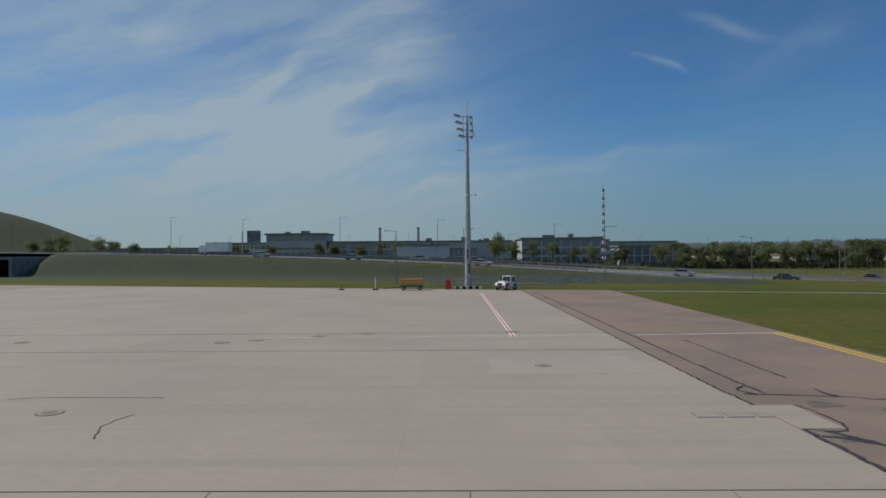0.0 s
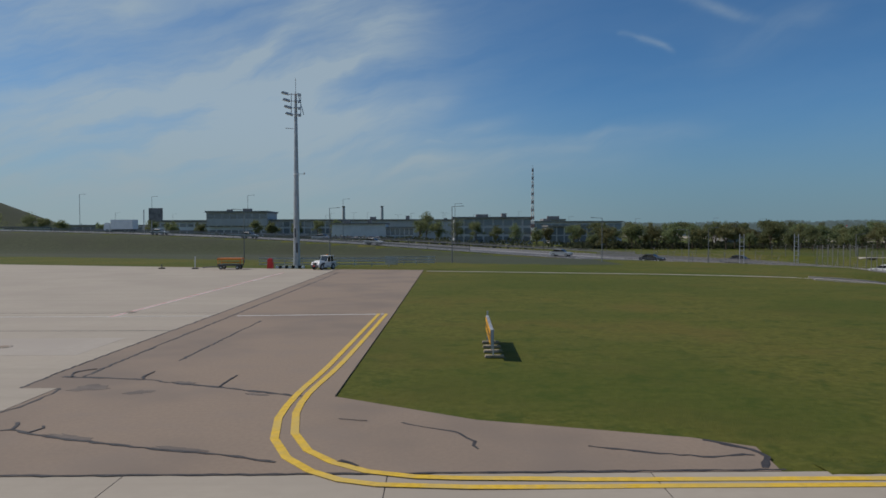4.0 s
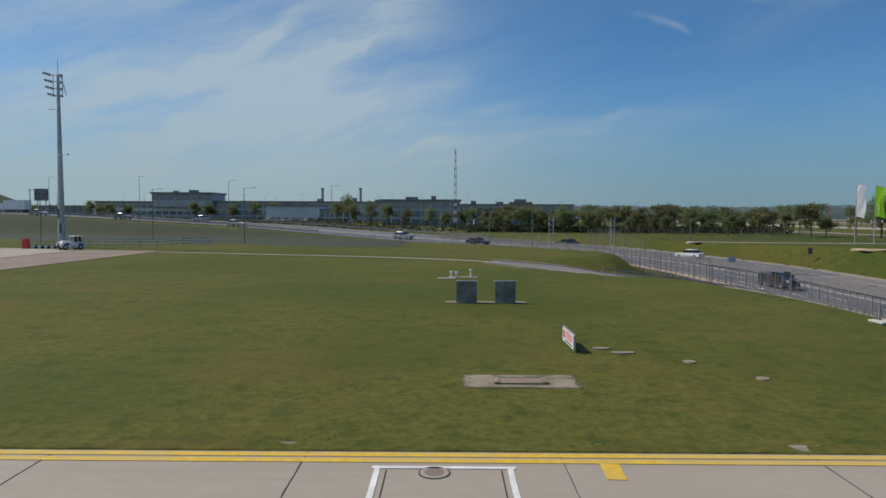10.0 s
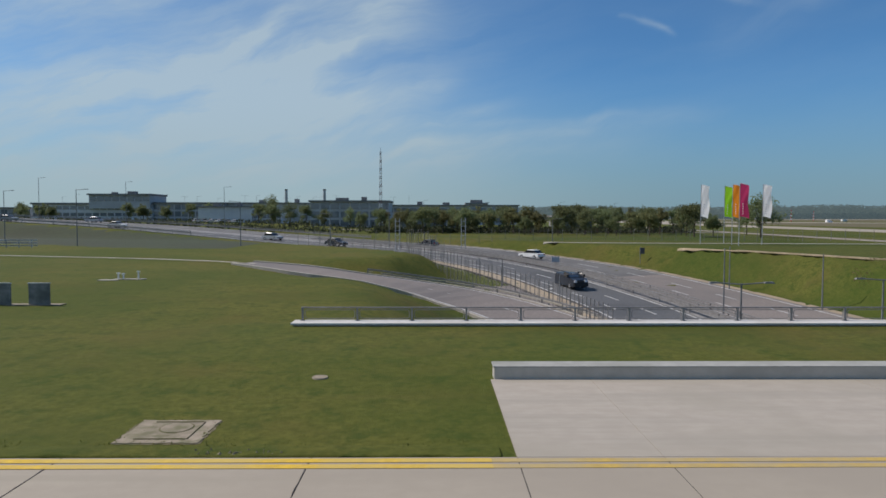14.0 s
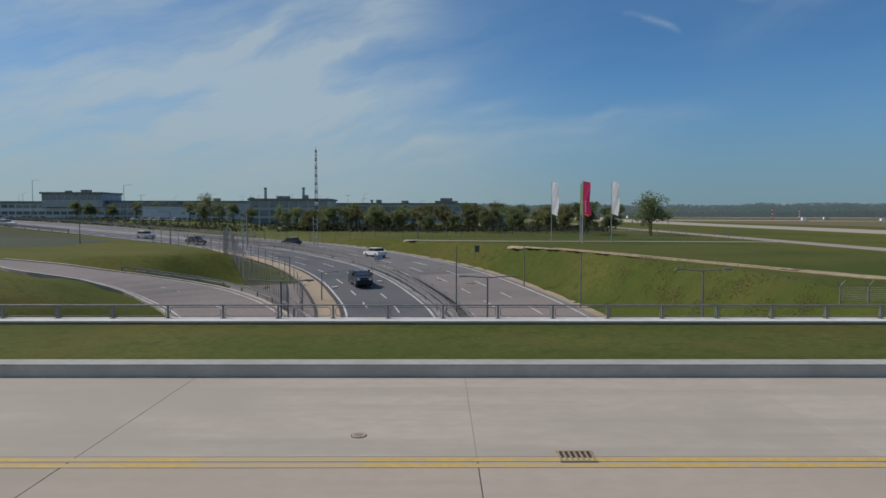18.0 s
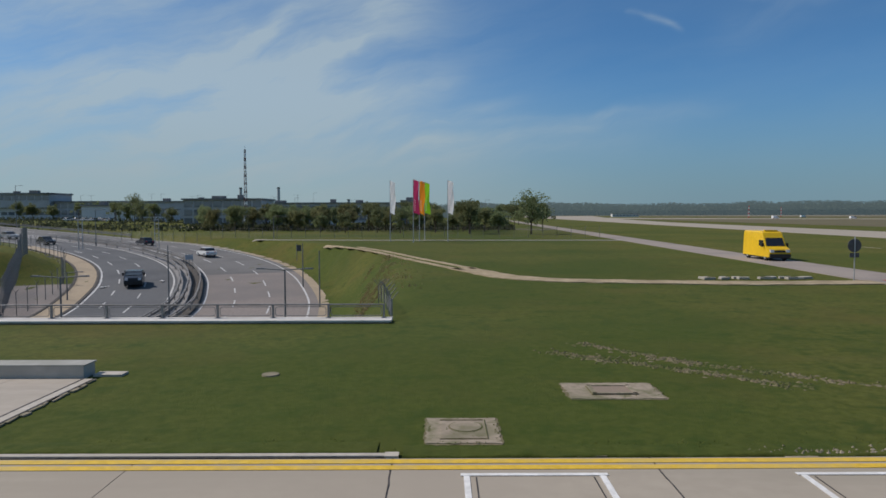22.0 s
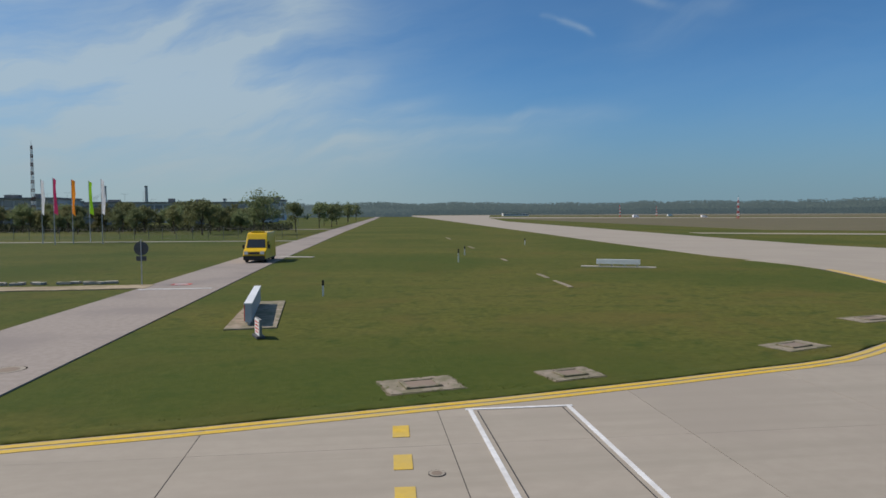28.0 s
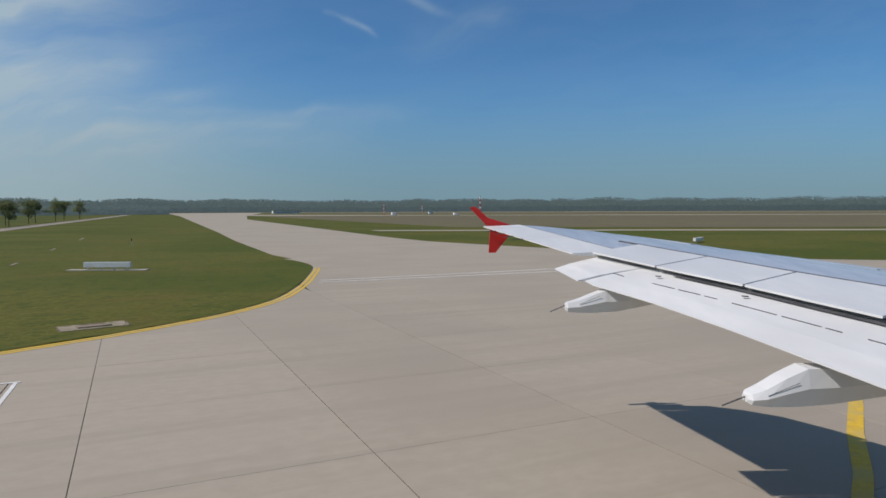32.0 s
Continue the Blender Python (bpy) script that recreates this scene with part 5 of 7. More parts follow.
# ---- signs ----
def build_sign_row():
    top = thing("direction_sign", (23.0, 23.9, 0), "row of yellow taxiway sign panels with grey backs", "sign", rz=-2)
    for k in range(4):
        y = 0.24 + k * 1.04
        p = part("panel", Build().box((0, y, 0.77), (0.09, 1.0, 0.56)), SIGN_BACK, top)
        part("face", Build().box((-0.055, y, 0.77), (0.02, 0.96, 0.51)), SIGN_YELLOW, p, "yellow sign face")
        part("top_rim", Build().box((0, y, 1.06), (0.11, 1.0, 0.025)), STEEL, p)
        part("legend_bar", Build().box((-0.068, y, 0.77), (0.006, 0.5, 0.22)), BLACK, p)
        part("leg", Build().box((0.07, y, 0.52), (0.05, 0.06, 1.02)), STEEL, top)
        part("foot", Build().box((0.12, y, 0.04), (0.72, 0.26, 0.08), 0, 0.92), COVER, top, "weathered concrete foot")
    part("end_post", Build().box((0.02, 4.0, 0.62), (0.06, 0.06, 1.24)), STEEL, top)


build_sign_row()
notice = thing("notice_board", (58.82, 21.6, 0), "low white notice board with red ring and lettering", "sign", rz=1)
part("board", Build().box((0, 0.95, 0.30), (0.04, 1.9, 0.48)), SIGN_BACK, notice, "grey board back")
part("rim", Build().box((0, 0.95, 0.555), (0.06, 1.94, 0.025)), STEEL, notice)
for yy in (0.0, 1.9):
    part("side_rim", Build().box((0, yy, 0.28), (0.06, 0.03, 0.56)), STEEL, notice)
part("face", Build().box((-0.03, 0.95, 0.30), (0.02, 1.84, 0.45)), WHITE, notice, "white printed face")
ring = Build()
for k in range(20):
    a0, a1 = k * math.pi / 10, (k + 1) * math.pi / 10
    ring.tube((-0.045, 1.55 + 0.13 * math.cos(a0), 0.34 + 0.13 * math.sin(a0)), (-0.045, 1.55 + 0.13 * math.cos(a1), 0.34 + 0.13 * math.sin(a1)), 0.02, n=5)
part("red_ring", ring, RED, notice)
for k in range(3):
    part("legend_bar", Build().box((-0.045, 0.7, 0.46 - k * 0.09), (0.006, 1.0, 0.045)), RED, notice)
part("legend_bar", Build().box((-0.045, 0.8, 0.15), (0.006, 1.2, 0.045)), BLACK, notice)
for x, y, w in ((59.85, 22.3, 0.34), (60.4, 21.6, 0.42)):
    lump = thing("flat_stone", (x, y, 0), "flat pale stone lying in the grass", "stone", "flat stones")
    part("stone", Build().prism([(-w, -0.08), (-w * 0.3, -0.2), (w * 0.8, -0.1), (w, 0.1), (w * 0.1, 0.16), (-w * 0.7, 0.1)], -0.04, 0.012), COVER, lump)


def words(text, size, mat, parent, at, rot, name="lettering"):
    cu = bpy.data.curves.new(name, "FONT")
    cu.body, cu.size, cu.extrude, cu.align_x, cu.align_y = text, size, 0.004, "CENTER", "CENTER"
    tmp = new(name, cu)
    me = bpy.data.meshes.new_from_object(tmp.evaluated_get(bpy.context.evaluated_depsgraph_get()))
    bpy.data.objects.remove(tmp)
    me.materials.clear()
    me.materials.append(mat)
    ob = new(name, me)
    ob.parent = parent
    ob.matrix_local = pose(*at, *rot)
    return ob


guard_sign = thing("entry_sign", (168.05, 27.0, 0), "long red and yellow runway entry sign with grey back", "sign", rz=5.4)
part("pad", Build().prism([(-0.9, -0.6), (1.1, -0.6), (1.3, 7.6), (-0.5, 7.6)], -0.06, 0.02), COVER, guard_sign, "worn concrete pad")
part("cabinet", Build().box((0, 3.3, 0.53), (0.26, 6.6, 0.72)), SIGN_BACK, guard_sign)
part("top_edge", Build().box((0, 3.3, 0.905), (0.32, 6.66, 0.05)), WHITE, guard_sign)
part("red_face", Build().box((-0.15, 2.3, 0.53), (0.03, 4.4, 0.66)), RED, guard_sign, "red sign face")
part("yellow_face", Build().box((-0.15, 5.55, 0.53), (0.03, 1.95, 0.66)), SIGN_YELLOW, guard_sign, "yellow sign face")
words("ENTRY", 0.66, WHITE, guard_sign, (-0.172, 3.3, 0.53), (90, 0, -90))
for k in range(3):
    part("legend_bar", Build().box((-0.172, 1.4 - k * 0.42, 0.53), (0.008, 0.24, 0.42)), WHITE, guard_sign)
for k in range(2):
    part("legend_bar", Build().box((-0.172, 5.85 - k * 0.6, 0.53), (0.008, 0.38, 0.42)), BLACK, guard_sign)
for k in range(5):
    part("leg", Build().box((0, 0.3 + k * 1.5, 0.1), (0.12, 0.16, 0.22)), STEEL, guard_sign)
small = thing("small_sign", (168.95, 24.2, 0), "small white sign board with red print in the grass", "sign", rz=20)
part("board", Build().box((0, 0.4, 0.38), (0.08, 0.8, 0.62)), GREY_PANEL, small)
part("face", Build().box((-0.05, 0.4, 0.38), (0.02, 0.76, 0.58)), WHITE, small, "white printed face")
for k in range(4):
    part("legend_bar", Build().box((-0.063, 0.4, 0.56 - k * 0.12), (0.006, 0.60 - 0.1 * (k % 2), 0.05)), RED, small)
part("foot", Build().box((0, 0.4, 0.04), (0.3, 0.8, 0.08)), DARK_STEEL, small)

disc = thing("round_sign", (158.62, 44.13, 0), "round traffic sign on a thin post, seen from its dark back", "sign")
part("post", Build().tube((0, 0, 0), (0, 0, 2.9), 0.035), STEEL, disc)
part("disc", Build().tube((0, 0.02, 2.32), (0, 0.06, 2.32), 0.45, 0.45, 20), DARK_STEEL, disc, "dark disc back")
part("plate", Build().box((0, 0.03, 1.68), (0.62, 0.04, 0.30)), DARK_STEEL, disc)

for px, py, h in ((170.45, 36.4, 0.85), (181.3, 59.9, 1.2), (183.5, 70.4, 0.9), (195.26, 91.1, 0.9)):
    m = thing("edge_marker", (px, py, 0), "slim white edge marker post with dark top", "marker", "edge markers")
    part("stem", Build().box((0, 0, h * 0.35), (0.09, 0.07, h * 0.7)), WHITE, m)
    part("cap", Build().box((0, 0, h * 0.86), (0.12, 0.09, h * 0.34)), BLACK, m)

white_sign = thing("runway_sign", (193.55, 52.5, 0), "long low white sign cabinet standing on a pale pad", "sign", rz=-24)
part("pad", Build().prism([(-3.0, -0.3), (3.0, -0.3), (3.0, 0.4), (-3.0, 0.4)], -0.05, 0.04), PALE, white_sign)
part("cabinet", Build().box((0, 0, 0.42), (3.5, 0.34, 0.38)), WHITE, white_sign)
for k in range(4):
    part("leg", Build().box((-1.5 + k, 0, 0.1), (0.1, 0.1, 0.24)), STEEL, white_sign)
far_sign = thing("runway_sign", (265.28, 63.16, 0), "low white sign cabinet in the far grass", "sign", rz=30)
part("cabinet", Build().box((0, 0, 0.42), (4.2, 0.35, 0.42)), WHITE, far_sign)
for k in range(3):
    part("leg", Build().box((-1.2 + 1.2 * k, 0, 0.1), (0.1, 0.1, 0.26)), STEEL, far_sign)

# two dark panels on a concrete strip, and vent stubs
panels = thing("panel_pair", (54.95, 34.04, 0), "two dark grey upright panels on a pale concrete strip", "panel")
part("footing", Build().box((1.65, 0.15, -0.03), (4.2, 0.6, 0.10)), COVER, panels, "pale concrete strip")
for dx in (0.65, 2.65):
    p = part("panel", Build().box((dx, 0, 0.56), (1.06, 0.10, 1.08)), GREY_PANEL, panels)
    part("rim", Build().box((dx, 0.0, 1.12), (1.12, 0.14, 0.05)), STEEL, p)
stub = thing("vent_stubs", (54.64, 48.05, -0.02), "small white vent pipes on pale concrete plates", "pipe")
for dx, dy, w in ((-0.1, -0.6, 1.3), (1.1, 0.2, 2.2)):
    part("plate", Build().box((dx, dy, 0.01), (w, 0.55, 0.06)), PALE, stub)
for dx, dy, h in ((0.25, 0.2, 0.40), (0.62, 0.2, 0.36), (1.68, 0.25, 0.52)):
    part("pipe", Build().tube((dx, dy, 0), (dx, dy, h), 0.06), WHITE, stub)
    part("cap", Build().tube((dx, dy, h), (dx, dy, h + 0.08), 0.13), WHITE, stub)


# ---- covers, manholes and drains ----
def ragged(w, d, rnd, n=18, rough=0.18):
    out = []
    for k in range(n):
        a = 2 * math.pi * k / n
        c, s = math.cos(a), math.sin(a)
        m = max(abs(c), abs(s))
        r = 1 + rnd.uniform(-rough, rough)
        out.append((w / 2 * c / m * r, d / 2 * s / m * r))
    return out


def shaft_cover(x, y, w, d, rz=0.0, lid="rect"):
    rnd = random.Random(int(x * 13 + y * 7))
    top = thing("shaft_cover", (x, y, 0), "weathered concrete shaft cover sunk in the grass", "cover", "shaft covers", rz=rz)
    part("bare_soil", Build().prism(ragged(w * 1.06, d * 1.08, rnd, 70, 0.03), -0.08, -0.022), SOIL, top, "bare trodden soil around it")
    part("surround", Build().prism(ragged(w, d, rnd, 72, 0.035), -0.08, -0.008), COVER, top)
    weeds = Build()
    for k in range(60):
        a = rnd.uniform(0, 6.283)
        c, s = math.cos(a), math.sin(a)
        m = max(abs(c), abs(s)) * rnd.uniform(0.92, 1.12) if rnd.random() < 0.75 else rnd.uniform(1.2, 3)
        px, py, h = w / 2 * c / m, d / 2 * s / m, rnd.uniform(0.01, 0.03)
        for _ in range(3):
            b = rnd.uniform(0, 6.283)
            weeds.add([(px - h * 0.4, py, -0.03), (px + h * 0.4, py, -0.03), (px + h * math.cos(b), py + h * math.sin(b), h)], ((0, 1, 2),))
    tagged(part("undergrowth", weeds, BLADE, top), "grass and weeds growing in the cracks", "", "", "stuff")
    if lid == "rect":
        part("groove", Build().box((0, 0, 0.0), (w * 0.50, d * 0.56, 0.012)), SOIL, top)
        for s in (-1, 1):
            part("rim", Build().box((s * w * 0.22, 0, 0.008), (w * 0.05, d * 0.54, 0.05)), COVER, top)
            part("rim", Build().box((0, s * d * 0.25, 0.008), (w * 0.48, d * 0.06, 0.05)), COVER, top)
        part("lid", Build().box((0, 0, 0.010), (w * 0.38, d * 0.40, 0.02)), OLD_ASPHALT, top, "brownish lid")
    elif lid == "round":
        part("ring", Build().tube((w * 0.05, d * 0.12, -0.02), (w * 0.05, d * 0.12, 0.004), 0.37, 0.37, 20), SOIL, top)
        part("lid", Build().tube((w * 0.05, d * 0.12, -0.02), (w * 0.05, d * 0.12, 0.012), 0.33, 0.33, 20), COVER, top)
        part("plate", Build().box((w * 0.02, d * 0.02, -0.006), (w * 0.62, d * 0.70, 0.014)), COVER, top)
        for a, b in (((-0.31, -0.36), (0.31, -0.36)), ((0.33, -0.36), (0.33, 0.40)), ((-0.31, 0.40), (0.31, 0.40))):
            part("groove", Build().tube((w * a[0], d * a[1], 0.0), (w * b[0], d * b[1], 0.0), 0.012, n=5), SOIL, top)
    return top


for x, y, w, d, rz, lid in ((56.62, 17.75, 2.95, 1.35, 0, "rect"), (135.62, 16.91, 2.3, 1.5, 0, "rect"), (131.75, 13.85, 1.5, 1.6, 0, "round"), (174.08, 17.11, 2.0, 1.4, 12, "rect"), (178.32, 17.72, 1.6, 1.2, 14, "rect"),
                            (186.97, 20.47, 2.0, 1.2, 20, "rect"), (193.81, 25.25, 2.4, 1.3, 12, "rect"), (72.28, 13.85, 1.7, 1.5, 0, "round")):
    shaft_cover(x, y, w, d, rz, lid)
for x, y, r in ((74.66, 18.58, 0.30), (126.52, 18.7, 0.32), (62.14, 20.3, 0.26), (63.41, 18.2, 0.24)):
    c = thing("small_cover", (x, y, 0), "small pale concrete cap lying in the grass", "cover", "small covers")
    part("disc", Build().tube((0, 0, -0.05), (0, 0, 0.008), r * 0.8, r * 0.74, 14), COVER, c)
for x, y, w in ((51.49, 12.75, 0.62), (57.44, 12.75, 0.62), (61.61, 12.75, 0.6), (68.58, 12.75, 0.6), (134.1, 12.68, 0.55), (137.93, 12.55, 0.6)):
    c = thing("edge_pad", (x, y - 0.2, -0.015), "small pale concrete pad at the taxiway edge", "pad", "edge pads")
    part("pad", Build().box((0, 0, -0.005), (w, 0.36, 0.05)), COVER, c)


for x, y, w, d in ((150.3, 13.15, 2.2, 0.55), (155.6, 13.2, 2.0, 0.9), (158.4, 13.6, 1.4, 1.3), (160.1, 16.6, 0.7, 2.6), (144.0, 12.95, 1.6, 0.35), (76.5, 12.8, 1.6, 0.35), (41.0, 12.85, 1.8, 0.4), (44.5, 12.8, 1.4, 0.35)):
    rnd = random.Random(int(x * 9))
    patch = thing("bare_patch", (x, y - 0.18, 0), "patch of bare dry soil at the grass edge", "soil", "bare patches")
    part("soil", Build().prism(ragged(w, d, rnd, 64, 0.13), -0.08, -0.020), SOIL, patch)


def manhole(x, y, r, parent_label="round cast iron manhole cover in the concrete"):
    top = thing("manhole", (x, y, 0.012), parent_label, "manhole", "manholes")
    part("frame", Build().tube((0, 0, -0.03), (0, 0, 0.002), r, r, 24), TAR, top)
    part("seat", Build().tube((0, 0, -0.03), (0, 0, 0.004), r * 0.92, r * 0.92, 24), CONCRETE, top)
    part("lid", Build().tube((0, 0, -0.03), (0, 0, 0.007), r * 0.62, r * 0.62, 20), OLD_ASPHALT, top)


for x, y, r in ((3.68, 26.65, 0.36), (-11.64, 18.88, 0.38), (162.41, 20.29, 0.48), (173.83, 11.06, 0.15), (158.9, 13.9, 0.35), (54.41, 11.2, 0.28), (88.0, 13.4, 0.16), (102.3, 13.41, 0.16), (116.83, 13.49, 0.16)):
    manhole(x, y, r)
for x, y in ((-22.83, 34.76), (-11.97, 34.28), (-10.44, 35.12), (-7.43, 36.69), (-4.81, 37.87), (3.39, 38.28)):
    manhole(x, y, 0.38, "small dark fuel pit lid in the apron")


crack([(-14.1, 20.65), (-13.4, 20.95), (-11.5, 20.95), (-9.2, 20.87)], 0.06, apron, "apron_crack", 0.008, 0.02)
crack([(-9.1, 18.7), (-9.3, 17.4), (-8.85, 16.1)], 0.05, apron, "apron_crack", 0.008, 0.05)
part("pale_patch", sheet([(1.5, 24.7), (7.6, 24.8), (7.55, 28.9), (1.55, 28.7)], 0.006), PATCH, apron, "paler replaced concrete patch")


def grate(x, y, w=0.62, d=0.5):
    top = thing("drain_grate", (x, y, 0.004), "rusty iron drain grate beside the yellow lines", "drain", "drains")
    part("pit", Build().box((0, 0, -0.01), (w, d, 0.03)), TAR, top)
    for sy in (-1, 1):
        part("frame", Build().box((0, sy * d / 2, 0.01), (w + 0.06, 0.05, 0.03)), DIRT, top)
    for k in range(7):
        part("bar", Build().box((-w / 2 + w * k / 6, 0, 0.012), (0.035, d, 0.025)), DIRT, top)


for x in (93.8, 106.5, 119.2):
    grate(x, 12.20)
channel = thing("drain_channel", (9.55, 18.3, 0), "faint slotted drain cover strip in the concrete", "drain")
for k in range(3):
    c = part("rim", Build().box((-0.8 - k * 0.85, 0, 0.008), (0.74, 0.54, 0.012)), WALL_GREY, channel)
    part("cover", Build().box((-0.8 - k * 0.85, 0, 0.012), (0.64, 0.44, 0.012)), CONCRETE, c)

# torn up ground and loose slabs beside the tracks
scar = tagged(new("torn_soil"), "bare torn up soil with dry clods in the grass", "soil", "", "stuff")
b = Build()
rnd = random.Random(8)
for (x0, y0), (x1, y1), n in (((134.8, 21.8), (140.7, 17.2), 330), ((136.0, 23.2), (138.9, 19.9), 170), ((137.6, 20.9), (142.9, 17.1), 210), ((135.4, 21.2), (136.6, 20.2), 90)):
    for k in range(n):
        t = rnd.random()
        wide = 0.16 + 0.14 * noise.noise(Vector((t * 9, x0, y0)))
        x, y = x0 + (x1 - x0) * t + rnd.gauss(0, wide), y0 + (y1 - y0) * t + rnd.gauss(0, wide)
        r, h = rnd.uniform(0.03, 0.11), rnd.uniform(0.012, 0.045)
        a = rnd.uniform(0, 6.28)
        rim = [(x + r * rnd.uniform(0.7, 1.5) * math.cos(a + q * 1.047), y + r * rnd.uniform(0.6, 1.1) * math.sin(a + q * 1.047), -0.035) for q in range(6)]
        b.add(rim + [(x + rnd.uniform(-0.3, 0.3) * r, y + rnd.uniform(-0.3, 0.3) * r, h - 0.02)], [(q, (q + 1) % 6, 6) for q in range(6)])
part("clods", b, SOIL, scar)
for x, y, w in ((150.49, 45.52, 3.2), (154.83, 45.55, 3.0)):
    slab_pile = thing("loose_slabs", (x, y, 0), "pale broken concrete slabs beside the dirt track", "slab", "loose slabs")
    rnd = random.Random(int(x))
    for k in range(9):
        part("piece", Build().box((rnd.uniform(-w / 2, w / 2), rnd.uniform(-0.3, 0.3), 0.06), (rnd.uniform(0.4, 0.9), rnd.uniform(0.3, 0.5), 0.14), rnd.uniform(-20, 20)), PALE, slab_pile)
marks = thing("road_stop_marking", (161.44, 41.16, 0.02), "red and white stop marking painted across the service road", "marking")
part("bar", Build().box((0, 0, 0.008), (4.2, 0.28, 0.012)), WHITE_LINE, marks)
part("red_patch", Build().box((-0.3, 2.6, 0.008), (1.2, 0.8, 0.012)), RED_LINE, marks)
part("white_patch", Build().box((-0.3, 2.6, 0.016), (0.8, 0.35, 0.008)), WHITE_LINE, marks)


# ---- flags ----
def build_flag(x, y, mat, label, seed):
    top = thing("flag", (x, y, ground_z(x, y)), label, "flag", "row of banner flags", rz=-50)
    h = 10.0
    part("pole", Build().tube((0, 0, 0), (0, 0, h + 0.1), 0.07, 0.045), STEEL, top)
    rnd = random.Random(seed)
    ph = rnd.uniform(0, 6)
    cols, rows = 7, 16
    front = []
    for j in range(rows + 1):
        z = h - 5.3 * j / rows
        for i in range(cols + 1):
            u = i / cols
            bow = 0.10 * math.sin(3.2 * u + 0.35 * j + ph) * u + 0.03 * math.sin(9 * u + 0.8 * j)
            front.append((0.06 + 1.48 * u * (0.92 + 0.08 * math.sin(j * 0.5 + ph)), bow, z - 0.38 * u * u - 0.10 * u * math.sin(ph + j)))
    n = len(front)
    faces = [(j * (cols + 1) + i, j * (cols + 1) + i + 1, (j + 1) * (cols + 1) + i + 1, (j + 1) * (cols + 1) + i) for j in range(rows) for i in range(cols)]
    back = [(p[0], p[1] + 0.015, p[2]) for p in front]
    b = Build().add(front + back, faces + [tuple(n + q for q in reversed(f)) for f in faces])
    cloth = part("cloth", b, mat, top, smooth=True)
    for k in range(5):
        part("legend_bar", Build().box((0.62 + 0.02 * math.sin(k + ph), -0.14, h - 3.3 - k * 0.38), (0.16, 0.006, 0.16)), SIGN_BACK if mat is FLAG_WHITE else FLAG_WHITE, top)
    part("arm", Build().tube((0, 0, h - 0.02), (1.48, 0, h - 0.30), 0.022), STEEL, top)


FLAG_WHITE = cloth_material("flag_white", (0.93, 0.93, 0.93))
for x, y, c, lab in ((122.63, 111.38, (0.78, 0.78, 0.80), "white banner flag on a tall grey pole"), (126.72, 106.06, (0.62, 0.07, 0.20), "crimson banner flag on a tall grey pole"), (127.54, 110.43, (0.95, 0.40, 0.05), "orange banner flag on a tall grey pole"),
                     (128.26, 115.19, (0.40, 0.74, 0.05), "lime green banner flag on a tall grey pole"), (132.23, 109.62, (0.78, 0.78, 0.80), "white banner flag on a tall grey pole")):
    build_flag(x, y, FLAG_WHITE if c[2] > 0.5 else cloth_material("flag_cloth", c), lab, int(x * 10))


# ---- towers and chimneys ----
def lattice(x, y, z0, z1, w, seg, colours, label, name="lattice_mast"):
    top = thing(name, (x, y, z0), label, "mast")
    n = int((z1 - z0) / seg)
    for k in range(n):
        b = Build()
        a0, a1 = w * (1 - 0.6 * k / n) / 2, w * (1 - 0.6 * (k + 1) / n) / 2
        for sx, sy in ((-1, -1), (1, -1), (1, 1), (-1, 1)):
            b.tube((sx * a0, sy * a0, k * seg), (sx * a1, sy * a1, (k + 1) * seg), 0.07, n=5)
        for (p, q) in (((-1, -1), (1, -1)), ((1, -1), (1, 1)), ((1, 1), (-1, 1)), ((-1, 1), (-1, -1))):
            b.tube((p[0] * a0, p[1] * a0, k * seg), (q[0] * a1, q[1] * a1, (k + 1) * seg), 0.045, n=4)
            b.tube((q[0] * a0, q[1] * a0, k * seg), (p[0] * a1, p[1] * a1, (k + 1) * seg), 0.045, n=4)
        part("section", b, colours[k % len(colours)], top)
    part("spike", Build().tube((0, 0, n * seg), (0, 0, n * seg + 1.4), 0.05), DARK_STEEL, top)
    return top


DARK_RED = plain("dark_red", (0.12, 0.04, 0.04), 0.6)
lattice(57.31, 251.01, 2.0, 29.0, 1.1, 1.5, (WHITE, DARK_RED), "tall thin lattice mast in dark and white bands")
for x, y, h in ((426.45, 424.68, 16.0), (448.72, 689.13, 13.8), (563.54, 848.55, 12.8)):
    lattice(x, y, 0.0, h, 1.2, 1.8, (RED, WHITE), "red and white striped lattice mast on the airfield")
for x, y, z in ((-73.55, 677.74, 30.0), (-34.23, 673.95, 30.0), (30.56, 715.85, 20.0)):
    ch = thing("chimney", (x, y, ground_z(x, y)), "slim grey brown industrial chimney in the distance", "chimney", "chimneys")
    part("shaft", Build().tube((0, 0, 0), (0, 0, z), 1.9, 1.35, 12), FACADE_DARK, ch)
    part("rim", Build().tube((0, 0, z - 1.2), (0, 0, z), 1.6, 1.6, 12), DARK_STEEL, ch)
board = thing("sign_gantry", (-51.94, 173.51, ground_z(-51.94, 173.51)), "dark rectangular sign board on twin posts by the road", "sign")
part("board", Build().box((0, 0, 9.6 - board.location.z), (3.5, 0.4, 3.1)), GREY_PANEL, board)
for sx in (-3.2, -1.2, 1.0):
    part("post", Build().tube((sx, 0.3, -1), (sx, 0.3, 10.0 - board.location.z + (sx < -3) * 0.8), 0.12), STEEL, board)

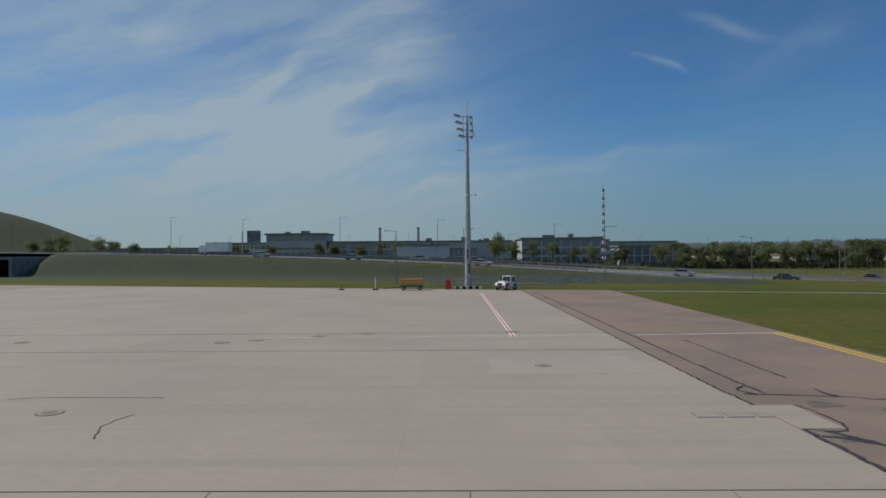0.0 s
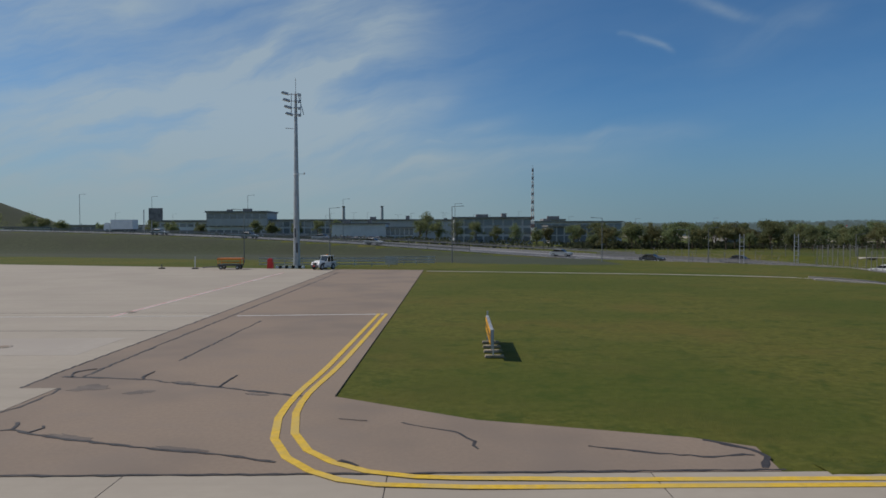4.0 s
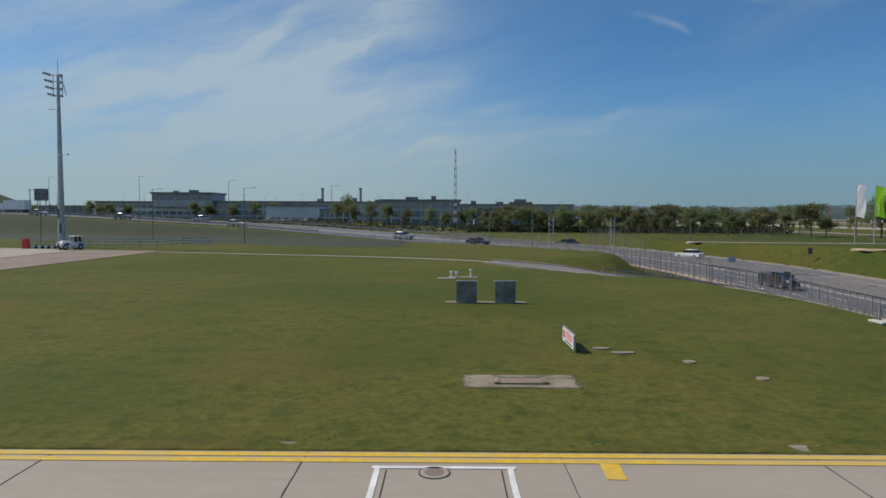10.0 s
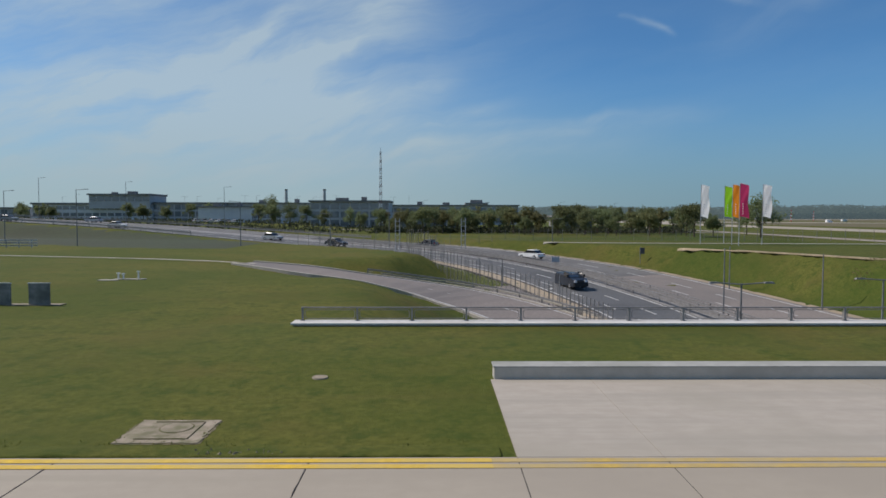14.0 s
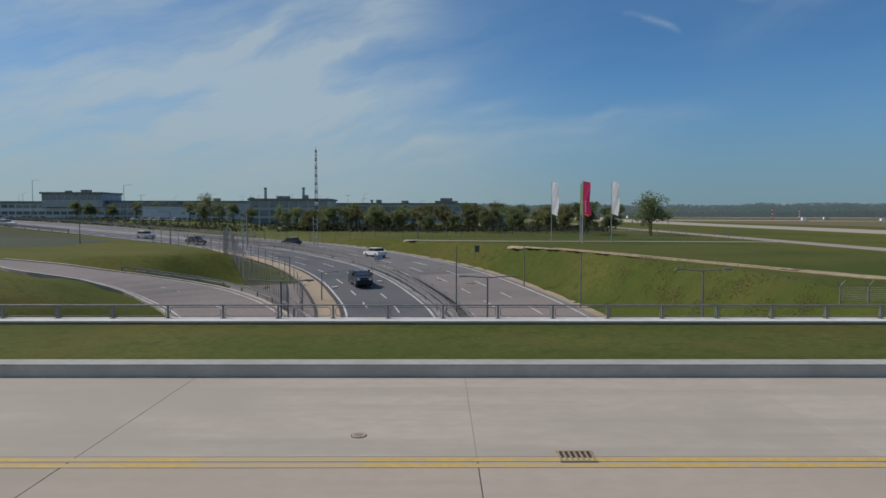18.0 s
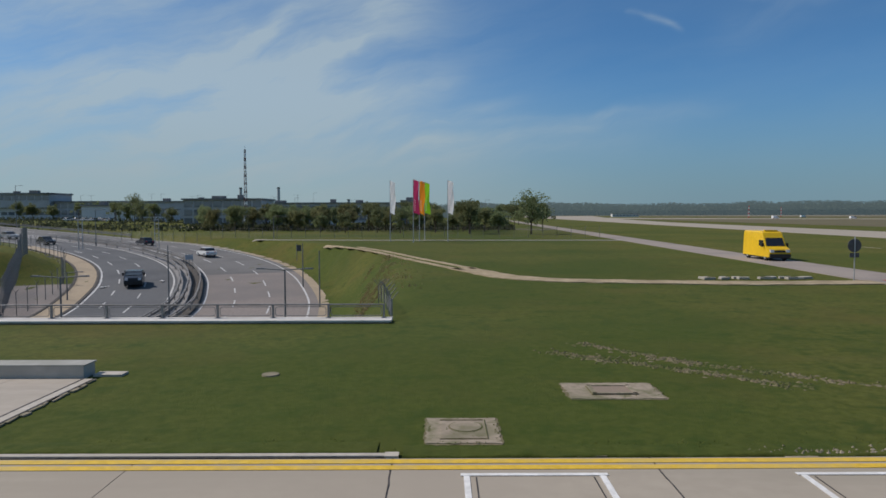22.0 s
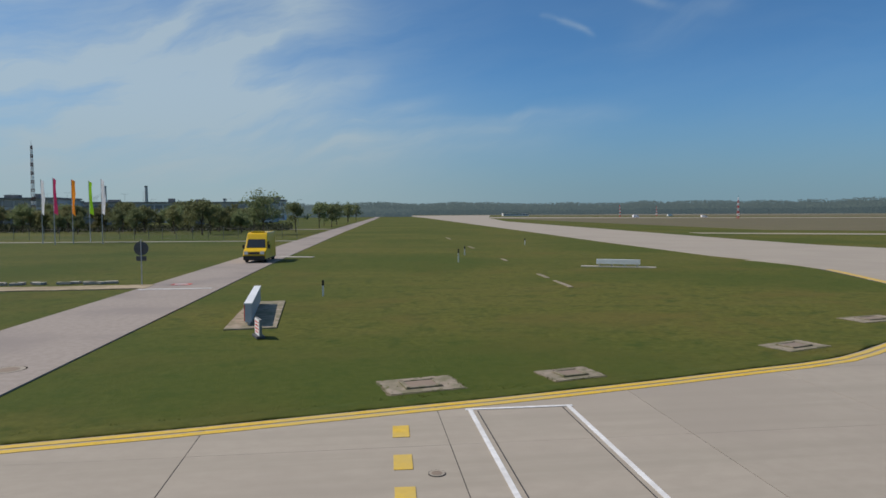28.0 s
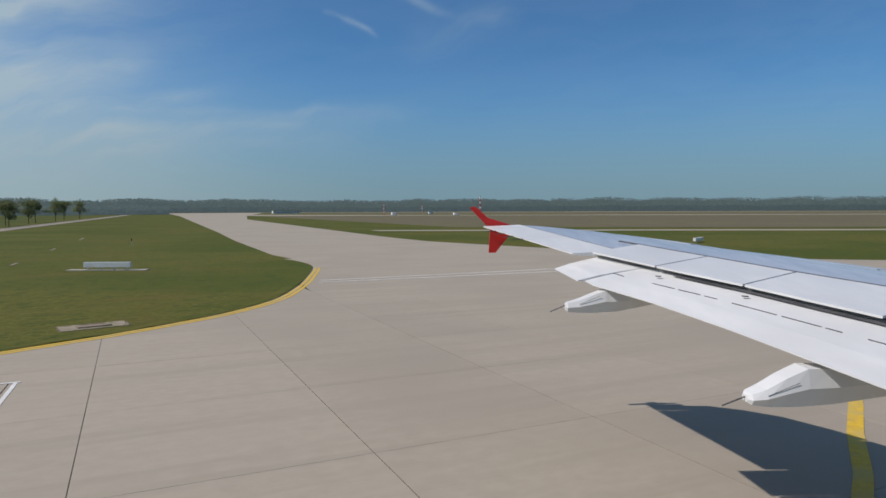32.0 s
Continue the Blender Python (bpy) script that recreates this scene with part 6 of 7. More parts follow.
# ladder-like steel posts beside the road
for x, y, zt in ((71.67, 109.79, 4.3), (82.72, 113.37, 4.3)):
    g = thing("lattice_post", (x, y, ground_z(x, y)), "slender ladder-like steel post beside the road", "post", "lattice posts")
    h = zt - g.location.z
    for dx in (-0.35, 0.35):
        part("upright", Build().tube((dx, 0, -0.3), (dx, 0, h), 0.06), STEEL, g)
    for k in range(7):
        part("rung", Build().tube((-0.35, 0, h * (k + 0.7) / 7.4), (0.35, 0, h * (k + 0.7) / 7.4), 0.04), STEEL, g)


# ---- buildings ----
def window_mesh(w, h):
    return Build().box((0, 0, 0), (w, 0.12, h)).mesh("window", GLASS)


def building(x0, x1, y0, depth, z0, z1, floors, bays, mat, label, glass=0.7, roof=0.5, units=()):
    top = thing("office_building", ((x0 + x1) / 2, y0, z0), label, "building", "buildings beyond the road")
    w, h = x1 - x0, z1 - z0
    part("wall", Build().box((0, depth / 2, h / 2 - 1.5), (w, depth, h + 3)), mat, top)
    part("roof", Build().box((0, depth / 2 - 0.3, h + roof / 2), (w + 1.2, depth + 1.2, roof)), ROOF, top)
    if floors:
        fh, bw = h / floors, w / bays
        me = window_mesh(bw * 0.82, fh * glass)
        fr = Build().box((0, 0, 0), (bw * 0.9, 0.06, 0.12)).mesh("sill", ROOF)
        for f in range(floors):
            for k in range(bays):
                ob = part("window", me, GLASS, top)
                ob.location = (-w / 2 + bw * (k + 0.5), -0.05, fh * (f + 0.52))
                sl = part("sill", fr, ROOF, ob)
                sl.location = (0, -0.05, -fh * glass / 2 - 0.05)
    for ux, uz, uw, uh in units:
        part("roof_unit", Build().box((ux, depth * 0.4, h + roof + uh / 2), (uw, 3.0, uh)), WALL_GREY, top)
    return top


BUILDINGS = (
    (-121.25, -62.52, 331, 22, 0.5, 10.32, 3, 16, FACADE, "light grey office building with glazed bands", 0.45, 0.9, ()),
    (-92.36, -62.5, 328.95, 20, 11.33, 14.86, 1, 8, FACADE_DARK, "upper office storey under a thin wide flat roof", 0.6, 0.8, ((3, 1, 4, 1.4), (-6, 1, 2, 1.0))),
    (-62.6, -27.49, 332.56, 18, 0.5, 10.95, 3, 10, FACADE_DARK, "dark glazed office wing with a flat roof", 0.7, 0.6, ()),
    (-24.22, -1, 287.26, 20, 0.2, 8.51, 0, 0, FACADE, "plain light grey hall with a flat roof", 0.0, 0.5, ((-6, 1, 2.5, 1.2), (4, 1, 1.6, 1.4))),
    (-1.02, 11.06, 288.67, 16, 0.2, 6.83, 2, 6, FACADE, "low hall annex with tall dark windows", 0.8, 0.4, ()),
    (-34.33, 30.24, 337.06, 25, 0.5, 11.02, 0, 0, FACADE_DARK, "long dark industrial hall behind the trees", 0.0, 0.6, ((-10, 1, 3, 1.5), (8, 1, 2, 2.0), (20, 1, 3, 1.2))),
    (28, 59.35, 265.75, 20, 0.3, 10.43, 3, 8, FACADE_DARK, "dark brown glazed office block behind trees", 0.7, 0.6, ((-4, 1, 5, 1.2), (5, 1, 2, 1.6))),
    (64.67, 88.25, 257.49, 14, 0.2, 7.01, 2, 8, FACADE_DARK, "low glazed building with dark columns", 0.85, 0.5, ()),
    (100.73, 116.56, 494.36, 14, 0, 13.81, 3, 6, FACADE, "distant pale control building with a wider top floor", 0.5, 1.2, ((0, 1, 9, 2.2),)),
    (-185.11, -131.09, 345.69, 25, 1.5, 8.53, 2, 14, FACADE_DARK, "long low dark building beyond the embankment", 0.6, 0.6, ()),
    (-131.22, -117.77, 232.03, 8, 3.4, 6.6, 1, 5, WHITE, "small white flat roofed hut by the road", 0.4, 0.4, ()),
    (-6.0, 124.0, 368.77, 30, 0, 10.6, 2, 30, FACADE_DARK, "long low industrial building behind the tree row", 0.5, 0.6, ((-20, 1, 6, 1.4), (10, 1, 3, 2.0), (25, 1, 4, 1.5))),
    (117.39, 130.07, 220.42, 10, 0, 4.61, 1, 6, WALL_GREY, "pale low building between the trees", 0.5, 0.4, ()),
    (388.82, 428.93, 1007.24, 10, 0, 4.63, 1, 8, WHITE, "white airfield hut far across the grass", 0.3, 0.3, ()),
)
for row in BUILDINGS:
    building(*row)

# vehicles far on the airfield
for x, y, rz, L, H in ((411.05, 558.97, 20, 6.2, 2.5), (461.13, 534.17, 10, 5.4, 2.0), (507.9, 694.24, 15, 6.6, 2.6)):
    build_van((x, y, 0.02), rz, WHITE, "white service van far across the airfield", "service_van", L, H, "far airfield vehicles")


# ---- trees ----
def tree_meshes(seed, h, spread, leaf):
    rnd = random.Random(seed)
    wood = Build()
    wood.tube((0, 0, -0.3), (0.05, 0.02, h * 0.34), 0.16, 0.11, 7)
    tips = []
    for k in range(7):
        a = k * 2.4 + rnd.uniform(-0.4, 0.4)
        r = spread * rnd.uniform(0.45, 0.85)
        z = h * rnd.uniform(0.5, 0.9)
        s = Vector((0.05, 0.02, h * rnd.uniform(0.24, 0.36)))
        e = Vector((r * math.cos(a) * 0.7, r * math.sin(a) * 0.7, z))
        wood.tube(s, (s + e) / 2 + Vector((0, 0, 0.2)), 0.08, 0.05, 5)
        wood.tube((s + e) / 2 + Vector((0, 0, 0.2)), e, 0.05, 0.02, 5)
        tips.append(e)
    tips.append(Vector((0, 0, h * 0.93)))
    crown = Build()
    blobs = []
    for e in tips:
        for _ in range(5):
            blobs.append((e + Vector((rnd.gauss(0, spread * 0.26), rnd.gauss(0, spread * 0.26), rnd.gauss(-0.3, h * 0.07))), spread * rnd.uniform(0.24, 0.46)))
    for c, r in blobs:
        for _ in range(66):
            d = Vector((rnd.gauss(0, 1), rnd.gauss(0, 1), rnd.gauss(0, 0.8)))
            d.normalize()
            p = c + d * r * rnd.uniform(0.35, 1.12)
            if p.z < h * 0.20:
                continue
            q = Euler((rnd.uniform(0, 6), rnd.uniform(0, 6), rnd.uniform(0, 6))).to_matrix()
            s = rnd.uniform(0.08, 0.19)
            crown.add([p + q @ Vector(v) for v in ((-s, -s * 0.6, 0), (s, -s * 0.5, 0.05), (s * 0.8, s * 0.7, 0), (-s * 0.7, s * 0.6, 0.08))], ((0, 1, 2, 3),))
    return wood, crown, leaf


TREE_KINDS = []
for k, (h, s, leaf) in enumerate(((8.0, 2.9, LEAF), (7.0, 2.6, LEAF), (6.2, 2.1, LEAF_WARM), (7.4, 2.4, LEAF_WARM), (9.0, 3.3, LEAF), (5.4, 2.2, LEAF))):
    w, c, m = tree_meshes(20 + k, h, s, leaf)
    TREE_KINDS.append((w.mesh("trunk", BARK), c.mesh("crown", m), h))


def tree(x, y, kind, scale=1.0, rz=0.0, label="leafy green tree with a rounded crown", wide=1.0):
    wood, crown, _ = TREE_KINDS[kind]
    top = thing("tree", (x, y, ground_z(x, y)), label, "tree", "trees beyond the road", rz=rz)
    top.scale = (scale * wide, scale * wide, scale)
    part("trunk", wood, BARK, top)
    part("crown", crown, LEAF, top)


rnd = random.Random(11)
tree(151.14, 148.5, 4, 0.95, 20, "broad dark green tree standing alone by the path", 1.45)
tree(137.5, 152.0, 0, 0.95, 130, "broad rounded green tree in the grass", 1.3)
tree(156.37, 166.3, 0, 0.9, 80)
for k in range(13):
    tree(68.2 + k * 6.25 + rnd.uniform(-1, 1), 183.6 - k * 0.82 + rnd.uniform(-1.5, 1.5), (2, 0, 3, 1, 2, 3)[k % 6], rnd.uniform(0.78, 0.95), rnd.uniform(0, 360), "young tree with yellowing green leaves in a row" if k % 3 != 1 else "leafy green tree in a row", rnd.uniform(1.1, 1.3))
for k in range(15):
    tree(66 + k * 5.6 + rnd.uniform(-1.5, 1.5), 191 - k * 0.7 + rnd.uniform(-2, 2), (5, 1, 0, 3)[k % 4], rnd.uniform(0.75, 0.95), rnd.uniform(0, 360), "leafy green tree in a row", rnd.uniform(1.0, 1.25))
for k in range(12):
    tree(62 + k * 7.4 + rnd.uniform(-2, 2), 198.5 + rnd.uniform(-2, 2), (0, 1, 3, 5)[k % 4], rnd.uniform(0.8, 1.05), rnd.uniform(0, 360))
for x, y, k, s in ((121.29, 158.63, 1, 0.8), (129.63, 159.44, 3, 0.85), (137.92, 157.96, 0, 0.85), (144.69, 158.78, 5, 0.9), (107.8, 161.31, 5, 0.85), (115.18, 165.51, 1, 0.8), (100.61, 168.18, 5, 0.8), (159.34, 209.35, 0, 1.0), (162.19, 231.16, 1, 1.0), (158.56, 250.8, 0, 1.0), (162.46, 271.74, 4, 0.9), (161.26, 301.22, 0, 1.1), (165.5, 331.09, 4, 1.0), (164.91, 379.81, 0, 1.2), (168.77, 429.67, 4, 1.1)):
    tree(x, y, k, s, rnd.uniform(0, 360))
for x, y, k, s in ((15.03, 236.7, 0, 0.95), (21.52, 231.81, 1, 1.0), (27.99, 229.25, 4, 0.85), (34.43, 224.46, 0, 0.95), (40.85, 221.93, 1, 0.85), (48.39, 230.83, 4, 0.75), (60.17, 232.7, 2, 1.0), (53.65, 216.92, 5, 1.0), (17.18, 247.01, 4, 1.1), (-24.92, 302.21, 1, 1.1), (-32.72, 300.36, 0, 1.0), (-40.48, 293.77, 5, 1.2), (-52.9, 299.29, 5, 1.3), (-60.81, 302.09, 1, 1.1), (-96.99, 296.93, 5, 1.3), (-105.71, 296.49, 1, 1.1), (-144.63, 280.75, 0, 1.1), (-151.74, 283.74, 4, 1.1), (-170.46, 288.48, 4, 1.3), (-180.07, 295.09, 4, 1.2), (-189.36, 297.78, 0, 1.2),
                   (-125.73, 261.89, 1, 1.0), (-79.61, 256.5, 5, 1.0), (-71.03, 259.26, 5, 1.1), (-112.65, 265.5, 5, 1.1), (66.39, 211.93, 3, 0.9), (75, 221.88, 0, 1.0), (83.4, 213.64, 1, 1.0), (91.97, 220.17, 3, 1.0), (100.37, 215.36, 0, 1.0)):
    tree(x, y, k, s, rnd.uniform(0, 360))

# far woods along the horizon, uncountable; haze is a faint glow in the leaves
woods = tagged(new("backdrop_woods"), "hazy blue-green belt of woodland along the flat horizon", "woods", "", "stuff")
b = Build()
rnd = random.Random(5)


def wood_belt(x0, y0, x1, y1, n, hmin, hmax, deep):
    for k in range(n):
        t = rnd.random()
        h = hmin + (hmax - hmin) * (0.5 + 0.5 * noise.noise(Vector((t * 23, y0 * 0.01, 0.3)))) + rnd.uniform(-2, 2)
        x, y = x0 + (x1 - x0) * t, y0 + (y1 - y0) * t + rnd.uniform(0, deep)
        z = h * rnd.uniform(0.02, 1.0)
        s = rnd.uniform(1.0, 2.2)
        q = Euler((0.75 + rnd.uniform(-0.15, 0.15), rnd.uniform(-0.15, 0.15), rnd.uniform(-0.2, 0.2))).to_matrix()
        p = Vector((x, y, z))
        b.add([p + q @ Vector(v) for v in ((-s, -s * 0.7, 0), (s, -s * 0.6, 0), (s * 0.8, s * 0.8, 0), (-s * 0.7, s * 0.7, 0))], ((0, 1, 2, 3),))


def wood_ridge(x0, y0, x1, y1, hmin, hmax, deep):
    n = int(math.hypot(x1 - x0, y1 - y0) / 6)
    rings = []
    for k in range(n + 1):
        t = k / n
        h = (hmin + (hmax - hmin) * (0.5 + 0.5 * noise.noise(Vector((t * 23, y0 * 0.01, 0.3))))) * 0.86 + 1.2 * noise.noise(Vector((t * 190, 1.0, 0.0)))
        x, y = x0 + (x1 - x0) * t, y0 + (y1 - y0) * t + deep
        rings.append([(x, y, -0.5), (x, y - deep * 0.6, h * 0.5), (x, y, h), (x, y + 25, h * 0.7), (x, y + 30, -0.5)])
    ridge.loft(rings)


ridge = Build()
for belt in ((-200, 1750, 1250, 1500, 24, 37, 60), (1250, 1500, 2700, 700, 26, 43, 60), (-900, 900, -100, 1100, 12, 19, 50), (-120, 700, 240, 900, 7, 11, 40)):
    wood_ridge(*belt)
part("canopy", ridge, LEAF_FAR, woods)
wood_belt(-200, 1750, 1250, 1500, 30000, 24, 37, 60)
wood_belt(1250, 1500, 2700, 700, 30000, 26, 43, 60)
wood_belt(-900, 900, -100, 1100, 10000, 12, 19, 50)
wood_belt(-120, 700, 240, 900, 7000, 7, 11, 40)
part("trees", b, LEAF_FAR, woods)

# bushes along the road, uncountable
bush = tagged(new("roadside_bushes"), "low dark bushes along the embankment road", "bushes", "", "stuff")
b = Build()
for k in range(5200):
    t = rnd.random()
    x = -157 + 219 * t
    y = 207 - 24 * t + rnd.gauss(0, 5)
    if rnd.random() < 0.35:
        x, y = rnd.uniform(-118, 62), rnd.uniform(264, 284)
    hh = 2.6 * (0.5 + 0.5 * noise.noise(Vector((x * 0.13, y * 0.05, 0))))
    p = Vector((x, y, ground_z(x, y) * 0 + 2.0 * min(1, max(0, (60 - x) / 80)) + rnd.uniform(0, hh + 0.4)))
    s = rnd.uniform(0.2, 0.5)
    q = Euler((rnd.uniform(0, 6), rnd.uniform(0, 6), rnd.uniform(0, 6))).to_matrix()
    b.add([p + q @ Vector(v) for v in ((-s, -s * 0.7, 0), (s, -s * 0.6, 0), (s * 0.8, s * 0.8, 0), (-s * 0.7, s * 0.7, 0))], ((0, 1, 2, 3),))
for k in range(7000):
    x, y = rnd.uniform(60, 152), rnd.uniform(186, 206)
    hh = 2.4 * (0.5 + 0.5 * noise.noise(Vector((x * 0.2, y * 0.1, 4.0))))
    p = Vector((x, y, rnd.uniform(0, hh + 0.3)))
    s = rnd.uniform(0.2, 0.45)
    q = Euler((rnd.uniform(0, 6), rnd.uniform(0, 6), rnd.uniform(0, 6))).to_matrix()
    b.add([p + q @ Vector(v) for v in ((-s, -s * 0.7, 0), (s, -s * 0.6, 0), (s * 0.8, s * 0.8, 0), (-s * 0.7, s * 0.7, 0))], ((0, 1, 2, 3),))
part("leaves", b, LEAF_DUSK, bush)

# dry scrub on the slope of the cutting, uncountable
scrub = tagged(new("dry_scrub"), "low dry brown scrub on the slope beside the road", "scrub", "", "stuff")
b = Build()
rnd = random.Random(23)
for k in range(9000):
    y = rnd.uniform(40.0, 72.0)
    x = rnd.gauss(126.0 - 0.10 * (y - 50.0), 1.3)
    if noise.noise(Vector((x * 0.6, y * 0.35, 1.0))) < rnd.uniform(-0.2, 0.5):
        continue
    p = Vector((x, y, ground_z(x, y) + rnd.uniform(0.0, 0.16)))
    q = Euler((rnd.uniform(0, 6), rnd.uniform(0, 6), rnd.uniform(0, 6))).to_matrix()
    r = rnd.uniform(0.03, 0.075)
    b.add([p + q @ Vector(v) for v in ((-r, -r * 0.5, 0), (r, -r * 0.4, 0), (r * 0.7, r * 0.5, 0.02), (-r * 0.8, r * 0.5, 0))], ((0, 1, 2, 3),))
part("twigs", b, LEAF_DRY, scrub)

# loose stones and soil at the edge of the concrete, uncountable
rubble = tagged(new("edge_rubble"), "loose pale stones and crumbled soil along the taxiway edge", "rubble", "", "stuff")
b = Build()
rnd = random.Random(31)
for x0, x1, n in ((38.2, 40.4, 60), (73.0, 75.0, 30), (137.0, 141.2, 110), (143.2, 145.2, 30), (149.2, 158.2, 150)):
    for k in range(n):
        x = rnd.uniform(x0, x1)
        y = 12.36 + abs(rnd.gauss(0, 0.13)) + max(0.0, float(np.interp(x, edge_curve[:, 0], edge_curve[:, 1])) - 12.24 if x > 130 else 0.0)
        r, h, a = rnd.uniform(0.015, 0.055), rnd.uniform(0.015, 0.05), rnd.uniform(0, 6.28)
        rim = [(x + r * rnd.uniform(0.7, 1.5) * math.cos(a + q * 1.2566), y + r * rnd.uniform(0.6, 1.1) * math.sin(a + q * 1.2566), 0.0) for q in range(5)]
        b.add(rim + [(x + rnd.uniform(-0.3, 0.3) * r, y, 0.015 + h)], [(q, (q + 1) % 5, 5) for q in range(5)])
part("stones", b, COVER, rubble)

# raised ragged lip of turf along the taxiway edge
def turf_lip(line, name):
    """line: points of the concrete edge, grass to its left."""
    nr = normals(line)
    rings = []
    for i in range(len(line)):
        x, y = line[i, :2]
        h = 0.022 + 0.030 * noise.noise(Vector((x * 0.9, y * 0.9, 2.0))) + 0.020 * noise.noise(Vector((x * 4.3, y * 4.3, 5.0)))
        e = 0.05 * noise.noise(Vector((x * 0.7, y * 0.7, 7.0))) + 0.035 * noise.noise(Vector((x * 3.7, y * 3.7, 9.0)))
        ring = []
        for off, k in ((0.02 + e, -0.6), (0.035 + e, 0.55), (0.09 + e, 1.0), (0.22, 0.95), (0.45, 0.4), (0.85, -1.0)):
            q = line[i, :2] + nr[i] * max(0.0, off)
            bump = 0.012 * noise.noise(Vector((q[0] * 6.0, q[1] * 6.0, 3.0)))
            ring.append((q[0], q[1], h * k + bump if k > 0 else -0.04))
        rings.append(ring)
    b = Build()
    n = 6
    b.add([p for r in rings for p in r], [(k * n + i, k * n + i + 1, (k + 1) * n + i + 1, (k + 1) * n + i) for k in range(len(rings) - 1) for i in range(n - 1)])
    return part(name, b, GRASS, ground, smooth=True)


for x0, x1, y0 in ((28.4, 79.3, 12.24), (122.2, 130.2, 12.45), (130.6, 157.6, 12.24)):
    turf_lip(np.array([(x, y0 if x < 130.3 else float(np.interp(x, edge_curve[:, 0], edge_curve[:, 1])), 0.0) for x in np.arange(x0, x1, 0.10)]), "turf_edge")
turf_lip(spline([tuple(p) for p in edge_curve if 164.2 < p[0] < 206 and p[1] < 47][::2], 0.15), "turf_edge")

# rough grass tufts near the taxiway edge, uncountable
tufts = tagged(new("grass_tufts"), "rough grass blades and weeds along the taxiway edge", "grass", "", "stuff")
b = Build()
rnd = random.Random(17)


def on_paving(x, y):
    if x < 28.2 and y < 18.6 or x < 18.8 or 79.0 < x < 121.9 and y < 19.1 or 157.6 < x < 165.4:
        return True
    if 71.5 < x < 129.8 and y > 26.3:
        return True
    return x > 126 and y < np.interp(x, ex0, ey0) + 0.1


ex0, ey0 = edge_curve[:, 0], edge_curve[:, 1]
for k in range(12000):
    x = rnd.uniform(19, 200)
    y = 12.30 + abs(rnd.gauss(0, 0.40))
    if noise.noise(Vector((x * 0.55, y * 1.1, 0.0))) < rnd.uniform(-0.35, 0.45):
        continue
    if x > 150:
        y += max(0.0, float(np.interp(x, ex0, ey0)) - 12.28)
    if x < 128 and y < 12.34 or on_paving(x, y):
        continue
    h = rnd.uniform(0.006, 0.018)
    for _ in range(3):
        a = rnd.uniform(0, 6.28)
        dx, dy = math.cos(a) * (h + 0.02), math.sin(a) * (h + 0.02)
        px, py = x + rnd.gauss(0, 0.06), y + rnd.gauss(0, 0.06)
        b.add([(px - dy * 0.35, py + dx * 0.35, -0.03), (px + dy * 0.35, py - dx * 0.35, -0.03), (px + dx, py + dy, h)], ((0, 1, 2),))
part("blades", b, BLADE, tufts)


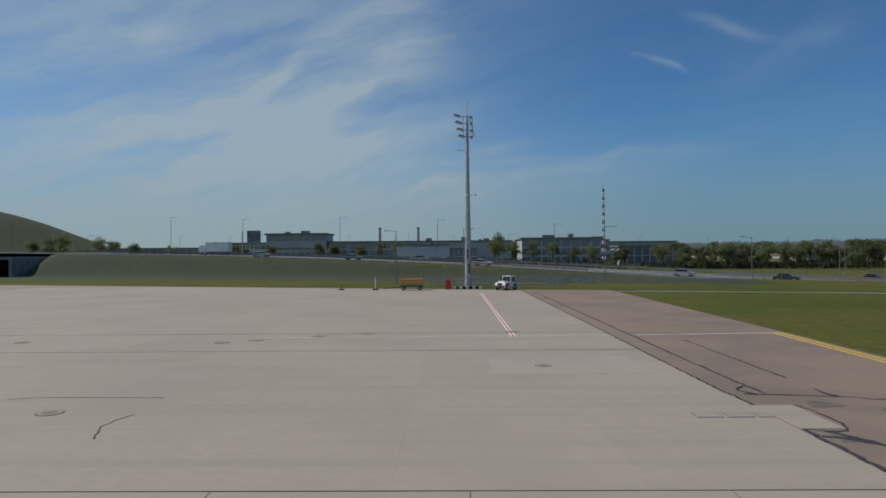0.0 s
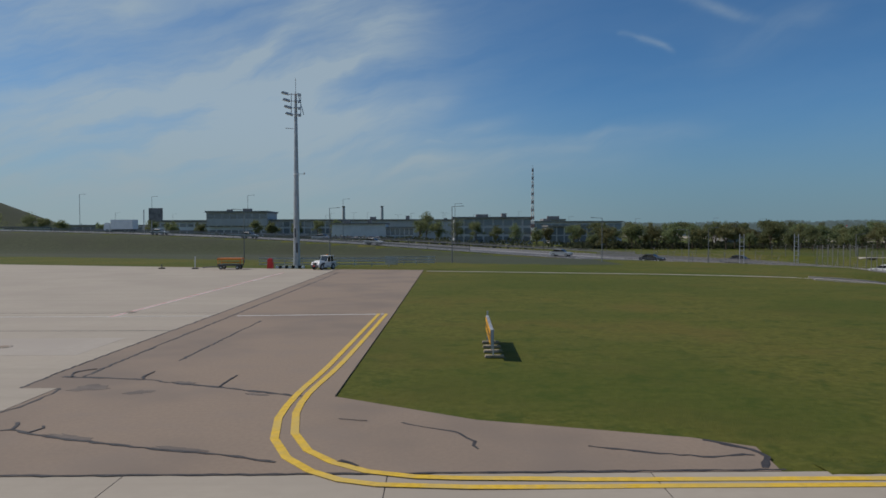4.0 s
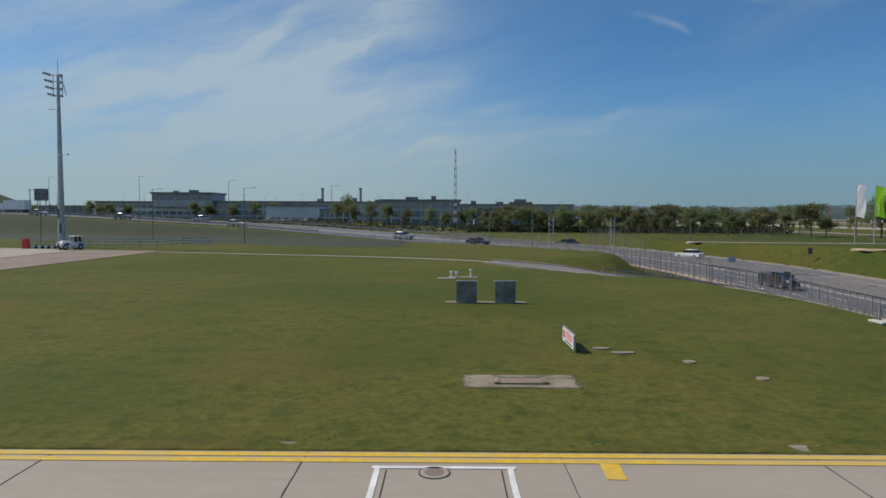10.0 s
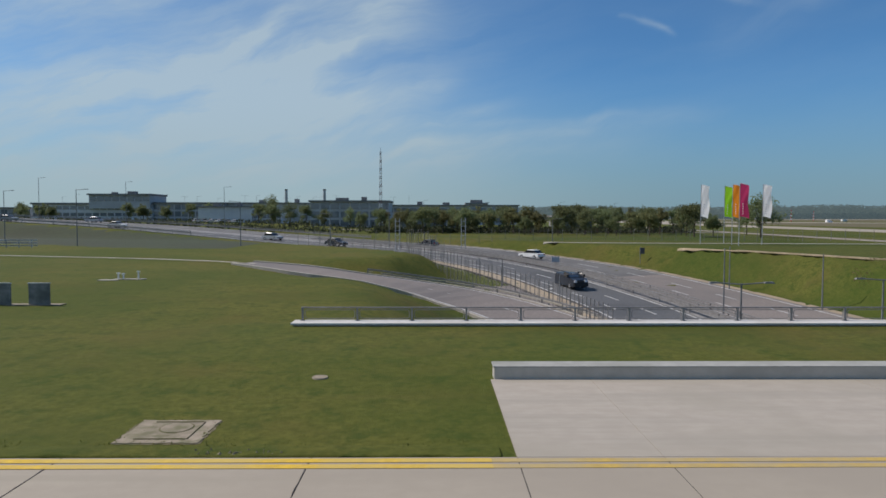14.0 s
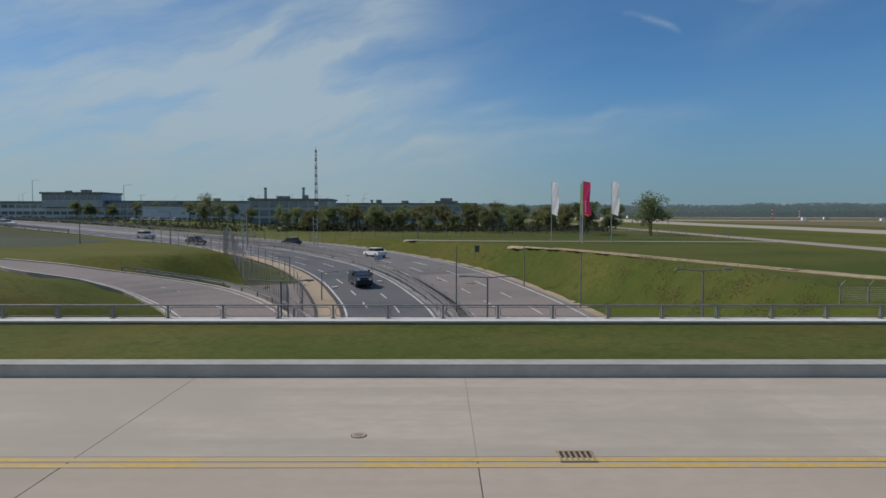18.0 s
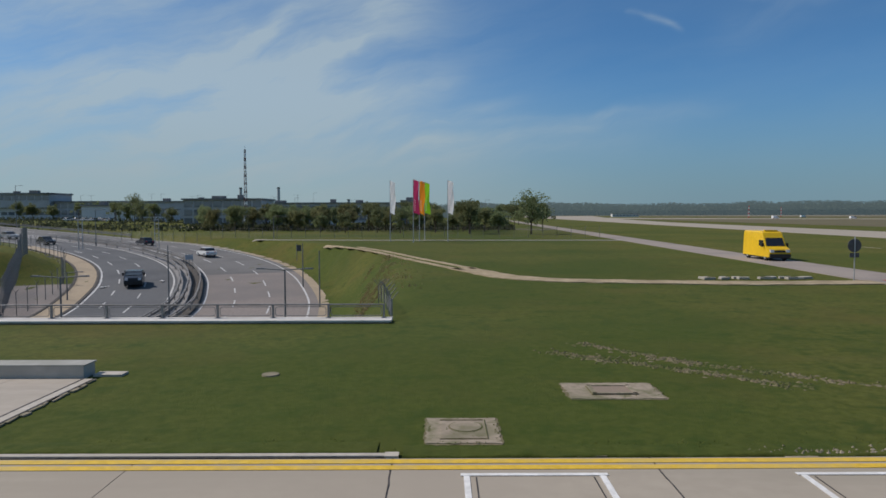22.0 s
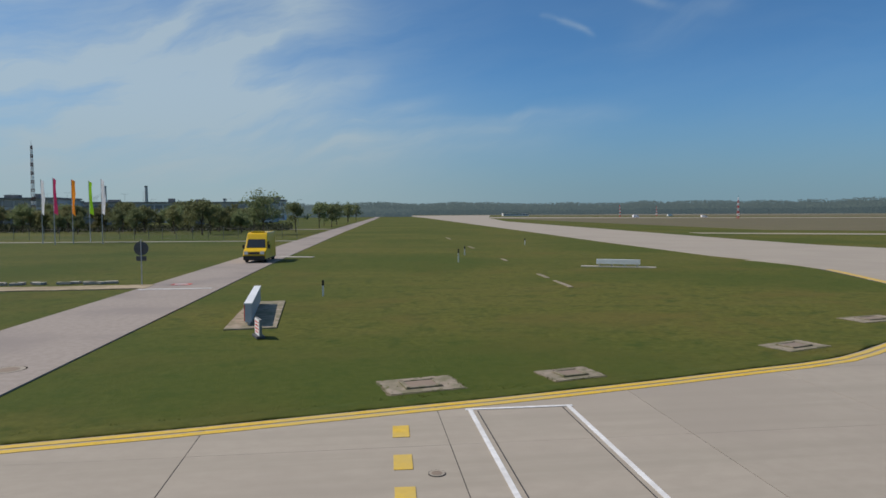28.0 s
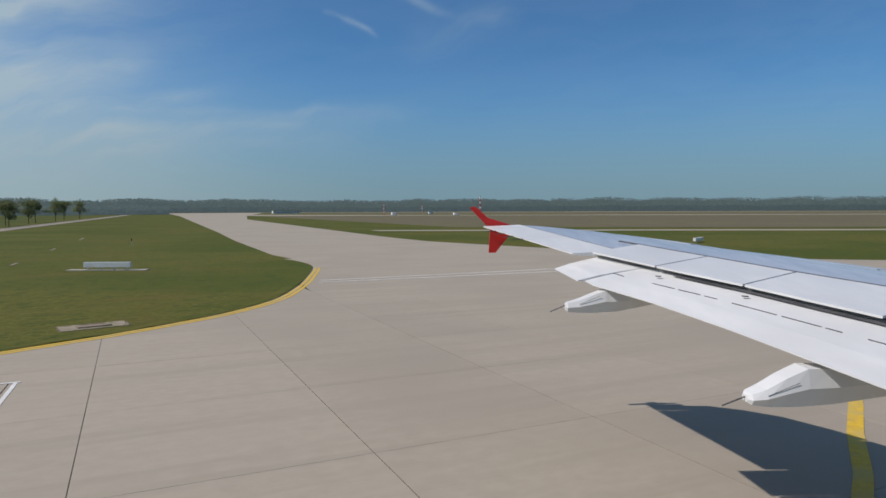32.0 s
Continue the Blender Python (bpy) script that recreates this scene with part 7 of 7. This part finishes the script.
# ---- aircraft wing, as it stands at the end of the taxi run ----
def build_wing():
    top = tagged(new("aircraft_wing"), "light grey airliner wing with extended flaps and red wingtip fence", "aircraft wing")
    top.matrix_world = pose(195.20, -4.00, 0, 0, 0, -25.08)

    def along(*table):
        """Chord place as a function of the span, straight between the ribs."""
        ls, fs = [p[0] for p in table], [p[1] for p in table]
        return lambda l: float(np.interp(l, ls, fs))

    lead = along((1.4, 10.9), (9.71, 6.49), (10.77, 5.68), (11.53, 5.09), (12.63, 4.46), (13.5, 3.78), (14.0, 3.10), (14.3, 2.45), (14.45, 1.75))
    joint = along((1.4, 8.6), (7.82, 5.23), (8.17, 5.02), (8.79, 4.66), (9.65, 4.24), (10.58, 3.76), (11.78, 3.17))
    spoil = along((1.4, 6.5), (6.41, 4.32), (7.07, 4.03), (7.95, 3.66), (8.96, 3.15), (10.61, 2.40))
    ail = along((10.55, 2.14), (13.76, 1.13), (14.45, 0.92))
    flap_te = along((1.6, 4.8), (5.25, 3.55), (6.27, 3.27), (6.95, 3.08), (8.18, 2.66), (9.30, 2.16), (10.92, 1.88))

    def zu(l):
        return 4.20 - 0.09 * (14.9 - l)

    def section(l, back, front, thick):
        """Closed ring of an aerofoil slice from trailing to leading edge."""
        out = []
        for t in (0.0, 0.25, 0.5, 0.75, 0.9, 0.97):
            out.append((back + (front - back) * t, l, zu(l) - 0.10 * t ** 4))
        out.append((front, l, zu(l) - thick * 0.45))
        for t in (0.95, 0.75, 0.45, 0.15, 0.0):
            out.append((back + (front - back) * t, l, zu(l) - 0.03 - thick * math.sin(math.pi * min(1, t * 0.8 + 0.12)) ** 0.7))
        return out

    # fixed box, inner and outer, and the closed-off bay under the spoilers
    part("wing_box", Build().loft([section(l, joint(l), lead(l) - 0.45, 0.30 + 0.05 * (10.5 - l)) for l in (10.58, 9.65, 8.8, 7.8, 6.0, 4.5, 2.5, 1.4)]), WING_BOX, top, smooth=False)
    part("wing_box", Build().loft([section(l, ail(l) + 0.80, lead(l) - 0.30, 0.16 + 0.03 * (14.4 - l)) for l in (14.3, 14.0, 13.5, 12.6, 11.5, 10.60)]), WING_BOX, top)
    bay = []
    for l in (10.58, 9.6, 8.8, 7.8, 6.0, 4.5, 2.5, 1.4):
        bay.append([(spoil(l) + 0.10, l, zu(l) - 0.06), (joint(l) - 0.01, l, zu(l) - 0.06), (joint(l) - 0.01, l, zu(l) - 0.30), (spoil(l) + 0.20, l, zu(l) - 0.26)])
    part("spoiler_bay", Build().loft(bay), GREY_PANEL, top)
    # slats along the leading edge
    for ls in ((14.3, 14.0, 13.5, 12.63, 12.02), (11.98, 11.53, 10.77, 10.0, 9.42), (9.38, 8.0, 6.62), (6.58, 3.82), (3.78, 1.4)):
        ring = []
        for l in ls:
            f = lead(l)
            w = 0.28 if l > 12 else 0.43
            ring.append([(f - w, l, zu(l) - 0.085), (f - w * 0.4, l, zu(l) - 0.10), (f, l, zu(l) - 0.17), (f - w * 0.3, l, zu(l) - 0.26), (f - w, l, zu(l) - 0.28)])
        part("slat", Build().loft(ring), WING_BOX, top)
    # spoilers
    for ls in ((10.55, 9.6, 9.27), (9.24, 8.8, 8.35, 7.97), (7.94, 7.07, 6.42), (6.38, 5.4, 4.3), (4.27, 1.6)):
        ring = []
        for l in ls:
            s, j = spoil(l), joint(l + 0.75) - 0.03
            ring.append([(s, l, zu(l) + 0.002), (j, l + 0.75, zu(l + 0.75) + 0.012), (j, l + 0.75, zu(l + 0.75) - 0.03), (s, l, zu(l) - 0.025)])
        part("spoiler", Build().loft(ring), WING, top)
    # dark joint between box and spoilers, running out along the aileron
    ring = []
    for l in (11.75, 10.6, 9.65, 8.8, 8.17, 7.82, 5.0, 1.6):
        f, z = joint(l) - 0.015, zu(l) + 0.016
        ring.append([(f - 0.016, l, z - 0.004), (f + 0.016, l, z + 0.002), (f + 0.016, l, z - 0.02), (f - 0.016, l, z - 0.02)])
    part("box_seam", Build().loft(ring), DARK_STEEL, top, "dark joint line")
    ring = []
    for l in (14.0, 12.6, 11.5, 10.65):
        f, z = ail(l) + 0.79, zu(l) + 0.004
        ring.append([(f - 0.010, l, z), (f + 0.010, l, z + 0.002), (f + 0.010, l, z - 0.02), (f - 0.010, l, z - 0.02)])
    part("hinge_seam", Build().loft(ring), GREY_PANEL, top, "grey hinge line")
    # aileron and tip panel
    for a, c in ((13.96, 10.62), (14.42, 13.99)):
        ring = []
        for l in (a, c):
            ring.append([(ail(l), l, zu(l) - 0.03), (ail(l) + 0.78, l, zu(l) + 0.004), (ail(l) + 0.78, l, zu(l) - 0.12), (ail(l), l, zu(l) - 0.05)])
        part("aileron" if a < 14 else "tip_panel", Build().loft(ring), WING, top)
    for k in range(4):
        l = 13.7 - k * 0.42
        part("static_wick", Build().tube((ail(l), l, zu(l) - 0.04), (ail(l) - 0.20, l, zu(l) - 0.06), 0.008, n=5), DARK_STEEL, top)

    # flap, lowered behind the spoilers
    def flap_z(t):
        return -0.27 + 0.19 * t ** 0.8

    for ls in ((10.60, 10.0, 9.62), (9.60, 9.3, 8.96, 8.18, 7.5, 6.95, 6.3, 5.25, 4.4), (4.35, 3.0, 1.6)):
        ring = []
        for l in ls:
            cut = -0.10 if l > 9.61 else 0.0
            t0, f0 = flap_te(l) + cut, spoil(l) + 0.16
            up = [(t0 + (f0 - t0) * t, l, zu(l) + flap_z(t)) for t in (0.0, 0.3, 0.6, 0.85, 1.0)]
            ring.append(up + [(f0 + 0.05, l, zu(l) - 0.16), (t0 * 0.5 + f0 * 0.5, l, zu(l) - 0.29), (t0, l, zu(l) - 0.285)])
        part("flap", Build().loft(ring), WING, top)
    # dark strip as painted gap shade behind the spoilers, wider towards the root
    ring = []
    for l in (8.95, 8.6, 7.95, 7.07, 6.41, 4.5, 1.8):
        w = 0.004 + 0.005 * (8.95 - l)
        z = zu(l) + flap_z(0.97) + 0.012
        s = spoil(l)
        ring.append([(s - w, l, z - 0.004), (s + 0.04, l, z + 0.004), (s + 0.04, l, z - 0.01), (s - w, l, z - 0.012)])
    part("flap_seal", Build().loft(ring), DARK_STEEL, top, "dark strip for gap shade")
    # broken dark seam along the flap
    for a, c in ((10.05, 9.75), (9.66, 9.37), (8.85, 8.5), (8.44, 8.12), (8.06, 7.88), (7.67, 7.1), (7.04, 6.6), (6.56, 6.39), (6.15, 5.92)):
        b = Build()
        q = []
        for l in (a, c):
            t = 0.45 + 0.10 * (10 - l) / 4
            f = flap_te(l) * (1 - t) + (spoil(l) + 0.16) * t
            q.append((f, l, zu(l) + flap_z(t)))
        w = 0.004
        b.add([(q[0][0] - w, q[0][1], q[0][2] + 0.006), (q[0][0] + w, q[0][1], q[0][2] + 0.008), (q[1][0] + w, q[1][1], q[1][2] + 0.008), (q[1][0] - w, q[1][1], q[1][2] + 0.006),
               (q[0][0] - w, q[0][1], q[0][2] - 0.02), (q[0][0] + w, q[0][1], q[0][2] - 0.02), (q[1][0] + w, q[1][1], q[1][2] - 0.02), (q[1][0] - w, q[1][1], q[1][2] - 0.02)],
              ((0, 1, 2, 3), (7, 6, 5, 4), (0, 4, 5, 1), (1, 5, 6, 2), (2, 6, 7, 3), (3, 7, 4, 0)))
        part("seam", b, DARK_STEEL, top)
    for l in (9.0, 7.75, 6.1):
        f = spoil(l) - 0.16
        part("latch", Build().box((f, l, zu(l) + flap_z(0.9)), (0.07, 0.035, 0.012), -40), DARK_STEEL, top)

    # track fairings under the flap
    for l, shape in ((9.2, ((1.74, 3.17, 3.09, 0.05), (1.77, 3.19, 3.07, 0.10), (1.92, 3.23, 3.06, 0.13), (2.10, 3.30, 3.06, 0.14), (2.28, 3.37, 3.07, 0.15), (2.45, 3.36, 3.08, 0.15), (2.96, 3.36, 3.18, 0.13), (3.5, 3.36, 3.32, 0.06))),
                     (6.0, ((2.80, 2.79, 2.73, 0.06), (2.83, 2.81, 2.71, 0.11), (2.95, 2.86, 2.70, 0.14), (3.12, 2.96, 2.70, 0.15), (3.31, 3.05, 2.71, 0.16), (3.55, 3.05, 2.73, 0.16), (4.06, 3.06, 2.80, 0.14), (4.8, 3.06, 2.98, 0.07)))):
        rings = [[(f, l - w, (hi + lo) / 2), (f, l - w * 0.75, hi), (f, l + w * 0.75, hi), (f, l + w, (hi + lo) / 2), (f, l + w * 0.7, lo), (f, l - w * 0.7, lo)] for f, hi, lo, w in shape]
        fairing = part("flap_track_fairing", Build().loft(rings), WING, top)
        f0, hi = shape[0][0], shape[0][1]
        part("joint_line", Build().tube((shape[2][0], l - shape[2][3] * 0.95, shape[2][1] - 0.05), (shape[3][0] + 0.1, l - shape[3][3] * 0.99, shape[2][1] + 0.07), 0.003, n=5), GREY_PANEL, fairing)
        part("discharge_wick", Build().tube((f0, l, hi - 0.02), (f0 - 0.2, l + 0.02, hi - 0.11), 0.008, n=5), DARK_STEEL, fairing)
    # red fence at the tip
    outline_up = [(0.64, 4.52), (0.70, 4.56), (0.78, 4.54), (1.03, 4.31), (1.66, 4.12), (1.22, 4.04), (1.08, 4.06)]
    part("wingtip_fence", Build().loft([[(f, 14.46, z) for f, z in outline_up], [(f, 14.54, z) for f, z in outline_up]]), RED, top, "red upper fence")
    outline_lo = [(1.05, 3.55), (1.20, 3.55), (1.46, 3.88), (1.66, 4.11), (1.22, 4.11), (1.08, 4.06)]
    part("wingtip_fence", Build().loft([[(f, 14.47, z) for f, z in outline_lo], [(f, 14.55, z) for f, z in outline_lo]]), RED, top, "red lower fence")
    # main gear that carries it, under the wing root
    part("gear_strut", Build().tube((6.6, 2.0, 0.5), (6.6, 2.1, 2.85), 0.14), STEEL, top)
    for dy in (-0.45, 0.45):
        add_wheel(top, (6.6, 2.0 + dy, 0.58), 0.58, 0.42)
    part("axle", Build().tube((6.6, 1.5, 0.58), (6.6, 2.5, 0.58), 0.09), STEEL, top)


build_wing()


# ---- slabs, last of all ----
xs = [15.18 - 4.95 * k for k in range(16)] + [20.1, 25.05, 30.0, 33.5, 37.32, 42.3, 47.25, 52.0, 56.75, 61.44, 66.0, 70.9, 75.6, 79.5, 82.3, 89.75, 97.2, 104.65, 112.1, 119.6, 121.5]
xs = sorted(x for x in xs if x > -60)
for i in range(len(xs) - 1):
    for y0, y1 in ((-12.5, -7.5), (-7.5, -2.5), (-2.5, 2.5), (2.5, 7.5), (7.5, 12.45 if xs[i] < 30 else 12.23)):
        slab(xs[i], y0, xs[i + 1], y1, taxiway, CONCRETE)
# curved end of the taxiway: strips of slabs cut by the edge curve
ex, ey = edge_curve[:, 0], edge_curve[:, 1]
mono = int(np.argmax(ey > 48))
gx = [121.5, 125.8, 130.44, 135.13, 140.1, 145.05, 150.0, 155.0, 159.4, 164.35, 169.3, 174.25, 179.2, 184.2, 189.2, 194.2, 199.2, 204.2]
for i in range(len(gx) - 1):
    x0, x1 = gx[i], gx[i + 1]
    for y0 in np.arange(-12.55, 45.0, 5.0):
        low = min(np.interp(x0, ex, ey), np.interp(x1, ex, ey)) - 0.05
        if y0 + 5 <= low:
            slab(x0, y0, x1, y0 + 5.0, taxiway, CONCRETE, 0.007)
        elif y0 < max(np.interp(x0, ex, ey), np.interp(x1, ex, ey)):
            xa = max(x0, float(np.interp(y0, ey[:mono], ex[:mono]))) if y0 > 12.6 else x0
            pts = [(xa + 0.008, y0 + 0.002), (x1 - 0.008, y0 + 0.002)]
            top = [(x, min(y0 + 4.998, np.interp(x, ex, ey) - 0.03)) for x in np.linspace(x1 - 0.008, xa + 0.008, 9)]
            pts += [p for p in top if p[1] > y0 + 0.05]
            if len(pts) > 3:
                part("slab", Build().prism(pts, -0.1, 0.001), CONCRETE, taxiway)
for x0 in np.arange(204.2, 232, 5.0):
    for y0 in np.arange(-12.55, 60.0, 5.0):
        if x0 > 209 or y0 < 28:
            slab(x0, y0, x0 + 5.0, y0 + 5.0, taxiway, CONCRETE)
rim = [(p[0] + 0.03, p[1]) for p in edge_curve if p[0] > 204.3 and p[1] < 58.0]
part("slab", Build().prism([(204.21, 32.46), (209.19, 32.46), (209.19, 57.4)] + rim[::-1], -0.1, 0.001), CONCRETE, taxiway)
ax = [8.8 - 5.0 * k for k in range(15)][::-1]
for i in range(len(ax) - 1):
    for k in range(17):
        y0 = 12.5 + 5.0 * k
        lim = 83.4 + (8.8 - ax[i + 1]) * 0.30
        if y0 < lim:
            slab(ax[i], y0, ax[i + 1], min(y0 + 5.0, lim), apron, CONCRETE, 0.0004)
bx = [79.5, 82.3, 89.75, 97.2, 104.65, 112.1, 119.6, 121.5]
for i in range(len(bx) - 1):
    slab(bx[i], 12.235, bx[i + 1], 18.28, bridge_apron, BRIDGE_CONCRETE, 0.005)
